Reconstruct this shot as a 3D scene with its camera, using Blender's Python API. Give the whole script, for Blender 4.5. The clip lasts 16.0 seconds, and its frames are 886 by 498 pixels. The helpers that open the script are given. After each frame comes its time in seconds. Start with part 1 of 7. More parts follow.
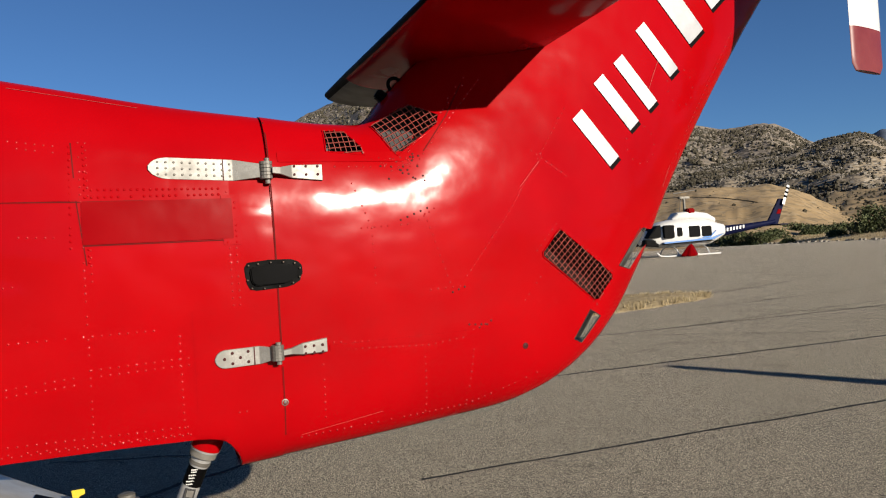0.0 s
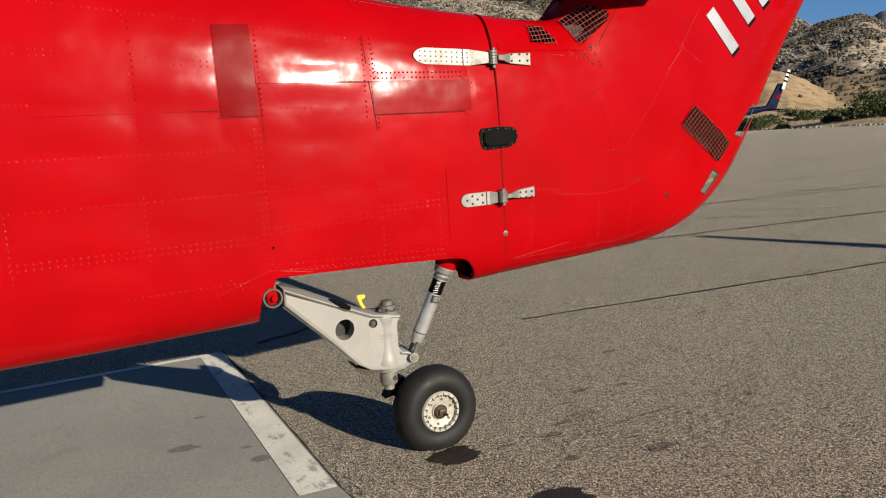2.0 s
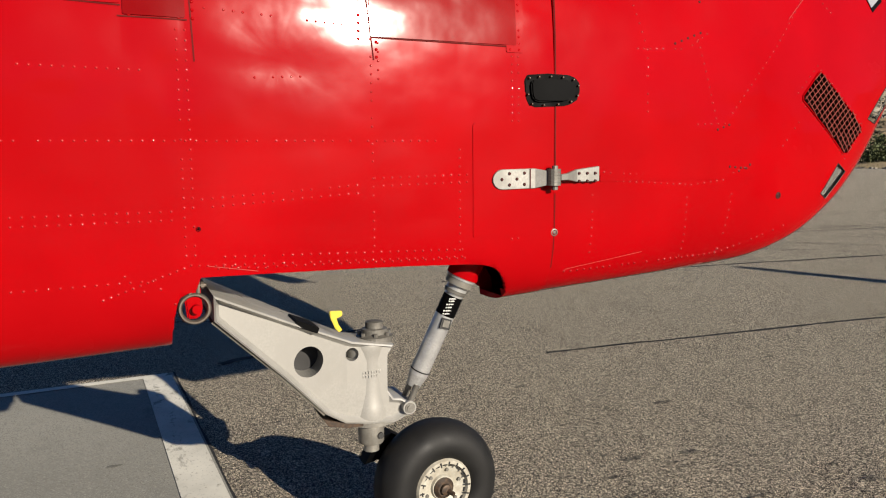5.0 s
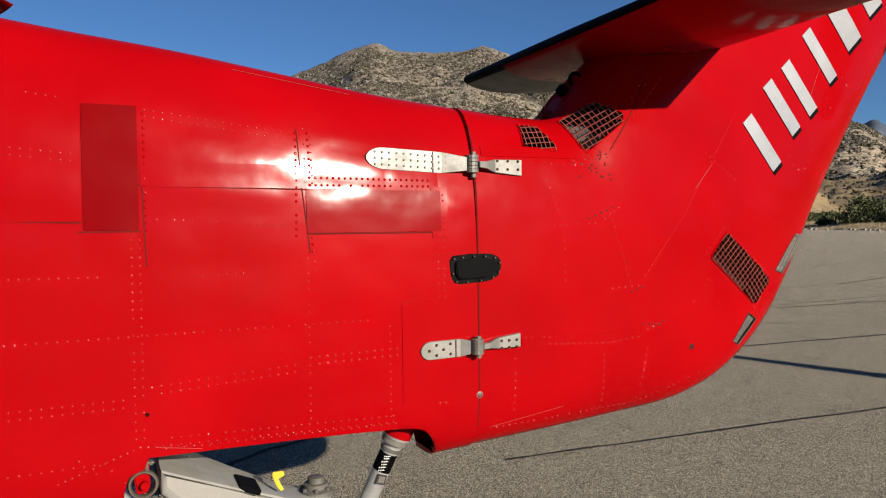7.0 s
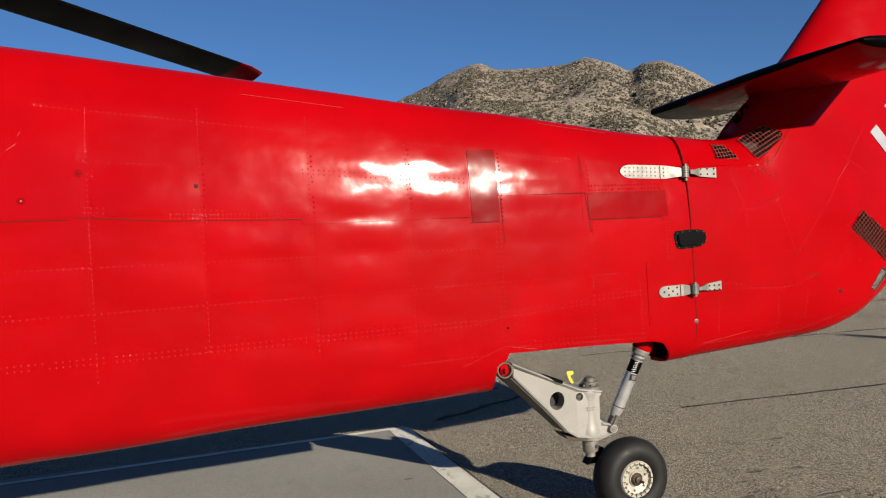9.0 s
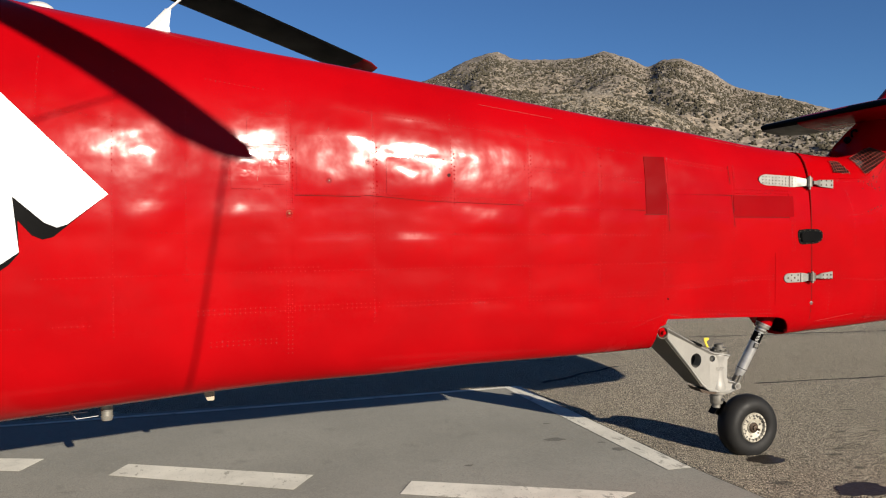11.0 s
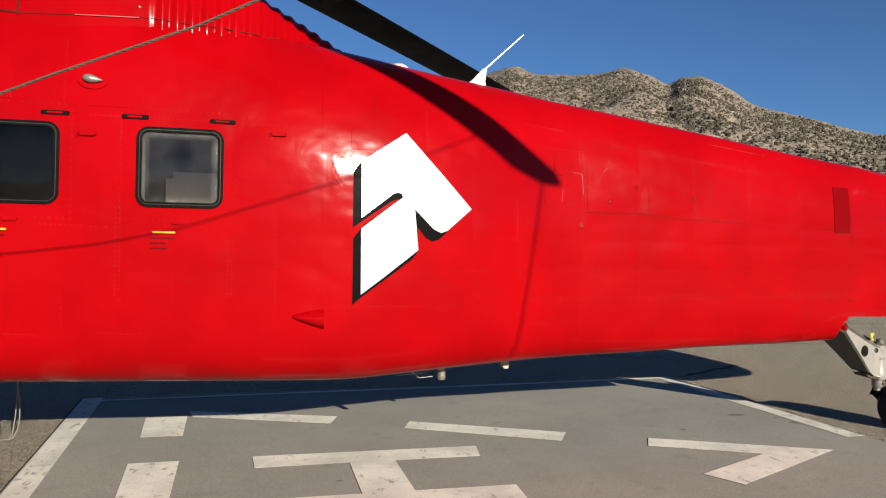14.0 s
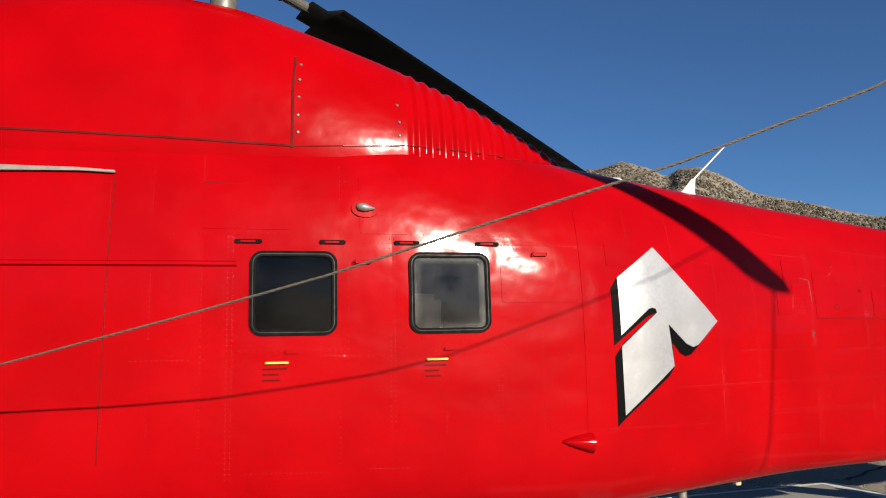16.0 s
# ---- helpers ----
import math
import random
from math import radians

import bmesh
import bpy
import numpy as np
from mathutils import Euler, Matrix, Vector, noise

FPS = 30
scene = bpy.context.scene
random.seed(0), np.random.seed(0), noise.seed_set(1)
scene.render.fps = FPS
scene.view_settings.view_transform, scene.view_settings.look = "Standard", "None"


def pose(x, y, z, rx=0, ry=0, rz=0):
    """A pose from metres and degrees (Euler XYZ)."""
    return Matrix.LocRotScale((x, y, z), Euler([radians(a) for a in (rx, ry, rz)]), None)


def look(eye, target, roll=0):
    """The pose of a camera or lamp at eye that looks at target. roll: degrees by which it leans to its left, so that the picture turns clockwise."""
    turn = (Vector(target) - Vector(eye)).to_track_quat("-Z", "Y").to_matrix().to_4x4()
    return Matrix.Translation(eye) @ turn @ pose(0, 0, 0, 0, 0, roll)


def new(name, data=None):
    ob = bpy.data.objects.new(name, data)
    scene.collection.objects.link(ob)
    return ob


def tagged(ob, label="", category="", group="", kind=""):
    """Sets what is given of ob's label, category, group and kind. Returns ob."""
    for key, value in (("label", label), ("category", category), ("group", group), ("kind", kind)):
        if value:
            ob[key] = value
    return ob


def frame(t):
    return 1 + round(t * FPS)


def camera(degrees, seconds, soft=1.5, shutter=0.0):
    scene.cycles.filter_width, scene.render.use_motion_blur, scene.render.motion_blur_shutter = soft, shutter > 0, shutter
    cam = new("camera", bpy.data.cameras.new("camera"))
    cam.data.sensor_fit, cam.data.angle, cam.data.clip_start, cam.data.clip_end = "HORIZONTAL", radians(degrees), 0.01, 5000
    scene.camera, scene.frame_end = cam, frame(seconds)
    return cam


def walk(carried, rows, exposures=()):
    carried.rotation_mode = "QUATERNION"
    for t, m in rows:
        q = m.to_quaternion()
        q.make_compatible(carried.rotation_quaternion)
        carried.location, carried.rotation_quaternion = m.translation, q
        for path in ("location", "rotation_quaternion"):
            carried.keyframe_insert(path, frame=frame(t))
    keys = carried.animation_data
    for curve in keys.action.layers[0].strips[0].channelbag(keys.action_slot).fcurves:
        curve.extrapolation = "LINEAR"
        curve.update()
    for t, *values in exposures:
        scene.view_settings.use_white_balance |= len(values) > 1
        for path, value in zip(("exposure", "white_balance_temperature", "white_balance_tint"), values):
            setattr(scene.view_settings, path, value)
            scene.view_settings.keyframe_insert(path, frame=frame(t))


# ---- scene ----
from mathutils.bvhtree import BVHTree

# ---- camera ----
# seconds, place, yaw, pitch, lean to the right
cam = camera(61.5, 16.0, 1.1)
ROUTE = [
    (0.0, -0.156, -3.338, 1.755, -22.76, 0.67, 3.69),
    (0.5, -0.740, -3.797, 1.784, -24.53, 0.60, 1.83),
    (1.0, -1.080, -3.915, 1.783, -24.75, -1.18, 2.48),
    (1.5, -1.309, -3.917, 1.774, -23.67, -4.02, 4.31),
    (2.0, -1.515, -3.884, 1.722, -23.06, -8.06, 3.68),
    (2.5, -1.450, -3.546, 1.576, -23.10, -12.16, 1.22),
    (3.0, -1.278, -3.203, 1.538, -21.81, -14.39, 0.45),
    (3.5, -1.260, -2.562, 1.333, -25.92, -12.78, -0.11),
    (4.0, -1.231, -2.488, 1.316, -25.62, -12.35, -0.30),
    (4.5, -1.212, -2.494, 1.329, -25.12, -11.22, -0.11),
    (5.0, -1.064, -2.688, 1.465, -22.78, -6.38, 0.55),
    (5.2, -1.079, -2.736, 1.497, -24.74, -2.70, 0.82),
    (7.3, -0.953, -3.162, 1.929, -23.52, -1.51, 0.76),
    (7.5, -1.142, -3.328, 1.905, -23.29, -1.05, 0.84),
    (8.0, -1.583, -3.662, 1.850, -21.01, -0.03, 0.89),
    (8.5, -2.079, -4.287, 1.809, -18.12, 0.26, 1.92),
    (9.0, -2.362, -4.396, 1.778, -15.39, -0.24, 3.31),
    (9.5, -2.690, -4.439, 1.777, -15.06, -0.95, 2.08),
    (10.0, -3.078, -4.654, 1.758, -15.05, -1.63, 0.39),
    (10.2, -3.250, -4.770, 1.777, -14.70, -1.73, 0.32),
    (12.3, -4.816, -5.669, 1.757, -15.73, 0.99, 0.03),
    (12.5, -4.982, -5.738, 1.757, -16.27, 1.27, 0.18),
    (13.0, -5.456, -5.911, 1.759, -17.86, 1.39, -0.01),
    (13.5, -5.820, -6.063, 1.726, -16.54, 0.93, -0.02),
    (14.0, -6.176, -6.124, 1.719, -13.68, -0.27, -1.07),
    (14.5, -6.619, -6.111, 1.713, -13.99, 0.19, -0.56),
    (15.0, -7.008, -5.966, 1.698, -14.65, 1.24, 0.72),
    (15.5, -7.464, -5.761, 1.765, -13.31, 2.41, 0.83),
    (16.0, -7.898, -5.635, 1.871, -13.21, 7.25, 1.11),
]
walk(cam, [(t, pose(x, y, z, 0, 0, yaw) @ pose(0, 0, 0, 90 + pitch) @ pose(0, 0, 0, 0, 0, -lean)) for t, x, y, z, yaw, pitch, lean in ROUTE],
     exposures=((0.0, 1.09), (1.8, 1.12), (3.0, 1.24), (5.0, 1.2), (7.5, 1.1), (10.2, 1.12), (12.3, 1.18), (16.0, 1.2)))

# ---- world and sun ----
# the helicopter lies along x, nose to -x; the ground is z = 0
SUN_EL, SUN_DIR = 18.2, Vector((0.315, -0.949, 0.0))
world = bpy.data.worlds.new("sky")
scene.world = world
world.use_nodes = True
wn = world.node_tree
sky = wn.nodes.new("ShaderNodeTexSky")
sky.sky_type, sky.sun_disc = "NISHITA", False
sky.sun_elevation, sky.sun_rotation = radians(SUN_EL), math.atan2(SUN_DIR.x, SUN_DIR.y)
sky.altitude, sky.air_density, sky.dust_density, sky.ozone_density = 800, 0.9, 0.0, 7.0
wn.links.new(sky.outputs[0], wn.nodes["Background"].inputs[0])
wn.nodes["Background"].inputs[1].default_value = 0.042
sun = new("sun", bpy.data.lights.new("sun", "SUN"))
sun.data.energy, sun.data.angle, sun.data.color = 5.0, radians(0.55), (1.0, 0.9, 0.76)
sun_way = SUN_DIR.normalized() * math.cos(radians(SUN_EL)) + Vector((0, 0, math.sin(radians(SUN_EL))))
sun.matrix_world = look(sun_way * 60, (0, 0, 0))

# ---- materials ----


def material(name, base, rough=0.6, metal=0.0, second=None, scale=8.0, fine=120.0, bump=0.0, wave=0.0, wave_scale=3.0, dent=0.0, coat=0.0, spread=(0.4, 0.62), spec=0.5, grain=1.0):
    """A surface with two scales of variation: patches of a second colour, and a fine grain that also gives relief."""
    m = bpy.data.materials.new(name)
    m.use_nodes = True
    nt = m.node_tree
    b = nt.nodes["Principled BSDF"]
    co = nt.nodes.new("ShaderNodeTexCoord").outputs["Object"]

    def noise_at(s, detail, rough_=0.55):
        n = nt.nodes.new("ShaderNodeTexNoise")
        n.inputs["Scale"].default_value, n.inputs["Detail"].default_value, n.inputs["Roughness"].default_value = s, detail, rough_
        nt.links.new(co, n.inputs["Vector"])
        return n.outputs["Fac"]

    def ramp(sock, lo, hi):
        r = nt.nodes.new("ShaderNodeMapRange")
        r.inputs[1].default_value, r.inputs[2].default_value = lo, hi
        nt.links.new(sock, r.inputs[0])
        return r.outputs[0]

    def mix(f, a, c):
        x = nt.nodes.new("ShaderNodeMix")
        x.data_type = "RGBA"
        for sock, v in ((x.inputs[0], f), (x.inputs[6], a), (x.inputs[7], c)):
            if isinstance(v, bpy.types.NodeSocket):
                nt.links.new(v, sock)
            elif isinstance(v, (int, float)):
                sock.default_value = v
            else:
                sock.default_value = (*v, 1)
        return x.outputs[2]

    big, small = noise_at(scale, 5), noise_at(fine, 3)
    second = second or tuple(c * 0.8 for c in base)
    col = mix(ramp(big, *spread), base, second)
    col = mix(ramp(small, 0.35, 0.75), col, tuple((c + d) * (0.5 - 0.08 * grain) for c, d in zip(base, second)))
    nt.links.new(col, b.inputs["Base Color"])
    rr = nt.nodes.new("ShaderNodeMapRange")
    rr.inputs[3].default_value, rr.inputs[4].default_value = rough * 0.55, min(rough * 1.5, 1)
    nt.links.new(big, rr.inputs[0])
    nt.links.new(rr.outputs[0], b.inputs["Roughness"])
    b.inputs["Metallic"].default_value = metal
    b.inputs["Coat Weight"].default_value = coat
    b.inputs["Coat Roughness"].default_value = 0.12
    b.inputs["Specular IOR Level"].default_value = spec
    last = None
    for s, amount, dist in ((fine, bump, 0.004), (wave_scale, wave, 0.03), (wave_scale * 3.1, dent, 0.012)):
        if amount:
            bp = nt.nodes.new("ShaderNodeBump")
            bp.inputs["Strength"].default_value, bp.inputs["Distance"].default_value = amount, dist
            nt.links.new(small if s == fine else noise_at(s, 2, 0.4), bp.inputs["Height"])
            if last:
                nt.links.new(last, bp.inputs["Normal"])
            last = bp.outputs[0]
    if last:
        nt.links.new(last, b.inputs["Normal"])
    return m


def hull_paint(name, base, second, gloss, haze, dents, creased=(), hammered=()):
    """Old gloss enamel on sheet metal: a hazy worn layer under a thin glossy one, over shallow dents."""
    m = bpy.data.materials.new(name)
    m.use_nodes = True
    nt = m.node_tree
    b = nt.nodes["Principled BSDF"]
    co = nt.nodes.new("ShaderNodeTexCoord").outputs["Object"]

    def noise_at(s, detail=2.0, rough_=0.5, stretch=(1, 1, 1)):
        mp = nt.nodes.new("ShaderNodeMapping")
        mp.inputs["Scale"].default_value = stretch
        nt.links.new(co, mp.inputs["Vector"])
        n = nt.nodes.new("ShaderNodeTexNoise")
        n.inputs["Scale"].default_value, n.inputs["Detail"].default_value, n.inputs["Roughness"].default_value = s, detail, rough_
        nt.links.new(mp.outputs[0], n.inputs["Vector"])
        return n.outputs["Fac"]

    def remap(sock, lo, hi, a=0.0, c=1.0):
        r = nt.nodes.new("ShaderNodeMapRange")
        for k, v in zip((1, 2, 3, 4), (lo, hi, a, c)):
            r.inputs[k].default_value = v
        nt.links.new(sock, r.inputs[0])
        return r.outputs[0]

    patches = noise_at(1.6, 5)
    mx = nt.nodes.new("ShaderNodeMix")
    mx.data_type = "RGBA"
    mx.inputs[6].default_value, mx.inputs[7].default_value = (*base, 1), (*second, 1)
    nt.links.new(remap(patches, 0.4, 0.62), mx.inputs[0])
    nt.links.new(mx.outputs[2], b.inputs["Base Color"])
    b.inputs["Specular IOR Level"].default_value = haze
    nt.links.new(remap(noise_at(3.5, 4), 0.3, 0.7, 0.19, 0.28), b.inputs["Roughness"])
    nt.links.new(remap(noise_at(0.9, 4, 0.6), 0.3, 0.7, gloss * 0.6, gloss * 1.2), b.inputs["Coat Weight"])
    nt.links.new(remap(noise_at(5.0, 5, 0.6), 0.3, 0.7, 0.075, 0.15), b.inputs["Coat Roughness"])
    def calc(op, a, c=0.0):
        n = nt.nodes.new("ShaderNodeMath")
        n.operation = op
        for sock, v in zip(n.inputs, (a, c)):
            if isinstance(v, bpy.types.NodeSocket):
                nt.links.new(v, sock)
            else:
                sock.default_value = v
        return n.outputs[0]

    relief = [(noise_at(2.0, 1.5), 0.22, 0.03), (noise_at(5.5, 1.0, 0.4, (0.8, 1, 1.1)), 0.46, 0.013), (noise_at(11.0, 1.5), 0.17, 0.005)]
    axes = nt.nodes.new("ShaderNodeSeparateXYZ")
    nt.links.new(co, axes.inputs[0])
    for cx, cz, reach in creased:
        # creases that run out from a knock in the sheet
        dx, dz = calc("SUBTRACT", axes.outputs[0], cx), calc("SUBTRACT", axes.outputs[2], cz)
        far_ = calc("SQRT", calc("ADD", calc("MULTIPLY", dx, dx), calc("MULTIPLY", dz, dz)))
        fold = nt.nodes.new("ShaderNodeTexNoise")
        fold.noise_dimensions = "1D"
        fold.inputs["Scale"].default_value, fold.inputs["Detail"].default_value = 1.7, 1.5
        nt.links.new(calc("ARCTAN2", dx, dz), fold.inputs["W"])
        fade = calc("MULTIPLY", remap(far_, 0.03, 0.16), remap(far_, reach * 0.25, reach, 1.0, 0.0))
        relief.append((calc("MULTIPLY", fold.outputs["Fac"], fade), 0.05, 0.02))
    for cx, cz, hx, hz in hammered:
        # uneven beaten patch
        ex = remap(calc("ABSOLUTE", calc("SUBTRACT", axes.outputs[0], cx)), hx * 0.3, hx, 1.0, 0.0)
        ez = remap(calc("ABSOLUTE", calc("SUBTRACT", axes.outputs[2], cz)), hz * 0.3, hz, 1.0, 0.0)
        relief.append((calc("MULTIPLY", noise_at(20.0, 1.5), calc("MULTIPLY", ex, ez)), 0.22, 0.008))
    last = None
    for height_, strength, dist in relief:
        bp = nt.nodes.new("ShaderNodeBump")
        bp.inputs["Strength"].default_value, bp.inputs["Distance"].default_value = strength * dents, dist
        nt.links.new(height_, bp.inputs["Height"])
        if last:
            nt.links.new(last, bp.inputs["Normal"])
        last = bp.outputs[0]
    nt.links.new(last, b.inputs["Normal"])
    nt.links.new(last, b.inputs["Coat Normal"])
    return m


RED = hull_paint("red_paint", (0.233, 0.0006, 0.0019), (0.20, 0.0005, 0.0016), 0.19, 0.02, 1.0,
                 ((-5.95, 2.30, 0.46), (-0.62, 1.80, 0.36), (-7.22, 2.36, 0.24)), ((-3.685, 2.215, 0.09, 0.075), (-3.86, 2.15, 0.085, 0.08), (-5.66, 2.22, 0.08, 0.2), (-6.30, 2.56, 0.12, 0.10)))
RED_COWL = hull_paint("red_cowl_paint", (0.233, 0.0006, 0.0019), (0.20, 0.0005, 0.0016), 0.07, 0.018, 1.0)
RED_PLATE = hull_paint("red_plate_paint", (0.098, 0.0008, 0.0014), (0.118, 0.0006, 0.0012), 0.06, 0.02, 0.7)
RED_PATCH = hull_paint("red_patch_paint", (0.165, 0.0007, 0.0014), (0.14, 0.0006, 0.0012), 0.10, 0.02, 1.2)
EMBLEM = material("silvery_white_paint", (0.30, 0.305, 0.315), 0.36, 0.55, second=(0.235, 0.24, 0.25), scale=3.0, fine=40, bump=0.0, wave=0.25, wave_scale=2.3, dent=0.2, spec=0.4, grain=0.3)
# rivet red kept paler than the hull: part of the glint is in the colour
RIVET = material("rivet_glint_paint", (0.275, 0.012, 0.011), 0.15, second=(0.232, 0.004, 0.004), scale=1.1, fine=40, spec=0.6)
SCRATCH = material("scratched_paint", (0.30, 0.045, 0.04), 0.5, scale=5, spec=0.2)
RIVET_DARK = material("bare_dark_rivet", (0.0504, 0.0126, 0.0126), 0.6, scale=9, spec=0.1)
SEAM = material("dark_seam", (0.075, 0.006, 0.005), 0.7, scale=6, spec=0.05)
WHITE = material("white_paint", (0.4637, 0.4637, 0.4521), 0.35, second=(0.4289, 0.4289, 0.4173), scale=4, fine=90, coat=0.3)
BLACK = material("black_paint", (0.0012, 0.0012, 0.0015), 0.5, second=(0.002, 0.002, 0.002), scale=4, spec=0.03)
BLADE = material("black_blade_paint", (0.003, 0.003, 0.0036), 0.55, second=(0.005, 0.005, 0.005), scale=2, spec=0.15)
# grey that puts the stabiliser's reflected light into its colour
GREY_SHEEN = material("grey_sheen_tone", (0.1008, 0.1008, 0.0907), 0.55, second=(0.0714, 0.0714, 0.0647), scale=6)
STEEL = material("worn_bright_steel", (0.21, 0.203, 0.188), 0.45, 0.4, second=(0.135, 0.13, 0.118), scale=16, fine=160, bump=0.05, spec=0.3)
DULL = material("dull_metal", (0.15, 0.143, 0.128), 0.5, 0.45, second=(0.09, 0.084, 0.074), scale=20, spec=0.3)
ARM = material("pale_grey_casting_paint", (0.238, 0.231, 0.212), 0.38, 0.2, second=(0.198, 0.191, 0.174), scale=9, fine=140, bump=0.05, coat=0.1, grain=0.5)
HUBP = material("cream_rim_paint", (0.3246, 0.313, 0.2666), 0.45, second=(0.2087, 0.1855, 0.1449), scale=25, fine=120, bump=0.1)
CASTING = material("bare_cast_metal", (0.24, 0.23, 0.205), 0.42, 0.5, second=(0.16, 0.15, 0.13), scale=22, fine=150, bump=0.05, spec=0.4)
CLAMP = material("dark_oiled_steel", (0.13, 0.11, 0.09), 0.4, 0.5, second=(0.07, 0.057, 0.045), scale=30, spec=0.4)
RIM_CAST = material("polished_casting_edge", (0.285, 0.277, 0.256), 0.32, 0.2, second=(0.225, 0.218, 0.20), scale=12, fine=140, bump=0.04, coat=0.15, grain=0.5)
BRASS = material("rusty_brown_metal", (0.1275, 0.0753, 0.0348), 0.55, 0.6, second=(0.058, 0.0348, 0.0174), scale=40)
RUSTY = material("greasy_rust_metal", (0.0588, 0.0353, 0.0202), 0.55, 0.4, second=(0.0168, 0.0118, 0.0084), scale=60)
PINK = material("faded_pink_cloth", (0.252, 0.1092, 0.1008), 0.9, second=(0.168, 0.084, 0.0756), scale=20)
PRIMER = material("green_grey_primer", (0.065, 0.078, 0.06), 0.6, second=(0.048, 0.056, 0.045), scale=20, spec=0.2)
HOSE = material("thin_grey_hose", (0.17, 0.16, 0.135), 0.6, scale=30)
MAROON = material("faded_maroon_paint", (0.105, 0.012, 0.013), 0.4, second=(0.13, 0.02, 0.02), scale=6, spec=0.3)
RUBBER = material("black_tyre_rubber", (0.0059, 0.0059, 0.0059), 0.6, second=(0.0101, 0.0099, 0.0097), scale=7, fine=160, bump=0.12, spec=0.2)
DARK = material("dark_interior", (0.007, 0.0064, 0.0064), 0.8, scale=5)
# brown lining darkened to carry the shade inside a screened opening
BROWN_IN = material("shaded_brown_lining", (0.03, 0.014, 0.011), 0.8, second=(0.014, 0.006, 0.005), scale=18, fine=70, spec=0.1)
WIRE = material("rusty_wire", (0.20, 0.045, 0.035), 0.6, scale=30, spec=0.2)
YELLOW = material("yellow_plastic", (0.4637, 0.3594, 0.0116), 0.4, scale=20)
ROPE = material("tan_twisted_rope", (0.098, 0.083, 0.063), 0.9, second=(0.055, 0.046, 0.036), scale=60, fine=200)
CABLE = material("black_cable", (0.0116, 0.0116, 0.0116), 0.5, scale=30)
SEAL = material("black_rubber_seal", (0.0034, 0.0034, 0.0034), 0.7, scale=20, spec=0.05)
STRUT = material("bright_aluminium", (0.46, 0.46, 0.455), 0.34, 0.6, second=(0.34, 0.34, 0.335), scale=18, fine=150, bump=0.03)
BEAD = material("grey_bead", (0.03, 0.03, 0.029), 0.5, 0.2, scale=20, spec=0.2)
DECAL = material("dark_red_stencil", (0.085, 0.0012, 0.002), 0.6, scale=40, spec=0.05)
BLUE = material("dark_blue_paint", (0.003, 0.0045, 0.024), 0.5, second=(0.003, 0.0045, 0.02), scale=1, spec=0.04)
SKYBLUE = material("bright_blue_paint", (0.0174, 0.1159, 0.3478), 0.35, scale=1, coat=0.2)
CREAM = material("cream_paint", (0.3362, 0.284, 0.2087), 0.6, second=(0.2898, 0.2434, 0.1739), scale=20)
PALE = material("pale_stripe_paint", (0.4347, 0.4347, 0.4289), 0.5, second=(0.3594, 0.3536, 0.3362), scale=7)


def glass_material(name, tint, rough, clear=1.0):
    m = bpy.data.materials.new(name)
    m.use_nodes = True
    b = m.node_tree.nodes["Principled BSDF"]
    b.inputs["Base Color"].default_value = (*tint, 1)
    b.inputs["Roughness"].default_value = rough
    b.inputs["Transmission Weight"].default_value = clear
    b.inputs["IOR"].default_value = 1.45
    return m




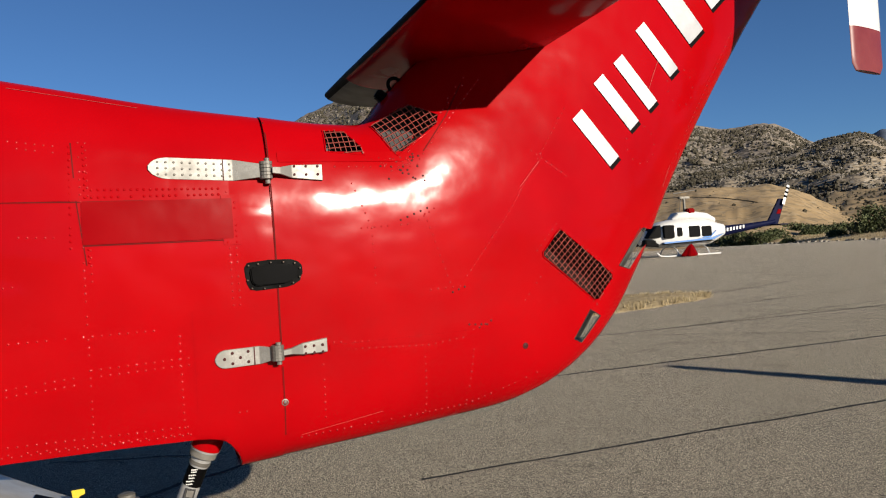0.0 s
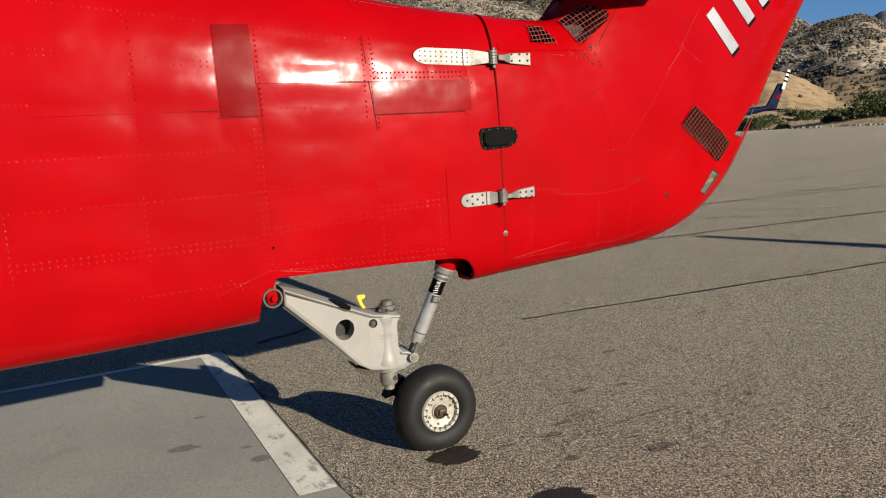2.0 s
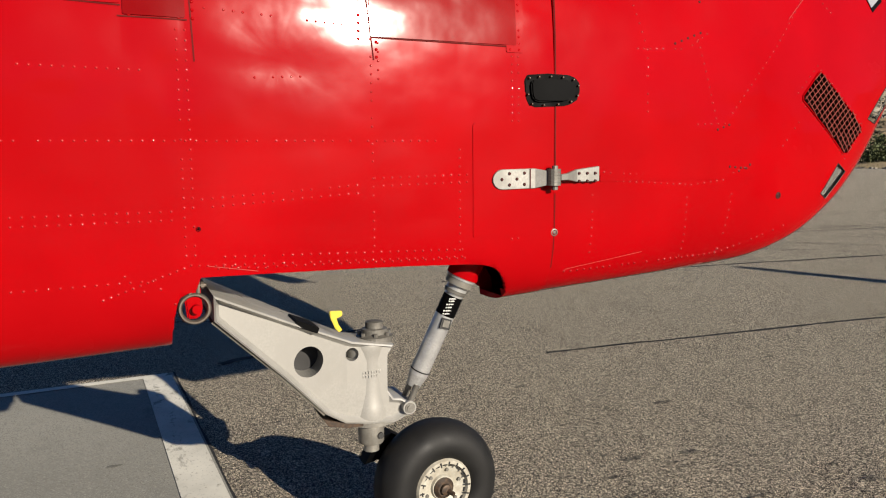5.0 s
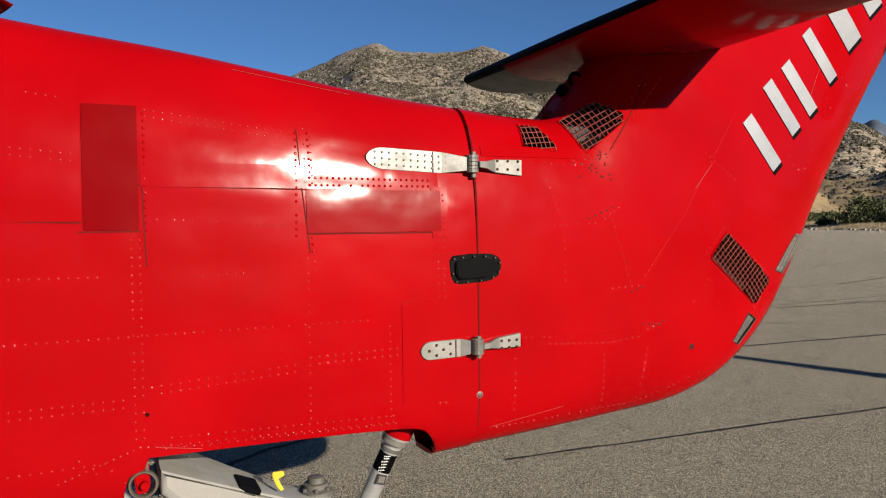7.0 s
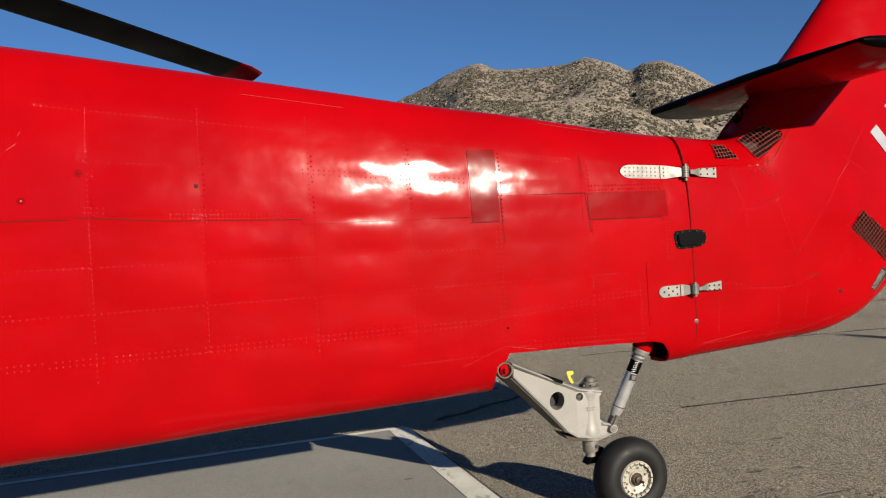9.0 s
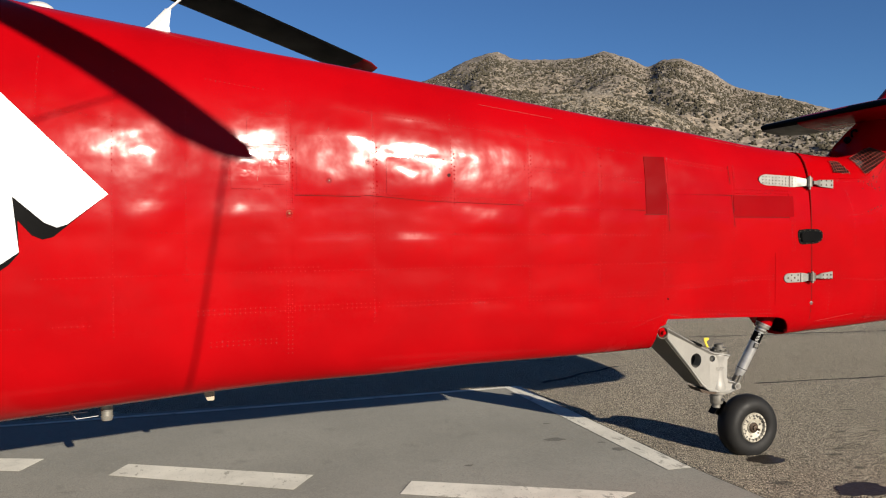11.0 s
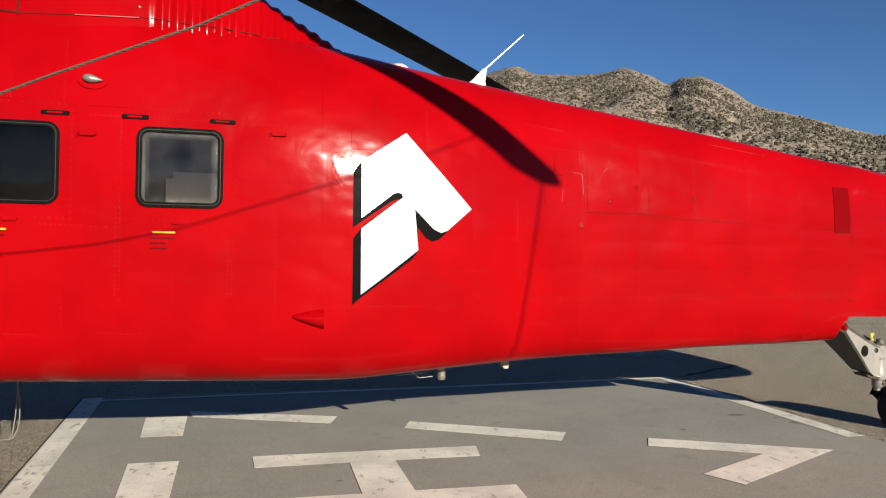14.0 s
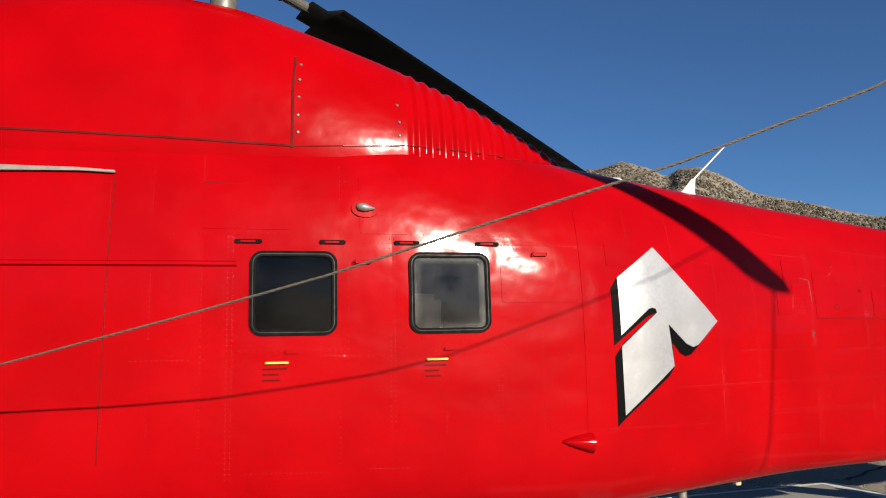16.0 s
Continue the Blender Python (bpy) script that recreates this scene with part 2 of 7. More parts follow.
def ground_material(name, base, second, speck, dark, scale, fine, bump, sparse=0.66, grit=0.0):
    """Stony surface: broad stains, aggregate specks of two tones, relief."""
    m = bpy.data.materials.new(name)
    m.use_nodes = True
    nt = m.node_tree
    b = nt.nodes["Principled BSDF"]
    co = nt.nodes.new("ShaderNodeTexCoord").outputs["Object"]

    def link(n, key, sock):
        nt.links.new(sock, n.inputs[key])

    def tex(kind, s, **kw):
        n = nt.nodes.new(kind)
        n.inputs["Scale"].default_value = s
        for k, v in kw.items():
            n.inputs[k].default_value = v
        link(n, "Vector", co)
        return n

    def remap(sock, lo, hi):
        r = nt.nodes.new("ShaderNodeMapRange")
        r.inputs[1].default_value, r.inputs[2].default_value = lo, hi
        nt.links.new(sock, r.inputs[0])
        return r.outputs[0]

    def mix(f, a, c):
        x = nt.nodes.new("ShaderNodeMix")
        x.data_type = "RGBA"
        nt.links.new(f, x.inputs[0])
        for sock, v in ((x.inputs[6], a), (x.inputs[7], c)):
            if isinstance(v, bpy.types.NodeSocket):
                nt.links.new(v, sock)
            else:
                sock.default_value = (*v, 1)
        return x.outputs[2]

    broad = tex("ShaderNodeTexNoise", scale, Detail=6.0, Roughness=0.6).outputs["Fac"]
    stain = tex("ShaderNodeTexNoise", scale * 6, Detail=4.0).outputs["Fac"]
    grain = tex("ShaderNodeTexNoise", fine * 0.6, Detail=4.0, Roughness=0.7).outputs["Fac"]
    vor = tex("ShaderNodeTexVoronoi", fine)
    col = mix(remap(broad, 0.35, 0.65), base, second)
    col = mix(remap(stain, 0.60, 0.78), col, dark)
    sep = nt.nodes.new("ShaderNodeSeparateColor")
    nt.links.new(vor.outputs["Color"], sep.inputs[0])
    col = mix(remap(sep.outputs[0], 0.62, 0.95), col, speck)
    col = mix(remap(sep.outputs[1], sparse, sparse + 0.25), col, dark)
    col = mix(remap(grain, 0.58, 0.75), col, dark)
    if grit:
        chips = tex("ShaderNodeTexVoronoi", fine * 2.3)
        sep = nt.nodes.new("ShaderNodeSeparateColor")
        nt.links.new(chips.outputs["Color"], sep.inputs[0])
        col = mix(remap(sep.outputs[0], 1 - grit, 1.08 - grit), col, tuple(min(0.95, c * 1.25) for c in speck))
        col = mix(remap(sep.outputs[1], 1 - grit, 1.08 - grit), col, tuple(c * 0.6 for c in dark))
    nt.links.new(col, b.inputs["Base Color"])
    b.inputs["Roughness"].default_value = 0.9
    b.inputs["Specular IOR Level"].default_value = 0.25
    bp = nt.nodes.new("ShaderNodeBump")
    bp.inputs["Strength"].default_value, bp.inputs["Distance"].default_value = bump, 0.012
    nt.links.new(vor.outputs["Distance"], bp.inputs["Height"])
    bq = nt.nodes.new("ShaderNodeBump")
    bq.inputs["Strength"].default_value, bq.inputs["Distance"].default_value = bump, 0.016
    nt.links.new(grain, bq.inputs["Height"])
    nt.links.new(bp.outputs[0], bq.inputs["Normal"])
    nt.links.new(bq.outputs[0], b.inputs["Normal"])
    return m


ASPHALT = ground_material("old_asphalt", (0.222, 0.193, 0.150), (0.182, 0.160, 0.125), (0.76, 0.66, 0.49), (0.024, 0.021, 0.017), 0.25, 132, 1.0, 0.58, 0.19)
CONCRETE = ground_material("weathered_concrete", (0.246, 0.239, 0.205), (0.182, 0.178, 0.153), (0.259, 0.251, 0.215), (0.153, 0.149, 0.127), 0.7, 190, 0.03)
DRYLAND = ground_material("dry_grass_earth", (0.36, 0.272, 0.145), (0.29, 0.216, 0.115), (0.40, 0.32, 0.19), (0.16, 0.125, 0.068), 0.05, 3.5, 0.3)
STRAW_EARTH = ground_material("straw_covered_earth", (0.255, 0.1971, 0.1043), (0.2087, 0.1565, 0.0811), (0.3014, 0.2434, 0.1449), (0.1159, 0.0869, 0.0464), 0.5, 14, 0.5)


def marking_material(name, paint, bare, wear):
    """Old road paint, flaked in streaks and patches down to the concrete, with soiled places."""
    m = bpy.data.materials.new(name)
    m.use_nodes = True
    nt = m.node_tree
    b = nt.nodes["Principled BSDF"]
    co = nt.nodes.new("ShaderNodeTexCoord").outputs["Object"]

    def noise_at(s, detail, rough_, stretch=(1, 1, 1)):
        mp = nt.nodes.new("ShaderNodeMapping")
        mp.inputs["Scale"].default_value = stretch
        nt.links.new(co, mp.inputs["Vector"])
        n = nt.nodes.new("ShaderNodeTexNoise")
        n.inputs["Scale"].default_value, n.inputs["Detail"].default_value, n.inputs["Roughness"].default_value = s, detail, rough_
        nt.links.new(mp.outputs[0], n.inputs["Vector"])
        return n.outputs["Fac"]

    def mixed(sock, lo, hi, a, c):
        r = nt.nodes.new("ShaderNodeMapRange")
        r.inputs[1].default_value, r.inputs[2].default_value = lo, hi
        nt.links.new(sock, r.inputs[0])
        x = nt.nodes.new("ShaderNodeMix")
        x.data_type = "RGBA"
        nt.links.new(r.outputs[0], x.inputs[0])
        for k, v in ((6, a), (7, c)):
            if isinstance(v, bpy.types.NodeSocket):
                nt.links.new(v, x.inputs[k])
            else:
                x.inputs[k].default_value = (*v, 1)
        return x.outputs[2]

    col = mixed(noise_at(2.1, 4, 0.6), 0.40, 0.70, paint, tuple(0.72 * c for c in paint))
    col = mixed(noise_at(13.0, 8, 0.72, (1, 0.5, 1)), 0.65 - wear, 0.72 - wear, col, bare)
    col = mixed(noise_at(70.0, 3, 0.6), 0.60, 0.72, col, bare)
    nt.links.new(col, b.inputs["Base Color"])
    b.inputs["Roughness"].default_value = 0.85
    b.inputs["Specular IOR Level"].default_value = 0.25
    bp = nt.nodes.new("ShaderNodeBump")
    bp.inputs["Strength"].default_value, bp.inputs["Distance"].default_value = 0.15, 0.004
    nt.links.new(noise_at(90.0, 4, 0.6), bp.inputs["Height"])
    nt.links.new(bp.outputs[0], b.inputs["Normal"])
    return m


WORN_WHITE = marking_material("worn_white_marking", (0.59, 0.57, 0.49), (0.27, 0.26, 0.22), 0.075)
WORN_STRIP = marking_material("worn_border_marking", (0.56, 0.54, 0.465), (0.265, 0.256, 0.218), 0.105)
TAR = ground_material("tar_seal", (0.0174, 0.0168, 0.0162), (0.026, 0.0249, 0.0232), (0.0348, 0.0336, 0.0318), (0.0116, 0.0116, 0.0116), 2.0, 60, 0.2)
STAIN = ground_material("oil_stain", (0.014, 0.011, 0.0085), (0.021, 0.016, 0.012), (0.034, 0.027, 0.02), (0.008, 0.0065, 0.005), 3.0, 85, 0.25)
STAIN.node_tree.nodes["Principled BSDF"].inputs["Roughness"].default_value = 0.42
PAD_SPOT = ground_material("pad_grease_spot", (0.11, 0.106, 0.092), (0.13, 0.126, 0.108), (0.14, 0.135, 0.116), (0.08, 0.077, 0.067), 6.0, 190, 0.03)
FAINT = ground_material("faint_damp_stain", (0.125, 0.112, 0.09), (0.11, 0.10, 0.08), (0.32, 0.28, 0.21), (0.025, 0.023, 0.02), 3.0, 120, 0.8, 0.56)
HILL = ground_material("scrub_hillside", (0.185, 0.150, 0.113), (0.138, 0.117, 0.095), (0.25, 0.208, 0.163), (0.075, 0.064, 0.052), 0.006, 0.16, 0.0, 0.55)
HILL_NEAR = ground_material("rocky_scrub_hillside", (0.235, 0.188, 0.128), (0.178, 0.147, 0.110), (0.29, 0.255, 0.205), (0.07, 0.060, 0.047), 0.012, 0.5, 0.0, 0.58)
HILL_TAN = ground_material("dry_tan_hillside", (0.255, 0.180, 0.090), (0.2145, 0.148, 0.075), (0.255, 0.191, 0.110), (0.14, 0.104, 0.058), 0.02, 0.5, 0.0)
# the blue of distant haze is mixed into this hill's colour
HILL_FAR = ground_material("far_hill_haze_blue", (0.056, 0.072, 0.104), (0.044, 0.060, 0.088), (0.066, 0.078, 0.104), (0.036, 0.048, 0.068), 0.003, 0.05, 0.0)
SCRUB = material("dark_scrub_leaf", (0.044, 0.039, 0.027), 0.9, second=(0.064, 0.056, 0.039), scale=0.02, fine=0.5, spec=0.1)
BOULDER = material("grey_granite", (0.20, 0.18, 0.152), 0.9, second=(0.13, 0.117, 0.098), scale=0.05, fine=1.5, spec=0.1)
SEAT = material("grey_seat_cloth", (0.52, 0.46, 0.45), 0.9, second=(0.44, 0.39, 0.38), scale=4, bump=0.0)
LEAF = material("dusty_green_leaf", (0.036, 0.050, 0.017), 0.7, second=(0.062, 0.068, 0.028), scale=0.8, fine=20, spec=0.2)
STRAW = material("dry_straw", (0.2666, 0.2087, 0.1101), 0.9, second=(0.1971, 0.1507, 0.0753), scale=3)

# ---- mesh helpers ----


def part(name, bm, mat, parent=None, label="", smooth=False):
    """Links a bmesh as one mesh object under parent."""
    bmesh.ops.recalc_face_normals(bm, faces=bm.faces)
    me = bpy.data.meshes.new(name)
    bm.to_mesh(me)
    bm.free()
    if smooth:
        me.polygons.foreach_set("use_smooth", [len(p.vertices) < 9 for p in me.polygons])
        me.set_sharp_from_angle(angle=radians(38))
    for x in (mat if isinstance(mat, (list, tuple)) else [mat]):
        me.materials.append(x)
    ob = new(name, me)
    ob.parent = parent
    if label:
        ob["label"] = label
    return ob


def thing(name, label, category, group="", place=(0, 0, 0)):
    ob = new(name)
    ob.location = place
    ob.empty_display_size = 0.2
    return tagged(ob, label, category, group)


def box(bm, size, m=Matrix(), bevel=0.0, mat=0):
    r = bmesh.ops.create_cube(bm, size=1.0, matrix=m @ Matrix.Diagonal((*size, 1)))
    vs = set(r["verts"])
    fs = [f for f in bm.faces if all(v in vs for v in f.verts)]
    for f in fs:
        f.material_index = mat
    if bevel:
        es = {e for f in fs for e in f.edges}
        bmesh.ops.bevel(bm, geom=list(es), offset=bevel, segments=2, affect="EDGES")


def rod(bm, a, b, r, r2=None, seg=20, mat=0):
    a, b = Vector(a), Vector(b)
    m = Matrix.Translation((a + b) / 2) @ (b - a).to_track_quat("Z", "Y").to_matrix().to_4x4()
    n = len(bm.faces)
    bmesh.ops.create_cone(bm, cap_ends=True, segments=seg, radius1=r, radius2=r if r2 is None else r2, depth=(b - a).length, matrix=m)
    bm.faces.ensure_lookup_table()
    for f in bm.faces[n:]:
        f.material_index = mat


def lathe(bm, profile, m=Matrix(), seg=40, mat=0):
    """Turns a profile of (radius, height) about z."""
    rings = []
    for r, h in profile:
        rings.append([bm.verts.new(m @ Vector((r * math.cos(2 * math.pi * k / seg), r * math.sin(2 * math.pi * k / seg), h))) for k in range(seg)])
    for a, b in zip(rings, rings[1:]):
        for k in range(seg):
            bm.faces.new((a[k], a[(k + 1) % seg], b[(k + 1) % seg], b[k])).material_index = mat
    for ring in (rings[0], rings[-1]):
        bm.faces.new(ring).material_index = mat


def sweep(bm, pts, r, seg=8, mat=0):
    """A round tube along points."""
    pts = [Vector(p) for p in pts]
    rings = []
    for i, p in enumerate(pts):
        d = (pts[min(i + 1, len(pts) - 1)] - pts[max(i - 1, 0)]).normalized()
        u = d.cross(Vector((0.13, 0.2, 1))).normalized()
        v = d.cross(u)
        rings.append([bm.verts.new(p + r * (u * math.cos(2 * math.pi * k / seg) + v * math.sin(2 * math.pi * k / seg))) for k in range(seg)])
    for a, b in zip(rings, rings[1:]):
        for k in range(seg):
            bm.faces.new((a[k], a[(k + 1) % seg], b[(k + 1) % seg], b[k])).material_index = mat
    bm.faces.new(rings[0])
    bm.faces.new(rings[-1])


def loft(bm, loops, caps=True, mat=0):
    rings = [[bm.verts.new(p) for p in loop] for loop in loops]
    n = len(rings[0])
    for a, b in zip(rings, rings[1:]):
        for k in range(n):
            bm.faces.new((a[k], a[(k + 1) % n], b[(k + 1) % n], b[k])).material_index = mat
    if caps:
        bm.faces.new(rings[0]).material_index = mat
        bm.faces.new(rings[-1]).material_index = mat


def prism(bm, poly, y0, y1, bevel=0.0, mat=0):
    """A plate with an outline in x and z, from y0 to y1."""
    a = [bm.verts.new((x, y0, z)) for x, z in poly]
    b = [bm.verts.new((x, y1, z)) for x, z in poly]
    fs = [bm.faces.new(a), bm.faces.new(list(reversed(b)))]
    for k in range(len(poly)):
        fs.append(bm.faces.new((a[k], b[k], b[(k + 1) % len(poly)], a[(k + 1) % len(poly)])))
    for f in fs:
        f.material_index = mat
    if bevel:
        bmesh.ops.bevel(bm, geom=list({e for f in fs for e in f.edges}), offset=bevel, segments=2, affect="EDGES")


def flat(name, poly, z, mat, parent=None, depth=0.02):
    """A flat slab on the ground with its top at z."""
    bm = bmesh.new()
    a = [bm.verts.new((*p, z)) for p in poly]
    b = [bm.verts.new((*p, z - depth)) for p in poly]
    bm.faces.new(a)
    for k in range(len(poly)):
        bm.faces.new((a[k], b[k], b[(k + 1) % len(poly)], a[(k + 1) % len(poly)]))
    return part(name, bm, mat, parent)


def curve_of(table):
    xs, ys = zip(*table)

    def at(x):
        """Smooth curve through the table."""
        if x <= xs[0]:
            return ys[0]
        if x >= xs[-1]:
            return ys[-1]
        i = max(k for k in range(len(xs)) if xs[k] <= x)
        i = min(i, len(xs) - 2)
        h = xs[i + 1] - xs[i]

        def slope(k):
            if k in (0, len(xs) - 1):
                return 0.0 if k == 0 else (ys[k] - ys[k - 1]) / (xs[k] - xs[k - 1])
            a, b = (ys[k] - ys[k - 1]) / (xs[k] - xs[k - 1]), (ys[k + 1] - ys[k]) / (xs[k + 1] - xs[k])
            return 0.0 if a * b <= 0 else 2 * a * b / (a + b)

        u = (x - xs[i]) / h
        m0, m1 = slope(i) * h, slope(i + 1) * h
        return (2 * u**3 - 3 * u**2 + 1) * ys[i] + (u**3 - 2 * u**2 + u) * m0 + (3 * u**2 - 2 * u**3) * ys[i + 1] + (u**3 - u**2) * m1

    return at


def oval(top, bottom, w, c, nt_, nb, count=64, cut=None):
    """A section between a top and a bottom point (x, z): half width w at the share c of its height, squareness nt_ above and nb below."""
    loop = []
    for k in range(count * 24):
        a = 2 * math.pi * k / (count * 24)
        co, si = math.cos(a), math.sin(a)
        n = nt_ if si >= 0 else nb
        y = w * math.copysign(abs(co) ** (2 / n), co)
        s = abs(si) ** (2 / n)
        f = c + (1 - c) * s if si >= 0 else c - c * s
        x, z = bottom[0] + (top[0] - bottom[0]) * f, bottom[1] + (top[1] - bottom[1]) * f
        loop.append((x, y, z))
    # even spacing round the loop
    pts_ = np.array(loop + loop[:1])
    run = np.concatenate([[0], np.cumsum(np.linalg.norm(np.diff(pts_, axis=0), axis=1))])
    even = np.linspace(0, run[-1], count, endpoint=False)
    return [(x, y, z if cut is None else max(z, cut)) for x, y, z in zip(*[np.interp(even, run, pts_[:, i]).tolist() for i in range(3)])]

# ---- ground ----


def hill_height(b, r):
    """Height of the land at a bearing (degrees from +y towards +x) and a distance."""
    x, y = r * math.sin(radians(b)), r * math.cos(radians(b))
    z = -0.06
    for at, skirt, crest, rough_ in RIDGES:
        e = crest(b)
        if e <= 0:
            continue
        k = (r - skirt) / (at - skirt)
        if k <= 0:
            continue
        s = at * 0.08
        lumps = noise.fractal(Vector((x / s, y / s, at * 0.01)), 1.0, 2.1, 6)
        ridge = 1 - 2 * abs(noise.noise(Vector((x / s * 0.7, y / s * 0.45, 5.0))))
        body = math.tan(radians(e)) * at
        up = k ** 1.1 if k < 1 else max(0.0, 1 - (k - 1) * 1.2)
        z = max(z, body * up + body * rough_ * (0.17 * lumps + 0.24 * ridge) * min(1, 2.5 * k) * (0.03 + 0.97 * min(1.0, 1.6 * max(0.0, 1 - k))) + at * 0.0022 * noise.fractal(Vector((x, y, 3.0)) / (at * 0.014), 1.0, 2.0, 3))
    return z


MAIN = curve_of([(-180, 5), (-120, 3), (-60, 3), (-20, 5), (0, 7.3), (5, 8.6), (9.7, 9.9), (12.8, 11.3), (14.3, 11.95), (17, 13.2), (18.7, 13.6), (20.5, 13.1), (24, 12.95),
                 (27.1, 13.3), (28.6, 12.9), (30.3, 12.1), (31.2, 12.5), (32.2, 12.55), (34.2, 11.7), (36.1, 10.4), (39.6, 9.3), (42.5, 8.3), (44.3, 7.9), (46.5, 8.0), (47.8, 7.6), (49.5, 6.4), (51.5, 5.4), (56, 4.6), (70, 5), (110, 4), (180, 5)])
FAR = curve_of([(46, 0), (50, 5.0), (52, 6.1), (53.1, 6.5), (53.8, 6.8), (54.7, 6.2), (55.6, 5.9), (58, 6.2), (70, 5), (80, 0)])
NEAR = curve_of([(24, 0.0), (30, 2.0), (37, 3.6), (43, 4.2), (45.3, 3.95), (46.9, 4.0), (48.5, 3.6), (50.6, 2.4), (51.8, 1.8), (54, 1.3), (58, 1.2), (75, 1.0), (100, 0)])
NEXT = curve_of([(46, 0.0), (49, 2.2), (51, 3.05), (54, 3.25), (55.6, 3.85), (58, 4.3), (66, 3.5), (90, 0)])
MID = curve_of([(6, 0.0), (9, 6.2), (12, 8.6), (15, 9.9), (18, 10.7), (22, 10.7), (26, 10.6), (30, 9.8), (34, 7.6), (38, 5.9), (41, 5.4), (44, 5.6), (47, 5.8), (49.2, 6.2), (50.9, 6.6), (52.4, 6.7), (53.2, 6.5), (54.7, 5.4), (55.6, 4.8), (60, 4), (80, 0)])


def land(name, rings, bearings, ridges, mat, label, kind="structure"):
    global RIDGES
    RIDGES = ridges
    bm = bmesh.new()
    grid = [[bm.verts.new((r * math.sin(radians(b)), r * math.cos(radians(b)), hill_height(b, r))) for b in bearings] for r in rings]
    for i in range(len(rings) - 1):
        for j in range(len(bearings) - 1):
            bm.faces.new((grid[i][j], grid[i + 1][j], grid[i + 1][j + 1], grid[i][j + 1]))
    return tagged(part(name, bm, mat, None, "", True), label, "hill", "", kind)


fan = [4 + k * 0.2 for k in range(301)]
wide = [64 + k * 3 for k in range(101)]
steps = [500 * 4 ** (k / 90) for k in range(91)] + [2060, 2150, 2300]
land("mountain", steps, fan, [(2000, 480, MAIN, 0.26)], HILL, "rocky grey-brown mountain with dark scrub, in sunlight")
# hills on the other bearings, added to give reflections a horizon
land("mountain", steps[::3], wide, [(2000, 480, MAIN, 0.26)], HILL, "low brown hills added round the airfield as a horizon for reflections")
land("far_hill", [2600 + k * 60 for k in range(24)], fan[150:], [(3600, 2500, FAR, 0.4)], HILL_FAR, "far mountain behind the brown hills, coloured blue-grey for haze")
land("scrub_hill", [330 + k * 16 for k in range(48)], fan, [(800, 320, MID, 0.5)], HILL_NEAR, "scrub-dotted brown hill behind the airfield")
land("tan_hill", [135 + k * 8 for k in range(45)], fan[90:], [(330, 130, NEAR, 0.35)], HILL_TAN, "smooth hill of dry tan grass behind the apron")
land("tan_hill", [200 + k * 12 for k in range(36)], fan[200:], [(480, 180, NEXT, 0.35)], HILL_TAN, "second tan grass hill farther behind the apron")


def scatter(name, count, r0, r1, b0, b1, ridges, size, tall, mat, label, category, seed, clump=0.0):
    """Many small rough lumps standing on a hillside, as one object."""
    global RIDGES
    RIDGES = ridges
    rng = random.Random(seed)
    vs, fs = [], []
    while count:
        b, r = rng.uniform(b0, b1), r0 + (r1 - r0) * rng.random()
        x, y = r * math.sin(radians(b)), r * math.cos(radians(b))
        if noise.noise(Vector((x, y, seed * 90.0)) / (r1 * 0.05)) < rng.uniform(-0.5, 0.5) * (1 - clump) - 0.1 + 0.3 * clump:
            count -= 1 if rng.random() < 0.2 else 0
            continue
        count -= 1
        s = size * rng.choice((0.5, 0.6, 0.7, 0.85, 1.0, 1.0, 1.3, 1.7))
        z = hill_height(b, r)
        n, t0 = len(vs), rng.uniform(0, 1.57)
        vs.append((x + rng.uniform(-0.2, 0.2) * s, y, z + s * tall * rng.uniform(0.8, 1.2)))
        for k in range(5):
            a, q = t0 + 1.2566 * k, s * rng.uniform(0.45, 0.75)
            vs.append((x + q * math.cos(a), y + q * math.sin(a), z + s * tall * rng.uniform(0.2, 0.6)))
        for k in range(5):
            a, q = t0 + 1.2566 * k, s * 0.4
            vs.append((x + q * math.cos(a), y + q * math.sin(a), z - s * 0.3))
        for k in range(5):
            j = (k + 1) % 5
            fs += [(n, n + 1 + k, n + 1 + j), (n + 1 + k, n + 6 + k, n + 6 + j, n + 1 + j)]
    me = bpy.data.meshes.new(name)
    me.from_pydata(vs, [], fs)
    me.materials.append(mat)
    return tagged(new(name, me), label, category, "", "stuff")


big, mid, low, nxt = [(2000, 480, MAIN, 0.26)], [(800, 320, MID, 0.5)], [(330, 130, NEAR, 0.35)], [(480, 180, NEXT, 0.35)]
scatter("scrub", 26000, 700, 1890, 8, 50, big, 3.2, 0.8, SCRUB, "dark scrub bushes dotted over the mountain", "scrub", 1, -0.6)
scatter("boulders", 9000, 700, 1900, 8, 50, big, 3.6, 0.5, BOULDER, "grey granite boulders over the mountain", "boulders", 2)
scatter("scrub", 32000, 400, 805, 8, 60, mid, 1.45, 0.75, SCRUB, "dark scrub bushes on the rocky hill", "scrub", 3, 0.2)
scatter("boulders", 22000, 400, 800, 8, 60, mid, 1.5, 0.5, BOULDER, "grey granite boulders on the rocky hill", "boulders", 4, 0.4)
scatter("scrub", 60, 200, 330, 36, 62, low, 0.6, 0.7, SCRUB, "a few dark bushes on the tan hill", "scrub", 5, 0.3)
scatter("scrub", 1200, 230, 470, 49, 62, nxt, 0.9, 0.8, SCRUB, "dark bushes on the farther tan hill", "scrub", 6, 0.5)

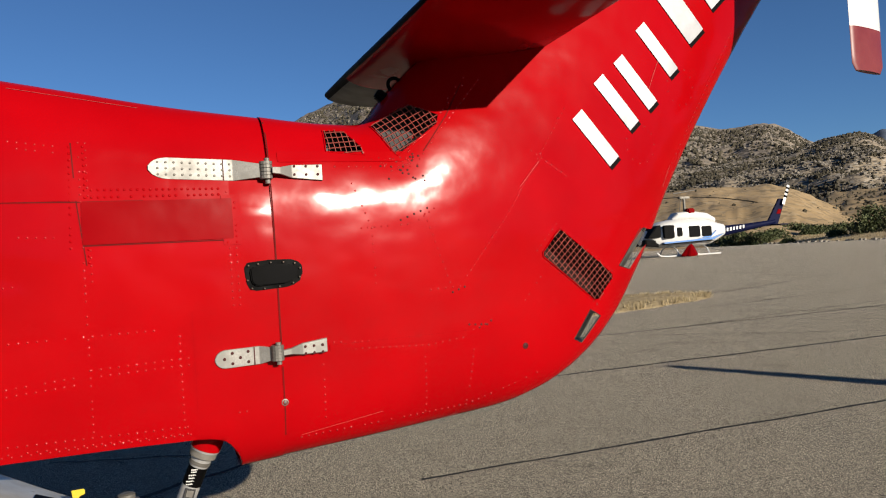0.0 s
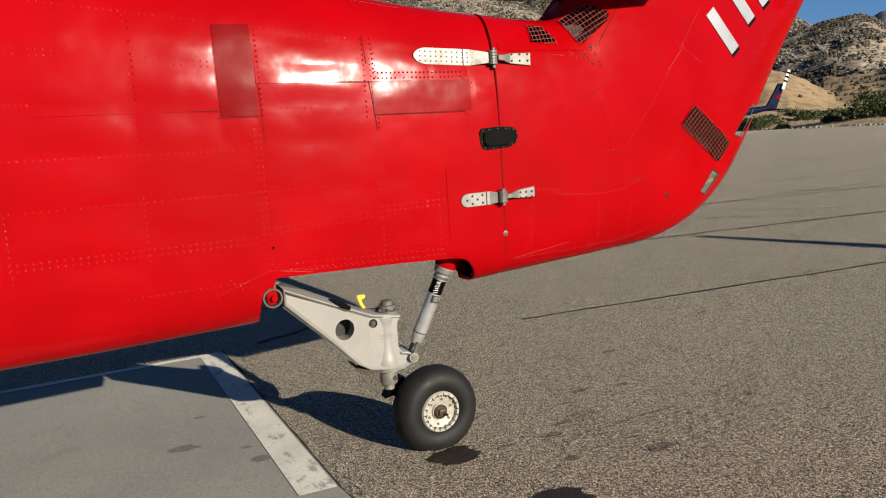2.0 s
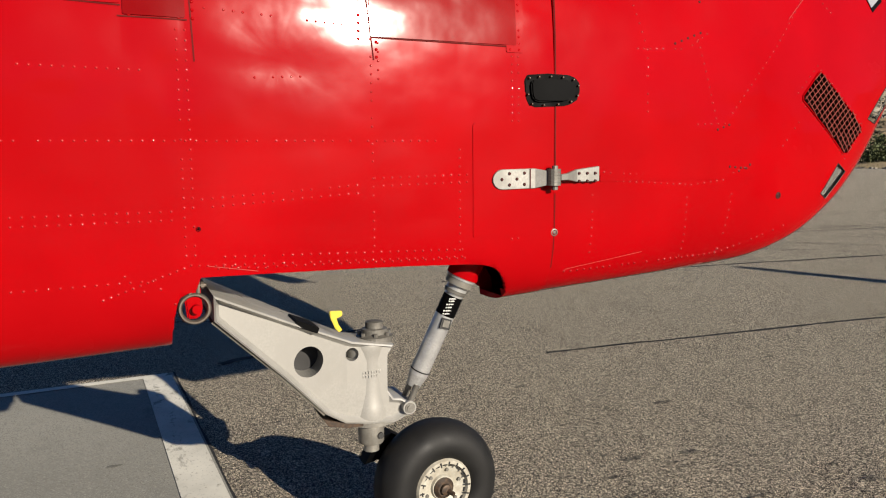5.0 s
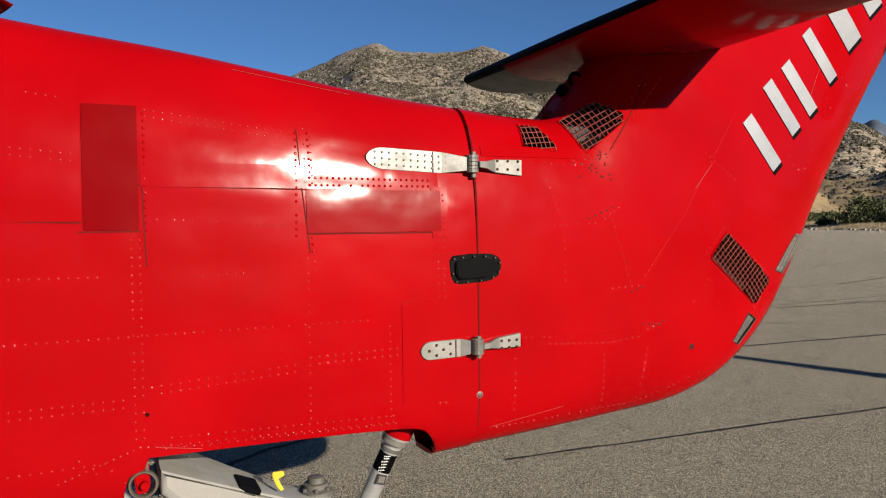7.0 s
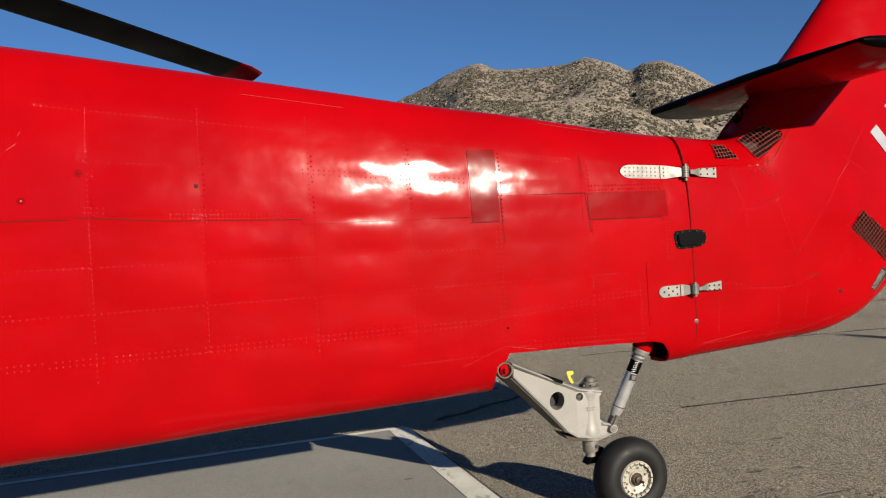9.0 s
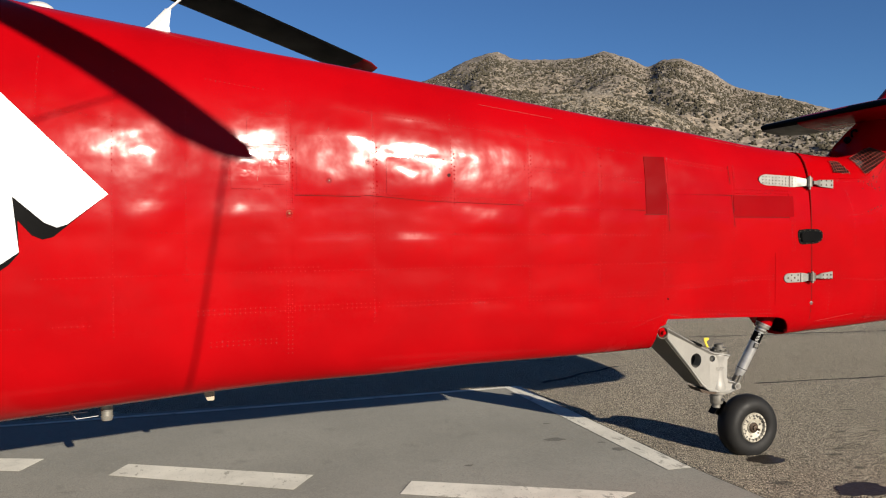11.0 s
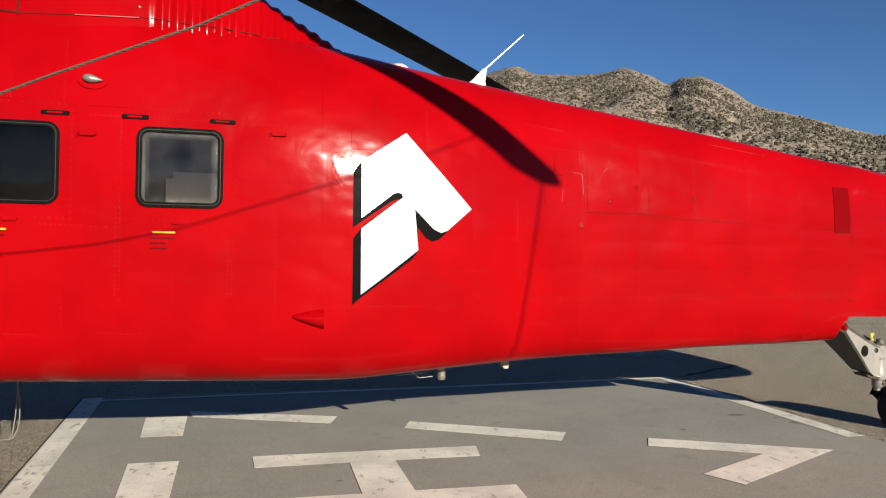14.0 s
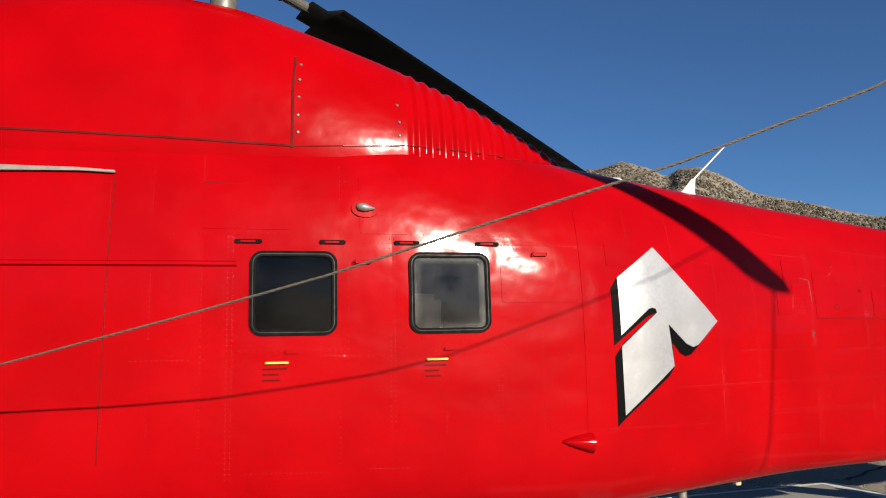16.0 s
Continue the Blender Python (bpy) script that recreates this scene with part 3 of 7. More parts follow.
bm = bmesh.new()
bmesh.ops.create_grid(bm, x_segments=8, y_segments=8, size=4500, matrix=pose(0, 0, -0.05))
tagged(part("ground", bm, DRYLAND), "dry grassy earth round the airfield apron", "ground", "", "structure")


def rise(x, y):
    """The apron lies level round the helicopter and climbs half a metre farther off."""
    k = max(0.0, min(1.0, (0.743 * x + 0.669 * y - 28) / 42))
    return 0.55 * k * k * (3 - 2 * k)


RIGHT = [(-90, 21), (52, 81), (76, 92), (96, 95.5), (160, 110)]


def right_edge(y):
    for (y0, x0), (y1, x1) in zip(RIGHT, RIGHT[1:]):
        if y <= y1:
            return x0 + (x1 - x0) * (y - y0) / (y1 - y0)
    return RIGHT[-1][1]


bm = bmesh.new()
grid = [[bm.verts.new((x, y, rise(x, y))) for x in (-140 + (right_edge(y) + 140) * k / 60 for k in range(61))] for y in range(-90, 161, 5)]
for a, b in zip(grid, grid[1:]):
    for k in range(60):
        bm.faces.new((a[k], a[k + 1], b[k + 1], b[k]))
apron = part("apron", bm, ASPHALT, None, "", True)
tagged(apron, "sunlit old grey asphalt with coarse pale aggregate", "asphalt", "", "structure")


def strip(a, b, w0, w1, z, mat, name="tar_line", sag=0.04, n=26, parent=None):
    """A narrow wavering line laid on the ground."""
    a, b = Vector((*a, 0)), Vector((*b, 0))
    side = (b - a).normalized().cross(Vector((0, 0, 1)))
    bm = bmesh.new()
    rows = []
    for k in range(n + 1):
        u = k / n
        c = a.lerp(b, u) + side * (noise.noise(Vector((u * 6, a.x, b.y))) * sag)
        w = (w0 + (w1 - w0) * u) * (0.8 + 0.4 * noise.noise(Vector((u * 23, a.y, 1))))
        rows.append([bm.verts.new((*(c + side * s * w / 2).xy, z + rise(c.x, c.y) + 0.003 * (c.x > 15))) for s in (-1, 1)])
    for p, q in zip(rows, rows[1:]):
        bm.faces.new((p[0], q[0], q[1], p[1]))
    return part(name, bm, mat, parent)


for a, b, w in (((1.88, 2.27), (6.94, 2.0), 0.032), ((6.94, 2.0), (20, 1.25), 0.045), ((2.5, 5.93), (6.06, 5.65), 0.04), ((6.06, 5.65), (11.47, 5.21), 0.05), ((11.47, 5.21), (30, 3.6), 0.06), ((7.0, 9.3), (9.9, 9.08), 0.04), ((9.9, 9.08), (16.3, 8.64), 0.05), ((9.9, 9.08), (17.6, 9.6), 0.03),
                ((16.3, 8.64), (34, 7.2), 0.06), ((13.4, 12.2), (18.0, 12.5), 0.04), ((18.57, 12.42), (24, 14.0), 0.05), ((17.3, 16.0), (21.33, 17.17), 0.05), ((25.84, 18.64), (26.5, 22.46), 0.08)):
    strip(a, b, w * 1.7, w * 2.0, 0.004, TAR, "tar_line", 0.05, 26, apron)
for a, b, w in (((45.3, 47.0), (42.9, 26.3), 0.09), ((34.6, 35.3), (35.2, 21.0), 0.07), ((27.5, 28.9), (27.6, 20.6), 0.06), ((21.3, 17.4), (33.7, 21.4), 0.05), ((12.3, 11.9), (14.1, 9.3), 0.03), ((14.1, 9.3), (16.2, 8.0), 0.03), ((-1.0, 4.9), (0.6, 4.2), 0.02)):
    strip(a, b, w * 1.7, w * 2.0, 0.004, TAR, "tar_line", 0.05, 26, apron)
for a, b in (((11.4, 8.5), (13.2, 6.0)), ((9.0, 8.5), (12.3, 5.3)), ((8.1, 7.3), (10.7, 5.5)), ((9.9, 7.4), (13.0, 4.6)), ((7.6, 8.2), (9.2, 6.6)), ((12.6, 7.9), (15.0, 5.2))):
    strip(a, b, 0.05, 0.03, 0.004, FAINT, "scuff_line", 0.03, 26, apron)
strip((-0.5, 2.98), (0.88, 3.70), 0.10, 0.06, 0.004, TAR, "tar_line", 0.06, 26, apron)


def blot(x, y, rx, ry, z, mat, seed, parent, name="oil_stain", turn=0.0):
    bm = bmesh.new()
    vs = []
    for k in range(140):
        a = 2 * math.pi * k / 140
        f = 0.85 + sum(w * noise.noise(Vector((math.cos(a) * q, math.sin(a) * q, seed))) for q, w in ((1.1, 0.38), (3, 0.16), (9, 0.07), (24, 0.05)))
        p = Matrix.Rotation(turn, 2) @ Vector((rx * f * math.cos(a), ry * f * math.sin(a)))
        vs.append(bm.verts.new((x + p.x, y + p.y, z)))
    bm.faces.new(vs)
    return part(name, bm, mat, parent)


for i, (x, y, rx, ry) in enumerate(((0.02, -0.27, 0.17, 0.12), (0.78, -0.17, 0.09, 0.025), (1.17, 0.25, 0.07, 0.035), (0.62, -0.3, 0.09, 0.03), (0.55, -0.62, 0.05, 0.03), (1.254, 1.55, 0.05, 0.02), (3.35, 1.45, 0.05, 0.02),
                                    (1.5, 0.2, 0.06, 0.03), (0.95, 0.1, 0.05, 0.02), (0.21, -1.03, 0.23, 0.15), (1.05, -0.75, 0.1, 0.05), (2.3, 0.6, 0.05, 0.02), (-0.25, -0.75, 0.1, 0.05), (1.9, 0.9, 0.08, 0.03))):
    blot(x, y, rx, ry, 0.005, STAIN if i in (0, 9) else FAINT, i * 3.7, apron)

rng = random.Random(17)
for k in range(26):
    blot(1.35 + rng.gauss(0, 0.35), -0.55 + rng.gauss(0, 0.12), rng.uniform(0.012, 0.05), rng.uniform(0.006, 0.016), 0.0045, FAINT, k * 2.3 + 90, apron, turn=rng.uniform(-0.3, 0.3))
for k in range(14):
    blot(rng.uniform(0.3, 2.6), rng.uniform(-0.9, 1.4), rng.uniform(0.015, 0.06), rng.uniform(0.008, 0.02), 0.0045, FAINT, k * 3.1 + 150, apron, turn=rng.uniform(-0.3, 0.3))
strip((0.62, -0.42), (1.5, -0.30), 0.012, 0.02, 0.0045, FAINT, "scuff_mark", 0.05, 30, apron)

# ---- concrete pad ----
PAD = [(-0.15, -4.6), (-0.55, -1.1), (-0.655, -0.3), (-0.84, 2.88), (-8.01, 2.55), (-7.62, -4.9)]
pad = tagged(flat("concrete_pad", PAD, 0.008, CONCRETE, None, 0.05), "square of smooth grey concrete with worn white markings", "concrete pad", "", "structure")
for a, b in (((-0.83, 2.89), (-0.648, -0.3)), ((-0.648, -0.3), (-0.545, -1.1)), ((-0.545, -1.1), (-0.145, -4.6)), ((-8.02, 2.55), (-7.63, -4.9))):
    strip(a, b, 0.02, 0.02, 0.006, TAR, "edge_joint", 0.012, 60, apron)
for q in ([(-0.665, -0.3), (-0.85, 2.8), (-1.04, 2.79), (-0.865, -0.3)], [(-7.80, -1.2), (-8.0, 2.5), (-7.80, 2.51), (-7.61, -1.2)]):
    flat("border_line", q, 0.012, WORN_STRIP, pad, 0.0005)
flat("edge_line", [(-0.87, 2.865), (-4.0, 2.63), (-7.8, 2.40), (-7.8, 2.34), (-4.0, 2.555), (-0.9, 2.79)], 0.0125, WORN_WHITE, pad, 0.0005)
for q in ([(-4.86, 0.69), (-4.76, 0.94), (-3.41, 0.29), (-3.57, 0.01)], [(-6.85, 1.71), (-5.42, 1.26), (-5.52, 0.97), (-6.8, 1.45)], [(-7.23, 1.48), (-6.85, 1.5), (-6.82, 0.73), (-7.17, 0.73)],
          [(-7.14, -0.06), (-6.77, -0.05), (-6.74, -1.0), (-7.08, -1.0)], [(-6.22, -0.02), (-4.37, -0.02), (-4.42, -0.32), (-5.12, -0.32), (-5.11, -1.06), (-4.37, -1.06), (-4.39, -1.36), (-6.18, -1.36), (-6.19, -1.06), (-5.48, -1.06), (-5.48, -0.32), (-6.2, -0.34)],
          [(-2.75, -0.03), (-1.33, -0.67), (-2.71, -1.37), (-2.87, -1.08), (-2.03, -0.67), (-2.88, -0.27)]):
    flat("white_marking", q, 0.0125, WORN_WHITE, pad, 0.0005)
for i, (x, y, rx, ry) in enumerate(((-1.347, 0.69, 0.10, 0.06), (-0.95, 0.28, 0.06, 0.05), (-1.0, 0.5, 0.04, 0.02), (-2.25, 0.2, 0.04, 0.025), (-5.6, -0.75, 0.03, 0.02), (-1.2, 1.2, 0.05, 0.02))):
    blot(x, y, rx, ry, 0.010, PAD_SPOT, i * 5.1 + 40, pad)

# ---- dry grass island and verge ----


def tufts(name, spots, mat, label, category, h=(0.06, 0.2)):
    """Thin bent blades of grass, as one object."""
    vs, fs = [], []
    for x, y, z in spots:
        for _ in range(7):
            a, l, w = random.uniform(0, 6.28), random.uniform(*h), random.uniform(0.006, 0.02)
            dx, dy = math.cos(a), math.sin(a)
            px, py = x + random.uniform(-0.12, 0.12), y + random.uniform(-0.12, 0.12)
            n = len(vs)
            lean = random.uniform(0.1, 0.7)
            vs += [(px - dy * w, py + dx * w, z), (px + dy * w, py - dx * w, z), (px + dx * l * lean, py + dy * l * lean, z + l)]
            fs.append((n, n + 1, n + 2))
    me = bpy.data.meshes.new(name)
    me.from_pydata(vs, [], fs)
    me.materials.append(mat)
    return tagged(new(name, me), label, category, "", "stuff")


def inside(p, poly):
    hit = False
    for (x0, y0), (x1, y1) in zip(poly, poly[1:] + poly[:1]):
        if (y0 > p[1]) != (y1 > p[1]) and p[0] < (x1 - x0) * (p[1] - y0) / (y1 - y0) + x0:
            hit = not hit
    return hit


def mound(poly):
    """A low uneven heap of earth inside an outline."""
    bm = bmesh.new()
    cx, cy = (sum(p[i] for p in poly) / len(poly) for i in (0, 1))
    n = 72
    rings = []
    for f, h in ((1.0, -0.02), (0.97, 0.012), (0.9, 0.05), (0.75, 0.10), (0.5, 0.14), (0.2, 0.15)):
        loop = []
        for k in range(n):
            u = k / n * len(poly)
            i = int(u)
            (x0, y0), (x1, y1) = poly[i], poly[(i + 1) % len(poly)]
            x, y = x0 + (x1 - x0) * (u - i), y0 + (y1 - y0) * (u - i)
            w = f * (1 + 0.07 * noise.noise(Vector((x * 1.7, y * 1.7, 3))))
            px, py = cx + (x - cx) * w, cy + (y - cy) * w
            loop.append((px, py, h + (0.06 * noise.noise(Vector((px * 2, py * 2, 0))) if h > 0.02 else 0)))
        rings.append(loop)
    loft(bm, rings)
    return part("grass_island", bm, STRAW_EARTH, None, "", True)


ISLAND = [(9.5, 12.6), (12.8, 13.3), (15.3, 14.1), (16.7, 15.0), (17.2, 16.0), (16.6, 17.2), (14.5, 18.2), (12, 18.6), (9.5, 18.2)]
tagged(mound(ISLAND), "patch of dry earth and straw in the asphalt", "grass island", "", "structure")
spots = [p for p in ((random.uniform(9.5, 18.6), random.uniform(12.6, 18.6)) for _ in range(1500)) if inside(p, ISLAND) and noise.noise(Vector((p[0] * 0.9, p[1] * 0.9, 7))) > -0.15]
tufts("dry_grass", [(x, y, 0.03) for x, y in spots], STRAW, "tufts of dry straw-coloured grass on the island", "grass", (0.06, 0.2))


def bush(x, y, r, h, seed, z=-0.05):
    """A shrub: short limbs and a crown of many small leaf clumps."""
    rng = random.Random(seed)
    b = thing("bush", "dusty green shrub on the dry verge behind the apron", "bush", "shrubs along the verge", (x, y, z))
    bm = bmesh.new()
    for _ in range(6):
        a = rng.uniform(0, 6.28)
        rod(bm, (0, 0, 0), (r * 0.5 * math.cos(a), r * 0.5 * math.sin(a), h * rng.uniform(0.4, 0.7)), 0.06, 0.02, 6)
    part("limbs", bm, BRASS, b)
    vs, fs = [], []
    for _ in range(420):
        a, u = rng.uniform(0, 6.28), rng.random()
        rr = r * (0.35 + 0.75 * rng.random() ** 0.5) * (1 - 0.55 * u * u) * (0.8 + 0.35 * math.sin(a * 3 + seed))
        c = Vector((rr * math.cos(a), rr * math.sin(a), h * (0.06 + 0.94 * u)))
        for _ in range(4):
            p = c + Vector((rng.gauss(0, 0.08 * r), rng.gauss(0, 0.08 * r), rng.gauss(0, 0.07 * r)))
            d1, d2 = (Vector((rng.gauss(0, 1), rng.gauss(0, 1), rng.gauss(0, 1))).normalized() * rng.uniform(0.04, 0.10) * (1 + 0.5 * r) for _ in range(2))
            n = len(vs)
            vs += [p - d1, p + d2, p + d1, p - d2]
            fs.append((n, n + 1, n + 2, n + 3))
    me = bpy.data.meshes.new("crown")
    me.from_pydata(vs, [], fs)
    me.materials.append(LEAF)
    c = new("crown", me)
    c.parent = b
    return b




# earth bank behind the edge of the asphalt
def edge_x(y):
    return 81.0 + (y - 52) * (0.40 if y < 52 else 0.42)


def bank_height(y, d):
    if d <= 0:
        return -0.05 + rise(edge_x(y) + d, y)
    up = 0.9 * min(1, d / 9) ** 0.8 + 0.5 * max(0.0, min(1, (d - 14) / 6)) - max(0, d - 26) * 0.12
    return -0.05 + rise(edge_x(y) + d, y) + max(0.0, up) + 0.16 * noise.noise(Vector((d * 0.25, y * 0.12, 2))) * min(1, d / 3)


bm = bmesh.new()
grid = [[bm.verts.new((edge_x(y) + d + 0.5 * noise.noise(Vector((y * 0.4, 0, 9))), y, bank_height(y, d))) for d in (-0.6, 0, 0.6, 1.5, 3, 5, 7, 9, 12, 14, 16, 18, 20, 23, 26, 30, 35, 42)] for y in range(-60, 200, 2)]
for a, b in zip(grid, grid[1:]):
    for k in range(len(a) - 1):
        bm.faces.new((a[k], b[k], b[k + 1], a[k + 1]))
tagged(part("verge", bm, DRYLAND, None, "", True), "bank of dry tan grass and earth behind the asphalt", "verge", "", "structure")
vs, fs = [], []
rng = random.Random(8)
for _ in range(420):
    y = rng.uniform(30, 140)
    x, s = edge_x(y) + rng.gauss(0.5, 0.9), rng.uniform(0.08, 0.38)
    n = len(vs)
    vs += [(x + s * rng.uniform(0.5, 1) * a, y + s * rng.uniform(0.5, 1) * b, rise(x, y) - 0.05 + c * s * rng.uniform(0.5, 0.9)) for a, b, c in ((-1, -1, 0), (1, -1, 0), (1, 1, 0), (-1, 1, 0), (-0.6, -0.6, 1), (0.6, -0.6, 1), (0.6, 0.6, 1), (-0.6, 0.6, 1))]
    fs += [(n + 4, n + 5, n + 6, n + 7)] + [(n + k, n + (k + 1) % 4, n + 4 + (k + 1) % 4, n + 4 + k) for k in range(4)]
me = bpy.data.meshes.new("edge_stones")
me.from_pydata(vs, [], fs)
me.materials.append(BOULDER)
tagged(new("edge_stones", me), "scattered grey stones along the edge of the asphalt", "stones", "", "stuff")
spots = []
rng = random.Random(14)
for _ in range(3500):
    y, d = rng.uniform(35, 140), abs(rng.gauss(0, 9))
    spots.append((edge_x(y) + 0.3 + d, y, bank_height(y, d + 0.3) - 0.03))
tufts("verge_grass", spots, STRAW, "dry straw-coloured grass on the bank", "grass", (0.1, 0.4))
strip((57.5, 62.0), (62.0, 57.0), 0.35, 0.35, 0.005, WORN_WHITE, "painted_line", 0.02, 8, apron)


def bush_at(brg, dist, r, h, seed):
    x, y = -0.75 + 1.28 * dist * math.sin(radians(brg)), -3.77 + 1.28 * dist * math.cos(radians(brg))
    bush(x, y, 1.25 * r, 1.2 * h, seed, bank_height(y, x - edge_x(y)) - 0.1)


for k, (brg, dist, r, h) in enumerate(((43.6, 112, 2.0, 1.4), (44.5, 110, 2.4, 1.9), (45.8, 108, 2.0, 1.7), (46.8, 112, 2.2, 1.6), (49.2, 122, 2.2, 1.4), (52.9, 97, 2.7, 3.0),
                                       (52.2, 98, 1.5, 1.4), (53.9, 100, 1.8, 1.5), (56.2, 95, 2.6, 2.2), (57.3, 98, 2.4, 2.4), (50.6, 100, 1.2, 0.8), (47.6, 100, 1.0, 0.7), (54.6, 93, 0.9, 0.5))):
    bush_at(brg, dist, r, h, k)
rng = random.Random(4)
for k in range(26):
    bush_at(40.5 + k * 0.75 + rng.uniform(-0.3, 0.3), rng.uniform(128, 165), rng.uniform(1.8, 3.2), rng.uniform(1.4, 2.9), 40 + k)

# ---- red helicopter: shell ----
heli = thing("helicopter", "glossy red helicopter parked with its cabin over the concrete pad", "helicopter")

WIDTH = curve_of([(-12.2, 0.25), (-11.6, 0.58), (-10.6, 0.76), (-9.4, 0.80), (-6.4, 0.806), (-6.0, 0.807), (-5.8, 0.803), (-5.55, 0.788), (-5.3, 0.764), (-4.9, 0.692), (-4.4, 0.588), (-3.9, 0.455), (-3.5, 0.41), (-3.0, 0.385), (-2.0, 0.345), (-1.0, 0.318), (0.0, 0.312), (0.4, 0.31)])
TOP = curve_of([(-12.2, 2.3), (-11.6, 2.9), (-10.8, 3.3), (-9.5, 3.5), (-7.2, 3.52), (-6.4, 3.42), (-5.7, 3.27), (-5.35, 3.215), (-4.98, 3.155), (-4.58, 3.10), (-4.16, 3.045), (-3.73, 2.98), (-3.27, 2.92), (-2.79, 2.85), (-2.29, 2.78), (-1.75, 2.70), (-1.2, 2.62), (-0.73, 2.565), (-0.36, 2.51), (0.0, 2.455), (0.42, 2.41)])
BOTTOM = curve_of([(-12.2, 1.6), (-11.6, 1.2), (-10.6, 0.85), (-9.4, 0.74), (-8.0, 0.71), (-7.2, 0.695), (-6.4, 0.68), (-5.6, 0.67), (-5.1, 0.70), (-4.6, 0.735), (-4.1, 0.765), (-3.6, 0.79), (-3.0, 0.81), (-2.3, 0.845), (-1.8, 0.858), (-0.97, 0.89), (-0.3, 0.92), (0.42, 0.965)])
MIDDLE = curve_of([(-12.2, 0.5), (-9, 0.42), (-5.6, 0.40), (-3.6, 0.36), (-1, 0.33), (0.42, 0.34)])
SQUARE = curve_of([(-12.2, 2.2), (-9, 3.3), (-7.2, 3.15), (-6.3, 2.8), (-5.2, 2.65), (-4.0, 2.75), (-3.0, 2.95), (-1.0, 3.25), (0.42, 3.1)])
CUT = curve_of([(-0.965, 0.5), (-0.957, 0.97), (-0.935, 1.07), (-0.885, 1.095), (-0.872, 1.13), (-0.3, 1.125), (0.09, 1.11), (0.15, 1.09), (0.19, 1.04), (0.213, 0.975), (0.222, 0.5)])
FRAMES = [-9.4, -8.86, -8.61, -8.31, -8.14, -7.45, -7.11, -6.76, -6.39, -6.08, -5.75, -5.36, -4.98, -4.60, -4.21, -3.60, -3.06, -2.53, -1.97, -1.43, -1.06, -0.89, -0.315, 0.0, 0.22, 0.38]


def levels(x):
    """Heights of the stringers at x: level ones below, and two that fall with the spine of the boom."""
    return [BOTTOM(x) + 0.07, 1.10, 1.29, 1.53, 1.77, 1.96, 2.10 - 0.078 * (max(x, -3.6) + 0.7), 2.21 - 0.113 * (max(x, -3.6) + 0.2), TOP(x) - 0.16]


pillow_rng = random.Random(29)
PILLOWS = [[(pillow_rng.gauss(-0.0010, 0.0030), pillow_rng.gauss(0, 0.0024), pillow_rng.gauss(0, 0.0018)) for _ in range(9)] for _ in FRAMES]


def pillow(x, z):
    """Each sheet between frames and stringers is a little hollow or proud, more to one corner."""
    bu, bv = (x + 6.04) / 0.36, (z - 2.34) / 0.30
    if abs(bu) < 1 and abs(bv) < 1:
        # one access panel aft of the windows is sprung outwards
        return 0.0055 * (1 - bu * bu) ** 2 * (1 - bv * bv) ** 2
    i = max((k for k in range(len(FRAMES)) if FRAMES[k] <= x), default=-1)
    if i < 0 or i >= len(FRAMES) - 1:
        return 0.0
    lv = levels(x)
    j = max((k for k in range(len(lv)) if lv[k] <= z), default=-1)
    if j < 0 or j >= len(lv) - 1:
        return 0.0
    u = 2 * (x - FRAMES[i]) / (FRAMES[i + 1] - FRAMES[i]) - 1
    v = 2 * (z - lv[j]) / max(0.02, lv[j + 1] - lv[j]) - 1
    a, b, c = PILLOWS[i][j]
    small_ = min(1.0, (FRAMES[i + 1] - FRAMES[i]) / 0.45, (lv[j + 1] - lv[j]) / 0.17)
    return small_ * (a + b * u + c * v) * (1 - u * u) * (1 - v * v)


xs = sorted({round(-12.2 + 0.032 * k, 3) for k in range(394)} | set(FRAMES[:-1]) | {-0.966, -0.962, -0.957, -0.95, -0.942, -0.934, -0.91, -0.886, -0.874, 0.03, 0.06, 0.09, 0.12, 0.145, 0.17, 0.185, 0.198, 0.206, 0.213, 0.221, 0.3792})
xs = [x for x in xs if x <= 0.3793]
bm = bmesh.new()
loops = []
for x in xs:
    top_, low_ = TOP(x), BOTTOM(x)
    lp = oval((x, top_), (x, low_), WIDTH(x), MIDDLE(x), SQUARE(x), 4.6, 170, CUT(x) if -0.966 < x < 0.2215 else None)
    # the far lip of the strut bay lies a little farther aft
    far_lip = 0.07 if 0.05 < x < 0.3 else 0.0
    loops.append([(px + (far_lip if py > 0 and pz < 1.125 else 0.0), py + math.copysign(pillow(x, pz), py), pz) for px, py, pz in lp])
loft(bm, loops)
bm.normal_update()
shell = BVHTree.FromBMesh(bm)
fuselage = part("fuselage", bm, RED, heli, "glossy red riveted sheet-metal skin", True)

# tail pylon: stations from the fold line up the fin: top/front edge, bottom/aft edge, half width
SPINE = [((0.380, 2.415), (0.380, 0.962), 0.31), ((0.62, 2.39), (0.70, 0.983), 0.31), ((0.80, 2.385), (1.10, 1.012), 0.308), ((0.885, 2.42), (1.42, 1.04), 0.305), ((0.97, 2.52), (1.69, 1.11), 0.30),
         ((1.08, 2.63), (1.92, 1.235), 0.29), ((1.2, 2.74), (2.10, 1.395), 0.275), ((1.33, 2.88), (2.29, 1.65), 0.255), ((1.45, 3.01), (2.49, 1.99), 0.235), ((1.72, 3.33), (2.80, 2.45), 0.21), ((2.08, 3.76), (3.16, 2.93), 0.185), ((2.5, 4.25), (3.62, 3.52), 0.17), ((2.95, 4.75), (3.95, 4.2), 0.15)]


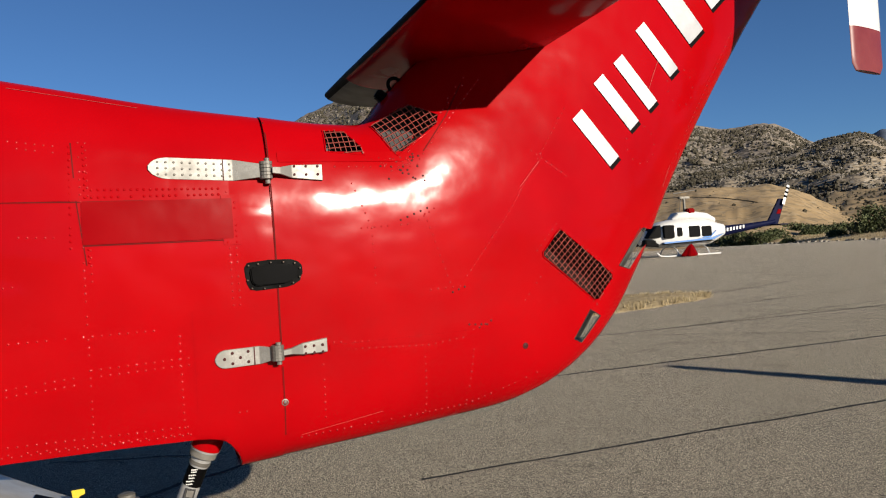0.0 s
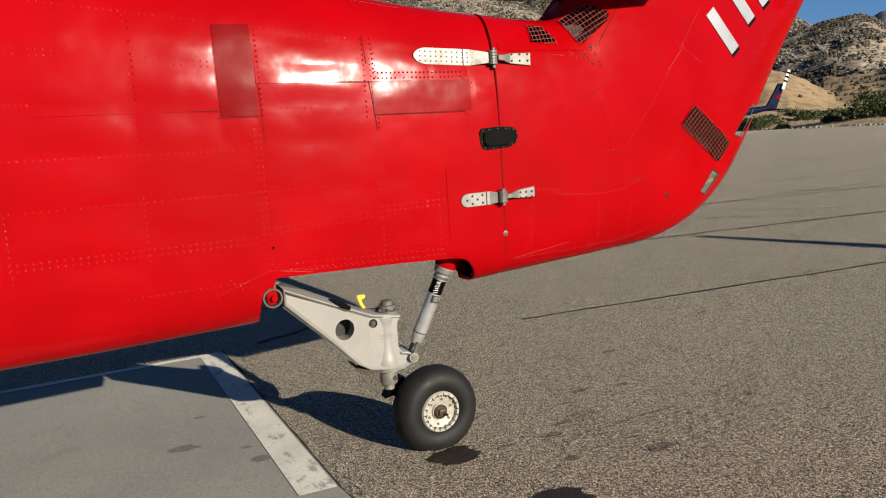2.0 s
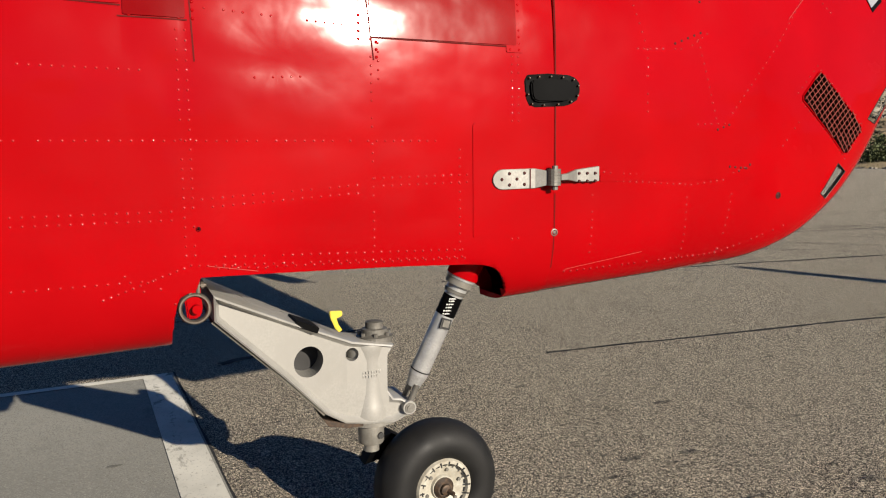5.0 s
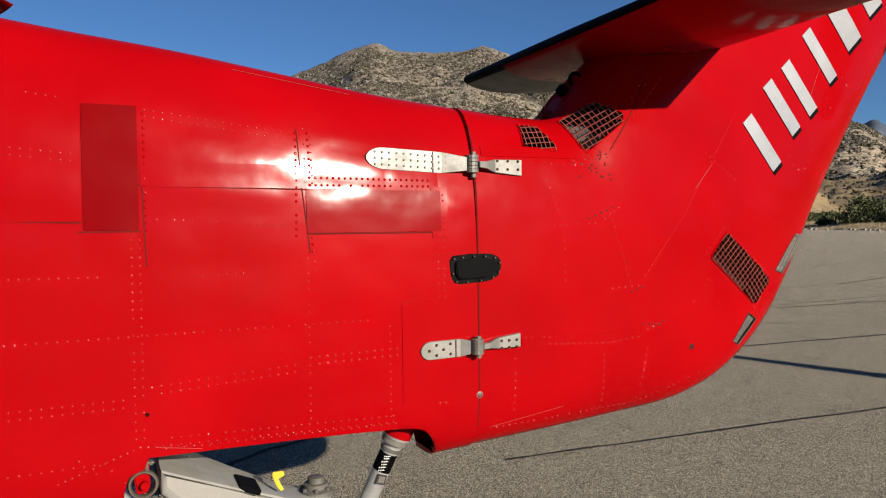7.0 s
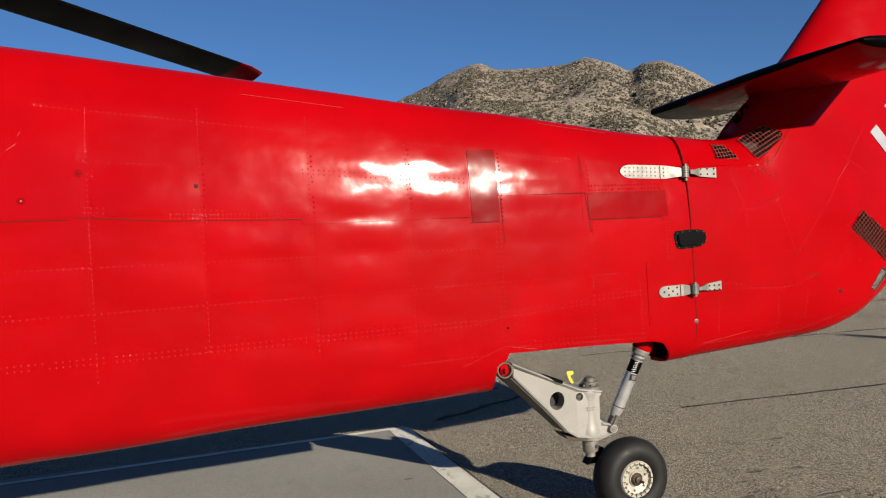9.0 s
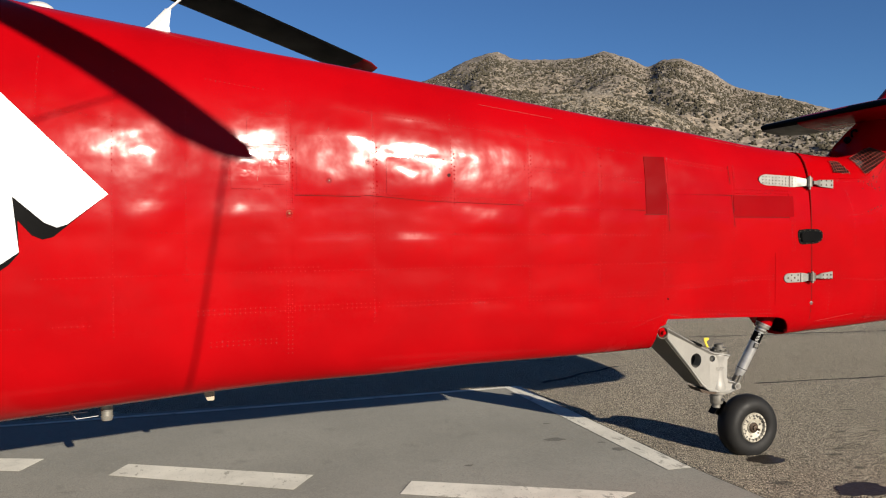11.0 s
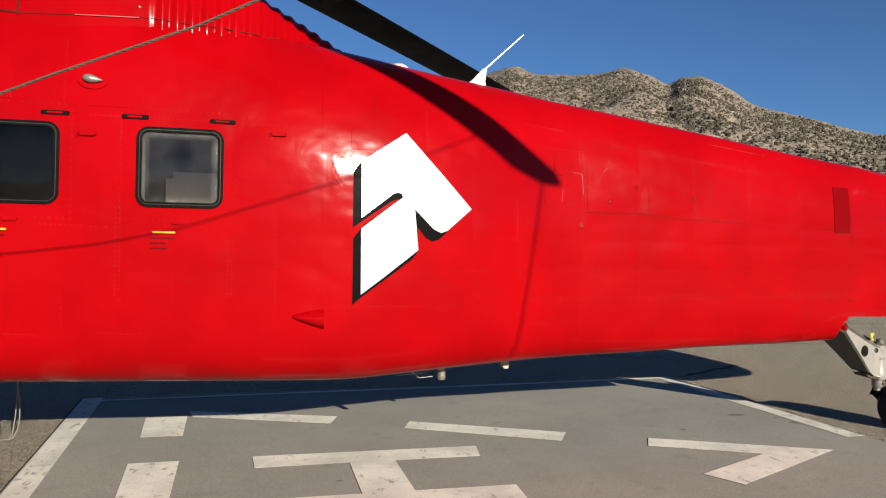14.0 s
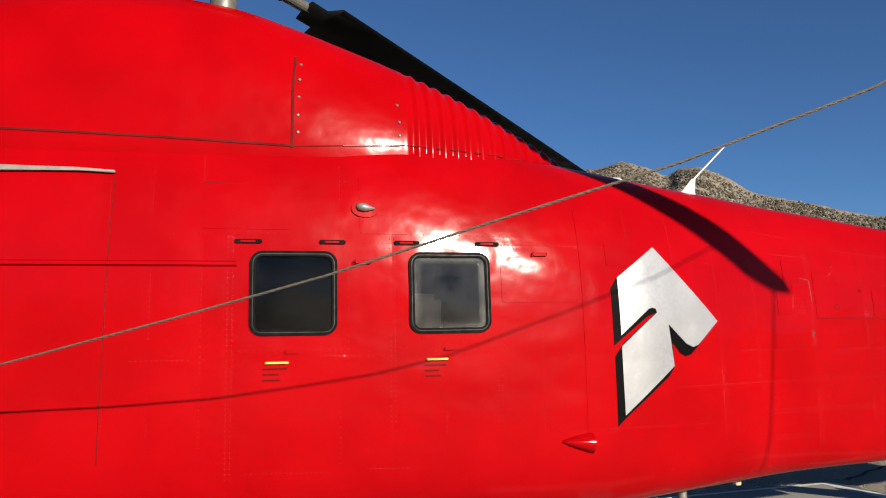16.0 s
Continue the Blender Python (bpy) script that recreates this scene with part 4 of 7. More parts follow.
def between(rows, steps_):
    cols = list(zip(*[(a[0], a[1], b[0], b[1], w) for a, b, w in rows]))
    fs = [curve_of(list(enumerate(c))) for c in cols]
    for k in range(int((len(rows) - 1) * steps_) + 1):
        u = k / steps_
        yield tuple(f(u) for f in fs)


bm = bmesh.new()
loft(bm, [oval((a, b), (c, d), w, 0.34 + 0.0025 * min(i, 30), 3.6 - 0.04 * i, 4.2, 96) for i, (a, b, c, d, w) in enumerate(between(SPINE, 4))])
bm.normal_update()
pyl = BVHTree.FromBMesh(bm)
pylon = part("tail_pylon", bm, RED, heli, "glossy red swept-up folding tail pylon", True)


def skin(x, z, off=0.0, tree=None):
    """The point on the camera-facing side at x, z, moved out by off, and its normal."""
    for t in ([tree] if tree else [shell, pyl]):
        hit = t.ray_cast(Vector((x, -3, z)), Vector((0, 1, 0)))
        if hit[0] is not None:
            n = hit[1] if hit[1].y < 0 else -hit[1]
            return hit[0] + n * off, n
    return Vector((x, -0.3, z)), Vector((0, -1, 0))


def pocket(ob, poly, y0, y1, mat):
    """Cuts a straight-sided opening with an outline in x and z out of a mesh."""
    bm = bmesh.new()
    prism(bm, poly, y0, y1)
    cut_out(ob, bm, mat)


def cut_out(ob, bm, mat):
    """Takes a solid out of a mesh and lines the hole."""
    tool = part("cutter", bm, mat)
    md = ob.modifiers.new("hole", "BOOLEAN")
    md.object, md.solver, md.material_mode = tool, "EXACT", "TRANSFER"
    me = bpy.data.meshes.new_from_object(ob.evaluated_get(bpy.context.evaluated_depsgraph_get()))
    ob.modifiers.clear()
    ob.data = me
    bpy.data.objects.remove(tool)


def wrap(name, poly, mat, parent, off=0.003, step=0.08, label="", tree=None, smooth=True):
    """A thin plate with an outline in x and z that follows the skin."""
    bm = bmesh.new()
    bm.faces.new([bm.verts.new((x, 0, z)) for x, z in poly])
    x0, x1 = min(p[0] for p in poly), max(p[0] for p in poly)
    z0, z1 = min(p[1] for p in poly), max(p[1] for p in poly)
    for lo, hi, ax in ((x0, x1, (1, 0, 0)), (z0, z1, (0, 0, 1))):
        n = int((hi - lo) / step)
        for k in range(1, n + 1):
            v = lo + (hi - lo) * k / (n + 1)
            bmesh.ops.bisect_plane(bm, geom=bm.verts[:] + bm.edges[:] + bm.faces[:], plane_co=Vector(ax) * v, plane_no=ax)
    r = bmesh.ops.extrude_face_region(bm, geom=bm.faces[:])
    front = {g for g in r["geom"] if isinstance(g, bmesh.types.BMVert)}
    for v in bm.verts:
        v.co = skin(v.co.x, v.co.z, off if v in front else -0.004, tree)[0]
    return part(name, bm, mat, parent, label, smooth)


def round_rect(x0, x1, z0, z1, r, n=6):
    pts = []
    for cx, cz, a0 in ((x1 - r, z1 - r, 0), (x0 + r, z1 - r, 90), (x0 + r, z0 + r, 180), (x1 - r, z0 + r, 270)):
        for k in range(n + 1):
            a = radians(a0 + 90 * k / n)
            pts.append((cx + r * math.cos(a), cz + r * math.sin(a)))
    return pts


# engine cowl along the top of the cabin, ribbed at its aft end
COWL_TOP = curve_of([(-11.6, 3.2), (-11.0, 3.6), (-10.2, 4.1), (-9.5, 4.36), (-8.7, 4.42), (-8.2, 4.37), (-7.8, 4.26), (-7.37, 4.11), (-6.94, 3.95), (-6.5, 3.76), (-6.05, 3.53), (-5.58, 3.27), (-5.45, 3.19)])
COWL_W = curve_of([(-11.6, 0.45), (-10.5, 0.66), (-9, 0.70), (-7.7, 0.68), (-7.0, 0.64), (-6.4, 0.55), (-5.8, 0.38), (-5.45, 0.2)])
xs = [-11.6 + 0.1 * k for k in range(47)] + [-7.0 + 0.0121 * k for k in range(128)]
bm = bmesh.new()
loops = []
for x in xs:
    rib = 0.0085 * math.sin((x + 7.0) * 2 * math.pi / 0.099) * min(1, max(0, (x + 6.98) / 0.1)) if x > -7 else 0
    loops.append(oval((x, COWL_TOP(x) + rib), (x, 2.75), COWL_W(x) + rib, 0.3, 2.6, 2.5, 56))
loft(bm, loops)
bm.normal_update()
cowl_tree = BVHTree.FromBMesh(bm)
cowl = part("engine_cowl", bm, RED_COWL, heli, "red engine cowl with a ribbed aft end", True)


def seam(pts, w=0.006, tree=None, mat=SEAM, name="seam", parent=None, off=0.002):
    """A narrow dark gap line that follows the skin through points x, z."""
    bm = bmesh.new()
    rows = []
    fine_ = []
    for (x0, z0), (x1, z1) in zip(pts, pts[1:]):
        n = max(2, int(math.hypot(x1 - x0, z1 - z0) / 0.06))
        fine_ += [(x0 + (x1 - x0) * k / n, z0 + (z1 - z0) * k / n) for k in range(n + (((x1, z1)) == tuple(pts[-1])))]
    for i, (x, z) in enumerate(fine_):
        a, b = fine_[max(i - 1, 0)], fine_[min(i + 1, len(fine_) - 1)]
        d = Vector((b[0] - a[0], b[1] - a[1])).normalized()
        rows.append([bm.verts.new(skin(x - s * d.y * w / 2, z + s * d.x * w / 2, off, tree)[0]) for s in (-1, 1)])
    for p, q in zip(rows, rows[1:]):
        bm.faces.new((p[0], q[0], q[1], p[1]))
    return part(name, bm, mat, parent or fuselage)


# stabiliser across the pylon
def wing(bm, stations, n=18, mats=(0, 0)):
    """A thin aerofoil through stations of (leading point, trailing point, thickness)."""
    loops = []
    for le, te, th in stations:
        le, te = Vector(le), Vector(te)
        lp = []
        for k in range(2 * n):
            u = k / n if k < n else 2 - k / n
            s = 0.5 * (1 - math.cos(math.pi * u))
            y = th * 1.7 * (math.sqrt(max(s, 0)) * (1 - s)) * (1 if k < n else -1)
            lp.append(le.lerp(te, s) + Vector((0, 0, y)))
        loops.append(lp)
    loft(bm, loops)


bm = bmesh.new()
wing(bm, [((1.05, -1.135, 2.765), (1.62, -1.14, 2.75), 0.004), ((0.965, -1.125, 2.765), (1.68, -1.135, 2.747), 0.03), ((0.945, -1.10, 2.765), (1.70, -1.12, 2.745), 0.055), ((0.955, -0.55, 2.77), (1.74, -0.55, 2.75), 0.11), ((0.965, 0.0, 2.775), (1.78, 0, 2.755), 0.12), ((0.965, 0.55, 2.775), (1.74, 0.55, 2.755), 0.11), ((0.975, 1.05, 2.78), (1.7, 1.05, 2.76), 0.09)])
for f in bm.faces:
    c = f.calc_center_median()
    f.material_index = 0
    if abs(c.y) > 1.04 or (c.x < 1.0 and c.z > 2.755):
        f.material_index = 1
    # far half: its grey reflection is painted on
    elif c.y > 0.28:
        f.material_index = 2
part("stabiliser", bm, [RED, BLACK, GREY_SHEEN], heli, "red stabiliser with a black tip and leading edge", True)

# ---- red helicopter: rotors ----
HUB = Vector((-8.26, 0, 4.82))


def main_blade(way, tip_z):
    """A drooping black blade with a red end cap; way is its direction in plan."""
    d = Vector((*way, 0)).normalized()
    side = d.cross(Vector((0, 0, 1)))
    bm = bmesh.new()
    loops = []
    stations_ = [0.9, 1.1, 1.15] + [1.6 + 0.4 * k for k in range(17)] + [8.38, 8.39, 8.56, 8.7, 8.85]
    for r in stations_:
        u = r / 8.85
        c = HUB + d * r + Vector((0, 0, (tip_z - HUB.z) * u ** 1.1))
        ch = 0.2 if r < 1.12 else 0.48 if r < 8.6 else 0.48 - 0.6 * (r - 8.56)
        th = 0.05 if r < 1.12 else 0.045
        lp = []
        for k in range(24):
            a = 2 * math.pi * k / 24
            lp.append(c + side * (ch / 2 * math.cos(a)) + Vector((0, 0, th / 2 * math.sin(a) + 0.05 * math.cos(a))))
        loops.append(lp)
    loft(bm, loops)
    for f in bm.faces:
        f.material_index = 1 if (f.calc_center_median() - HUB).xy.length > 8.385 else 0
    b = part("rotor_blade", bm, [BLADE, RED], heli, "drooping black rotor blade with a red end cap", True)
    bm = bmesh.new()
    rod(bm, HUB + d * 0.15, HUB + d * 1.15 + Vector((0, 0, -0.02)), 0.05, None, 14)
    box(bm, (0.22, 0.12, 0.1), Matrix.Translation(HUB + d * 0.55) @ d.to_track_quat("X", "Z").to_matrix().to_4x4(), 0.012)
    part("blade_grip", bm, DULL, b, "grey metal blade grip")
    return b


main_blade((1, 1), 4.26)
main_blade((1, -1), 4.26)
bm = bmesh.new()
rod(bm, HUB - Vector((0, 0, 0.75)), HUB + Vector((0, 0, 0.12)), 0.11, 0.09, 24)
lathe(bm, [(0.10, -0.1), (0.30, -0.08), (0.33, 0.0), (0.28, 0.07), (0.1, 0.1)], Matrix.Translation(HUB), 28)
part("rotor_hub", bm, DULL, heli, "grey metal rotor hub", True)

# tail rotor beside the fin, one blade hanging down
TR = Vector((3.36, -0.70, 3.98))
bm = bmesh.new()
rod(bm, (3.36, -0.02, 3.98), (3.36, -0.76, 3.98), 0.075, 0.06, 18)
rod(bm, (3.36, -0.78, 3.98), (3.36, -0.60, 3.98), 0.13, 0.13, 20)
part("tail_rotor_hub", bm, DULL, heli, "grey metal tail rotor hub", True)
bm = bmesh.new()
loops = []
for k in range(36):
    h = 0.12 + 1.30 * k / 35
    ch = 0.15 if h > 0.3 else 0.09
    tap = 1 if h < 1.40 else 0.85
    loops.append([TR + Vector((ch * tap * math.cos(a) + 0.004 * math.sin(h), 0.018 * math.sin(a) + 0.03 * math.cos(a), -h)) for a in (2 * math.pi * j / 20 for j in range(20))])
loft(bm, loops)
for f in bm.faces:
    h = TR.z - f.calc_center_median().z
    f.material_index = 1 if int((1.42 - h) / 0.215) % 2 == 0 else 0
part("tail_rotor_blade", bm, [WHITE, MAROON], heli, "tail rotor blade banded red and white", True)

# ---- red helicopter: skin details ----
# fold line with the pylon
seam([(0.384, 1.08), (0.384, 1.36)], 0.004)
seam([(0.384, 1.45), (0.384, 1.68)], 0.005)
seam([(0.384, 1.79), (0.384, 2.10)], 0.005)
seam([(0.384, 2.19), (0.384, 2.37)], 0.005)
# repair plates and doubler panels
wrap("doubler_plate", round_rect(-1.055, -0.885, 1.905, 2.325, 0.006), RED_PLATE, fuselage, 0.004, 0.04, "darker red repair plate")
wrap("doubler_plate", round_rect(-0.315, 0.225, 1.885, 2.045, 0.006), RED_PATCH, fuselage, 0.004, 0.04, "slightly darker red repair plate")
for poly in (round_rect(-0.88, -0.32, 2.05, 2.135, 0.008), round_rect(-2.02, -1.06, 1.935, 1.985, 0.008), round_rect(-3.56, -3.10, 2.02, 2.40, 0.02), round_rect(-2.98, -2.6, 2.02, 2.27, 0.02), round_rect(0.185, 0.255, 1.86, 2.06, 0.006), round_rect(0.05, 0.31, 1.21, 1.61, 0.01),
             round_rect(-7.32, -6.99, 2.6, 3.0, 0.02), round_rect(-6.36, -5.78, 2.14, 2.53, 0.03), round_rect(-5.56, -5.36, 2.40, 2.56, 0.01), round_rect(-8.31, -7.77, 2.62, 2.92, 0.01), round_rect(-5.77, -5.73, 1.18, 2.82, 0.006), round_rect(-3.955, -3.77, 2.05, 2.26, 0.012), round_rect(-3.785, -3.625, 2.08, 2.31, 0.008), round_rect(-3.86, -3.63, 2.33, 2.5, 0.01)):
    wrap("doubler_panel", poly, RED, fuselage, 0.003, 0.04)
for poly in (round_rect(0.42, 0.98, 2.19, 2.235, 0.008), round_rect(0.58, 1.35, 1.40, 1.425, 0.006)):
    wrap("doubler_panel", poly, RED, pylon, 0.003, 0.05, "", pyl)
# dark gaps along the sheet laps
for line in ([(-3.3, 2.035), (-2.707, 1.985), (-2.0, 1.962), (-1.06, 1.93)], [(-0.885, 2.055), (-0.32, 2.045), (-0.1, 2.045)], [(-0.875, 2.09), (-0.87, 1.92), (-0.865, 1.78)], [(-0.34, 2.27), (-0.33, 2.05), (-0.305, 1.81)], [(-1.07, 1.90), (-0.88, 1.90)], [(-0.31, 1.882), (0.22, 1.88)],
             [(-3.785, 2.06), (-3.785, 2.30)], [(-3.86, 2.31), (-3.63, 2.31)], [(-8.31, 2.925), (-7.77, 2.915)], [(-3.57, 2.015), (-3.15, 2.01)]):
    seam(line, 0.0042)
# narrow paler lines along sheet edges
for a, b, w in (((-3.605, 2.33), (-3.60, 2.16), 0.004), ((-3.70, 2.345), (-3.61, 2.33), 0.0025), ((-3.41, 2.36), (-3.37, 2.39), 0.0025), ((-3.36, 2.43), (-3.35, 2.45), 0.002), ((-3.80, 2.10), (-3.785, 2.20), 0.003)):
    seam([a, b], w, shell, SCRATCH, "pale_edge", fuselage, 0.0045)

# paint marks of the nose logo, black shade below white
LOGO = [(-5.485, 2.315), (-5.148, 2.548), (-4.62, 2.00), (-4.82, 1.83), (-4.87, 1.812), (-4.93, 1.838), (-5.08, 1.98), (-5.05, 1.68), (-5.48, 1.352), (-5.485, 1.83), (-5.26, 2.003), (-5.175, 2.065), (-5.185, 2.092), (-5.215, 2.10), (-5.245, 2.09), (-5.485, 1.905)]
SHADE = [(-5.545, 2.235), (-5.485, 2.32), (-5.3, 2.2), (-5.1, 2.03), (-5.07, 1.97), (-4.9, 1.83), (-4.83, 1.85), (-4.625, 1.995), (-4.89, 1.76), (-4.94, 1.747), (-4.99, 1.77), (-5.055, 1.85), (-5.05, 1.672), (-5.10, 1.61), (-5.475, 1.335), (-5.54, 1.28), (-5.54, 1.76), (-5.47, 1.85), (-5.30, 1.975), (-5.19, 2.06), (-5.26, 2.035), (-5.47, 1.89), (-5.545, 1.835)]
wrap("logo_shade", SHADE, BLACK, fuselage, 0.0025, 0.06, "black shade of the emblem")
wrap("logo", LOGO, EMBLEM, fuselage, 0.005, 0.06, "white angular emblem")

# registration: plain slanted bars, each with a black shade
def bar(a, b, w, tree):
    a, b = Vector(a), Vector(b)
    s = Vector((b.y - a.y, a.x - b.x)).normalized() * w / 2
    q = [a + s, b + s, b - s, a - s]
    o = Vector((0.014, -0.018))
    wrap("marking_shade", [tuple(p + o) for p in q], BLACK, pylon, 0.0025, 0.06, "", tree)
    wrap("marking_bar", [tuple(p) for p in q], EMBLEM, pylon, 0.005, 0.06, "", tree)


for cx, cz, w in ((2.000, 2.298, 0.08), (2.148, 2.482, 0.08), (2.28, 2.59, 0.078), (2.44, 2.77, 0.078), (2.62, 2.975, 0.14), (2.80, 3.18, 0.14), (2.97, 3.38, 0.13)):
    c, d = Vector((cx, cz)), Vector((0.100, -0.117))
    bar(c - d, c + d, w, pyl)

seam([(1.07, 2.235), (1.2, 2.40), (1.3, 2.56)], 0.004, pyl, SEAM, "seam", pylon, 0.002)

# mesh screens over openings
def screen(poly, pitch, turn, tree, label, back=DARK, deep=0.16, wire_r=0.002):
    y = skin(sum(p[0] for p in poly) / len(poly), sum(p[1] for p in poly) / len(poly), 0, tree)[0].y
    # the lining's dark colour holds the shade of the shallow opening
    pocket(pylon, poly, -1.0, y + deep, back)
    bm = bmesh.new()
    edge_ = [skin(x + (x1 - x) * k / 4, z + (z1 - z) * k / 4, 0.002, tree)[0] for (x, z), (x1, z1) in zip(poly, poly[1:] + poly[:1]) for k in range(4)]
    sweep(bm, edge_ + edge_[:1], 0.0035, 6)
    s = part("mesh_screen", bm, RED, pylon, label, True)
    bm = bmesh.new()
    cx, cz = (sum(p[i] for p in poly) / len(poly) for i in (0, 1))
    for ang in (turn, turn + 90):
        d = Vector((math.cos(radians(ang)), math.sin(radians(ang))))
        e = Vector((-d.y, d.x))
        for k in range(-18, 19):
            run = []
            for j in range(-40, 41):
                p = Vector((cx, cz)) + e * (k * pitch) + d * (j * 0.01)
                if inside((p.x, p.y), poly):
                    run.append(skin(p.x, p.y, 0.006 + 0.002 * ((k + j // 3) % 2), tree)[0])
                elif len(run) > 2:
                    sweep(bm, run[::2] + [run[-1]], wire_r, 4)
                    run = []
            if len(run) > 2:
                sweep(bm, run[::2] + [run[-1]], wire_r, 4)
    part("wire_mesh", bm, WIRE, s, "rusty woven wire")
    return s


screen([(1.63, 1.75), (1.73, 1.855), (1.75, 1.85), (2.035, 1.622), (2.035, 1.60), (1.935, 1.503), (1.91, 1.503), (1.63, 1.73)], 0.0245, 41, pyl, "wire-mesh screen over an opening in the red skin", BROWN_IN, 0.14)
for q in ([(2.245, 1.84), (2.285, 1.815), (2.15, 1.642), (2.085, 1.66)], [(1.885, 1.458), (1.955, 1.422), (1.835, 1.302), (1.785, 1.326)]):
    bm = bmesh.new()
    cx, cz = (sum(p[i] for p in q) / 4 for i in (0, 1))
    loft(bm, [[(cx + (x - cx) * k + o, y, cz + (z - cz) * k) for x, z in q] for y, k, o in ((-0.45, 1.0, 0.0), (-0.24, 1.0, 0.0), (0.35, 2.6, 0.62))])
    bmesh.ops.recalc_face_normals(bm, faces=bm.faces)
    cut_out(pylon, bm, DULL)
    bm = bmesh.new()
    edge_ = [skin(x + (x1 - x) * k / 5, z + (z1 - z) * k / 5, 0.001, pyl)[0] for (x, z), (x1, z1) in zip(q, q[1:] + q[:1]) for k in range(5)]
    sweep(bm, edge_ + edge_[:1], 0.002, 5)
    part("slot_rim", bm, BEAD, pylon, "worn bare rim of a slot", True)
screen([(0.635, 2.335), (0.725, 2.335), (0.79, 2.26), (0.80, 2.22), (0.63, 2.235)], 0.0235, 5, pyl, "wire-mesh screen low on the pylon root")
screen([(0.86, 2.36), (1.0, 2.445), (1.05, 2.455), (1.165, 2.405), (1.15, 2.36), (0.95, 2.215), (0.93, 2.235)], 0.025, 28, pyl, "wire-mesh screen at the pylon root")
# black cover plate over the fold line
def skin_box(name, poly, y_out, mat, parent, label="", bevel=0.006, tree=None):
    """A block with an outline in x and z standing off the skin by y_out."""
    bm = bmesh.new()
    cx, cz = (sum(p[i] for p in poly) / len(poly) for i in (0, 1))
    y = skin(cx, cz, 0, tree)[0].y
    prism(bm, poly, y + 0.02, y - y_out, bevel)
    return part(name, bm, mat, parent, label)


plate = skin_box("cover_plate", [(0.268, 1.785), (0.35, 1.792), (0.44, 1.79), (0.47, 1.78), (0.487, 1.762), (0.488, 1.73), (0.478, 1.70), (0.45, 1.683), (0.42, 1.675), (0.30, 1.668), (0.272, 1.676), (0.26, 1.70), (0.255, 1.765)], 0.012, SEAL, heli, "black cover plate with small bolts round its rim", 0.003)
skin_box("plate_face", [(0.284, 1.766), (0.35, 1.772), (0.43, 1.770), (0.452, 1.763), (0.465, 1.752), (0.466, 1.734), (0.458, 1.714), (0.440, 1.702), (0.414, 1.696), (0.306, 1.689), (0.289, 1.695), (0.280, 1.710), (0.276, 1.755)], 0.018, BLACK, plate, "matt black face", 0.005)
for x, z in ((0.272, 1.773), (0.31, 1.778), (0.36, 1.781), (0.41, 1.780), (0.455, 1.773), (0.476, 1.752), (0.473, 1.716), (0.445, 1.694), (0.39, 1.683), (0.33, 1.679), (0.282, 1.682), (0.266, 1.715)):
    bm = bmesh.new()
    y = skin(0.37, 1.73)[0].y
    rod(bm, (x, y, z), (x, y - 0.0155, z), 0.0042, 0.003, 8)
    part("bolt", bm, RUSTY, plate)


def heads(places, r, y0, y1, mat, parent):
    """Rivet heads on a strap, each an object of its own on one mesh."""
    bm = bmesh.new()
    rod(bm, (0, -y0, 0), (0, -y1, 0), r, r * 0.65, 8)
    first = part("rivet_head", bm, mat, parent)
    for i, (x, z, at) in enumerate(places):
        ob = first if i == 0 else new("rivet_head", first.data)
        ob.parent = parent
        ob.location = (x, skin(x, at)[0].y, z)


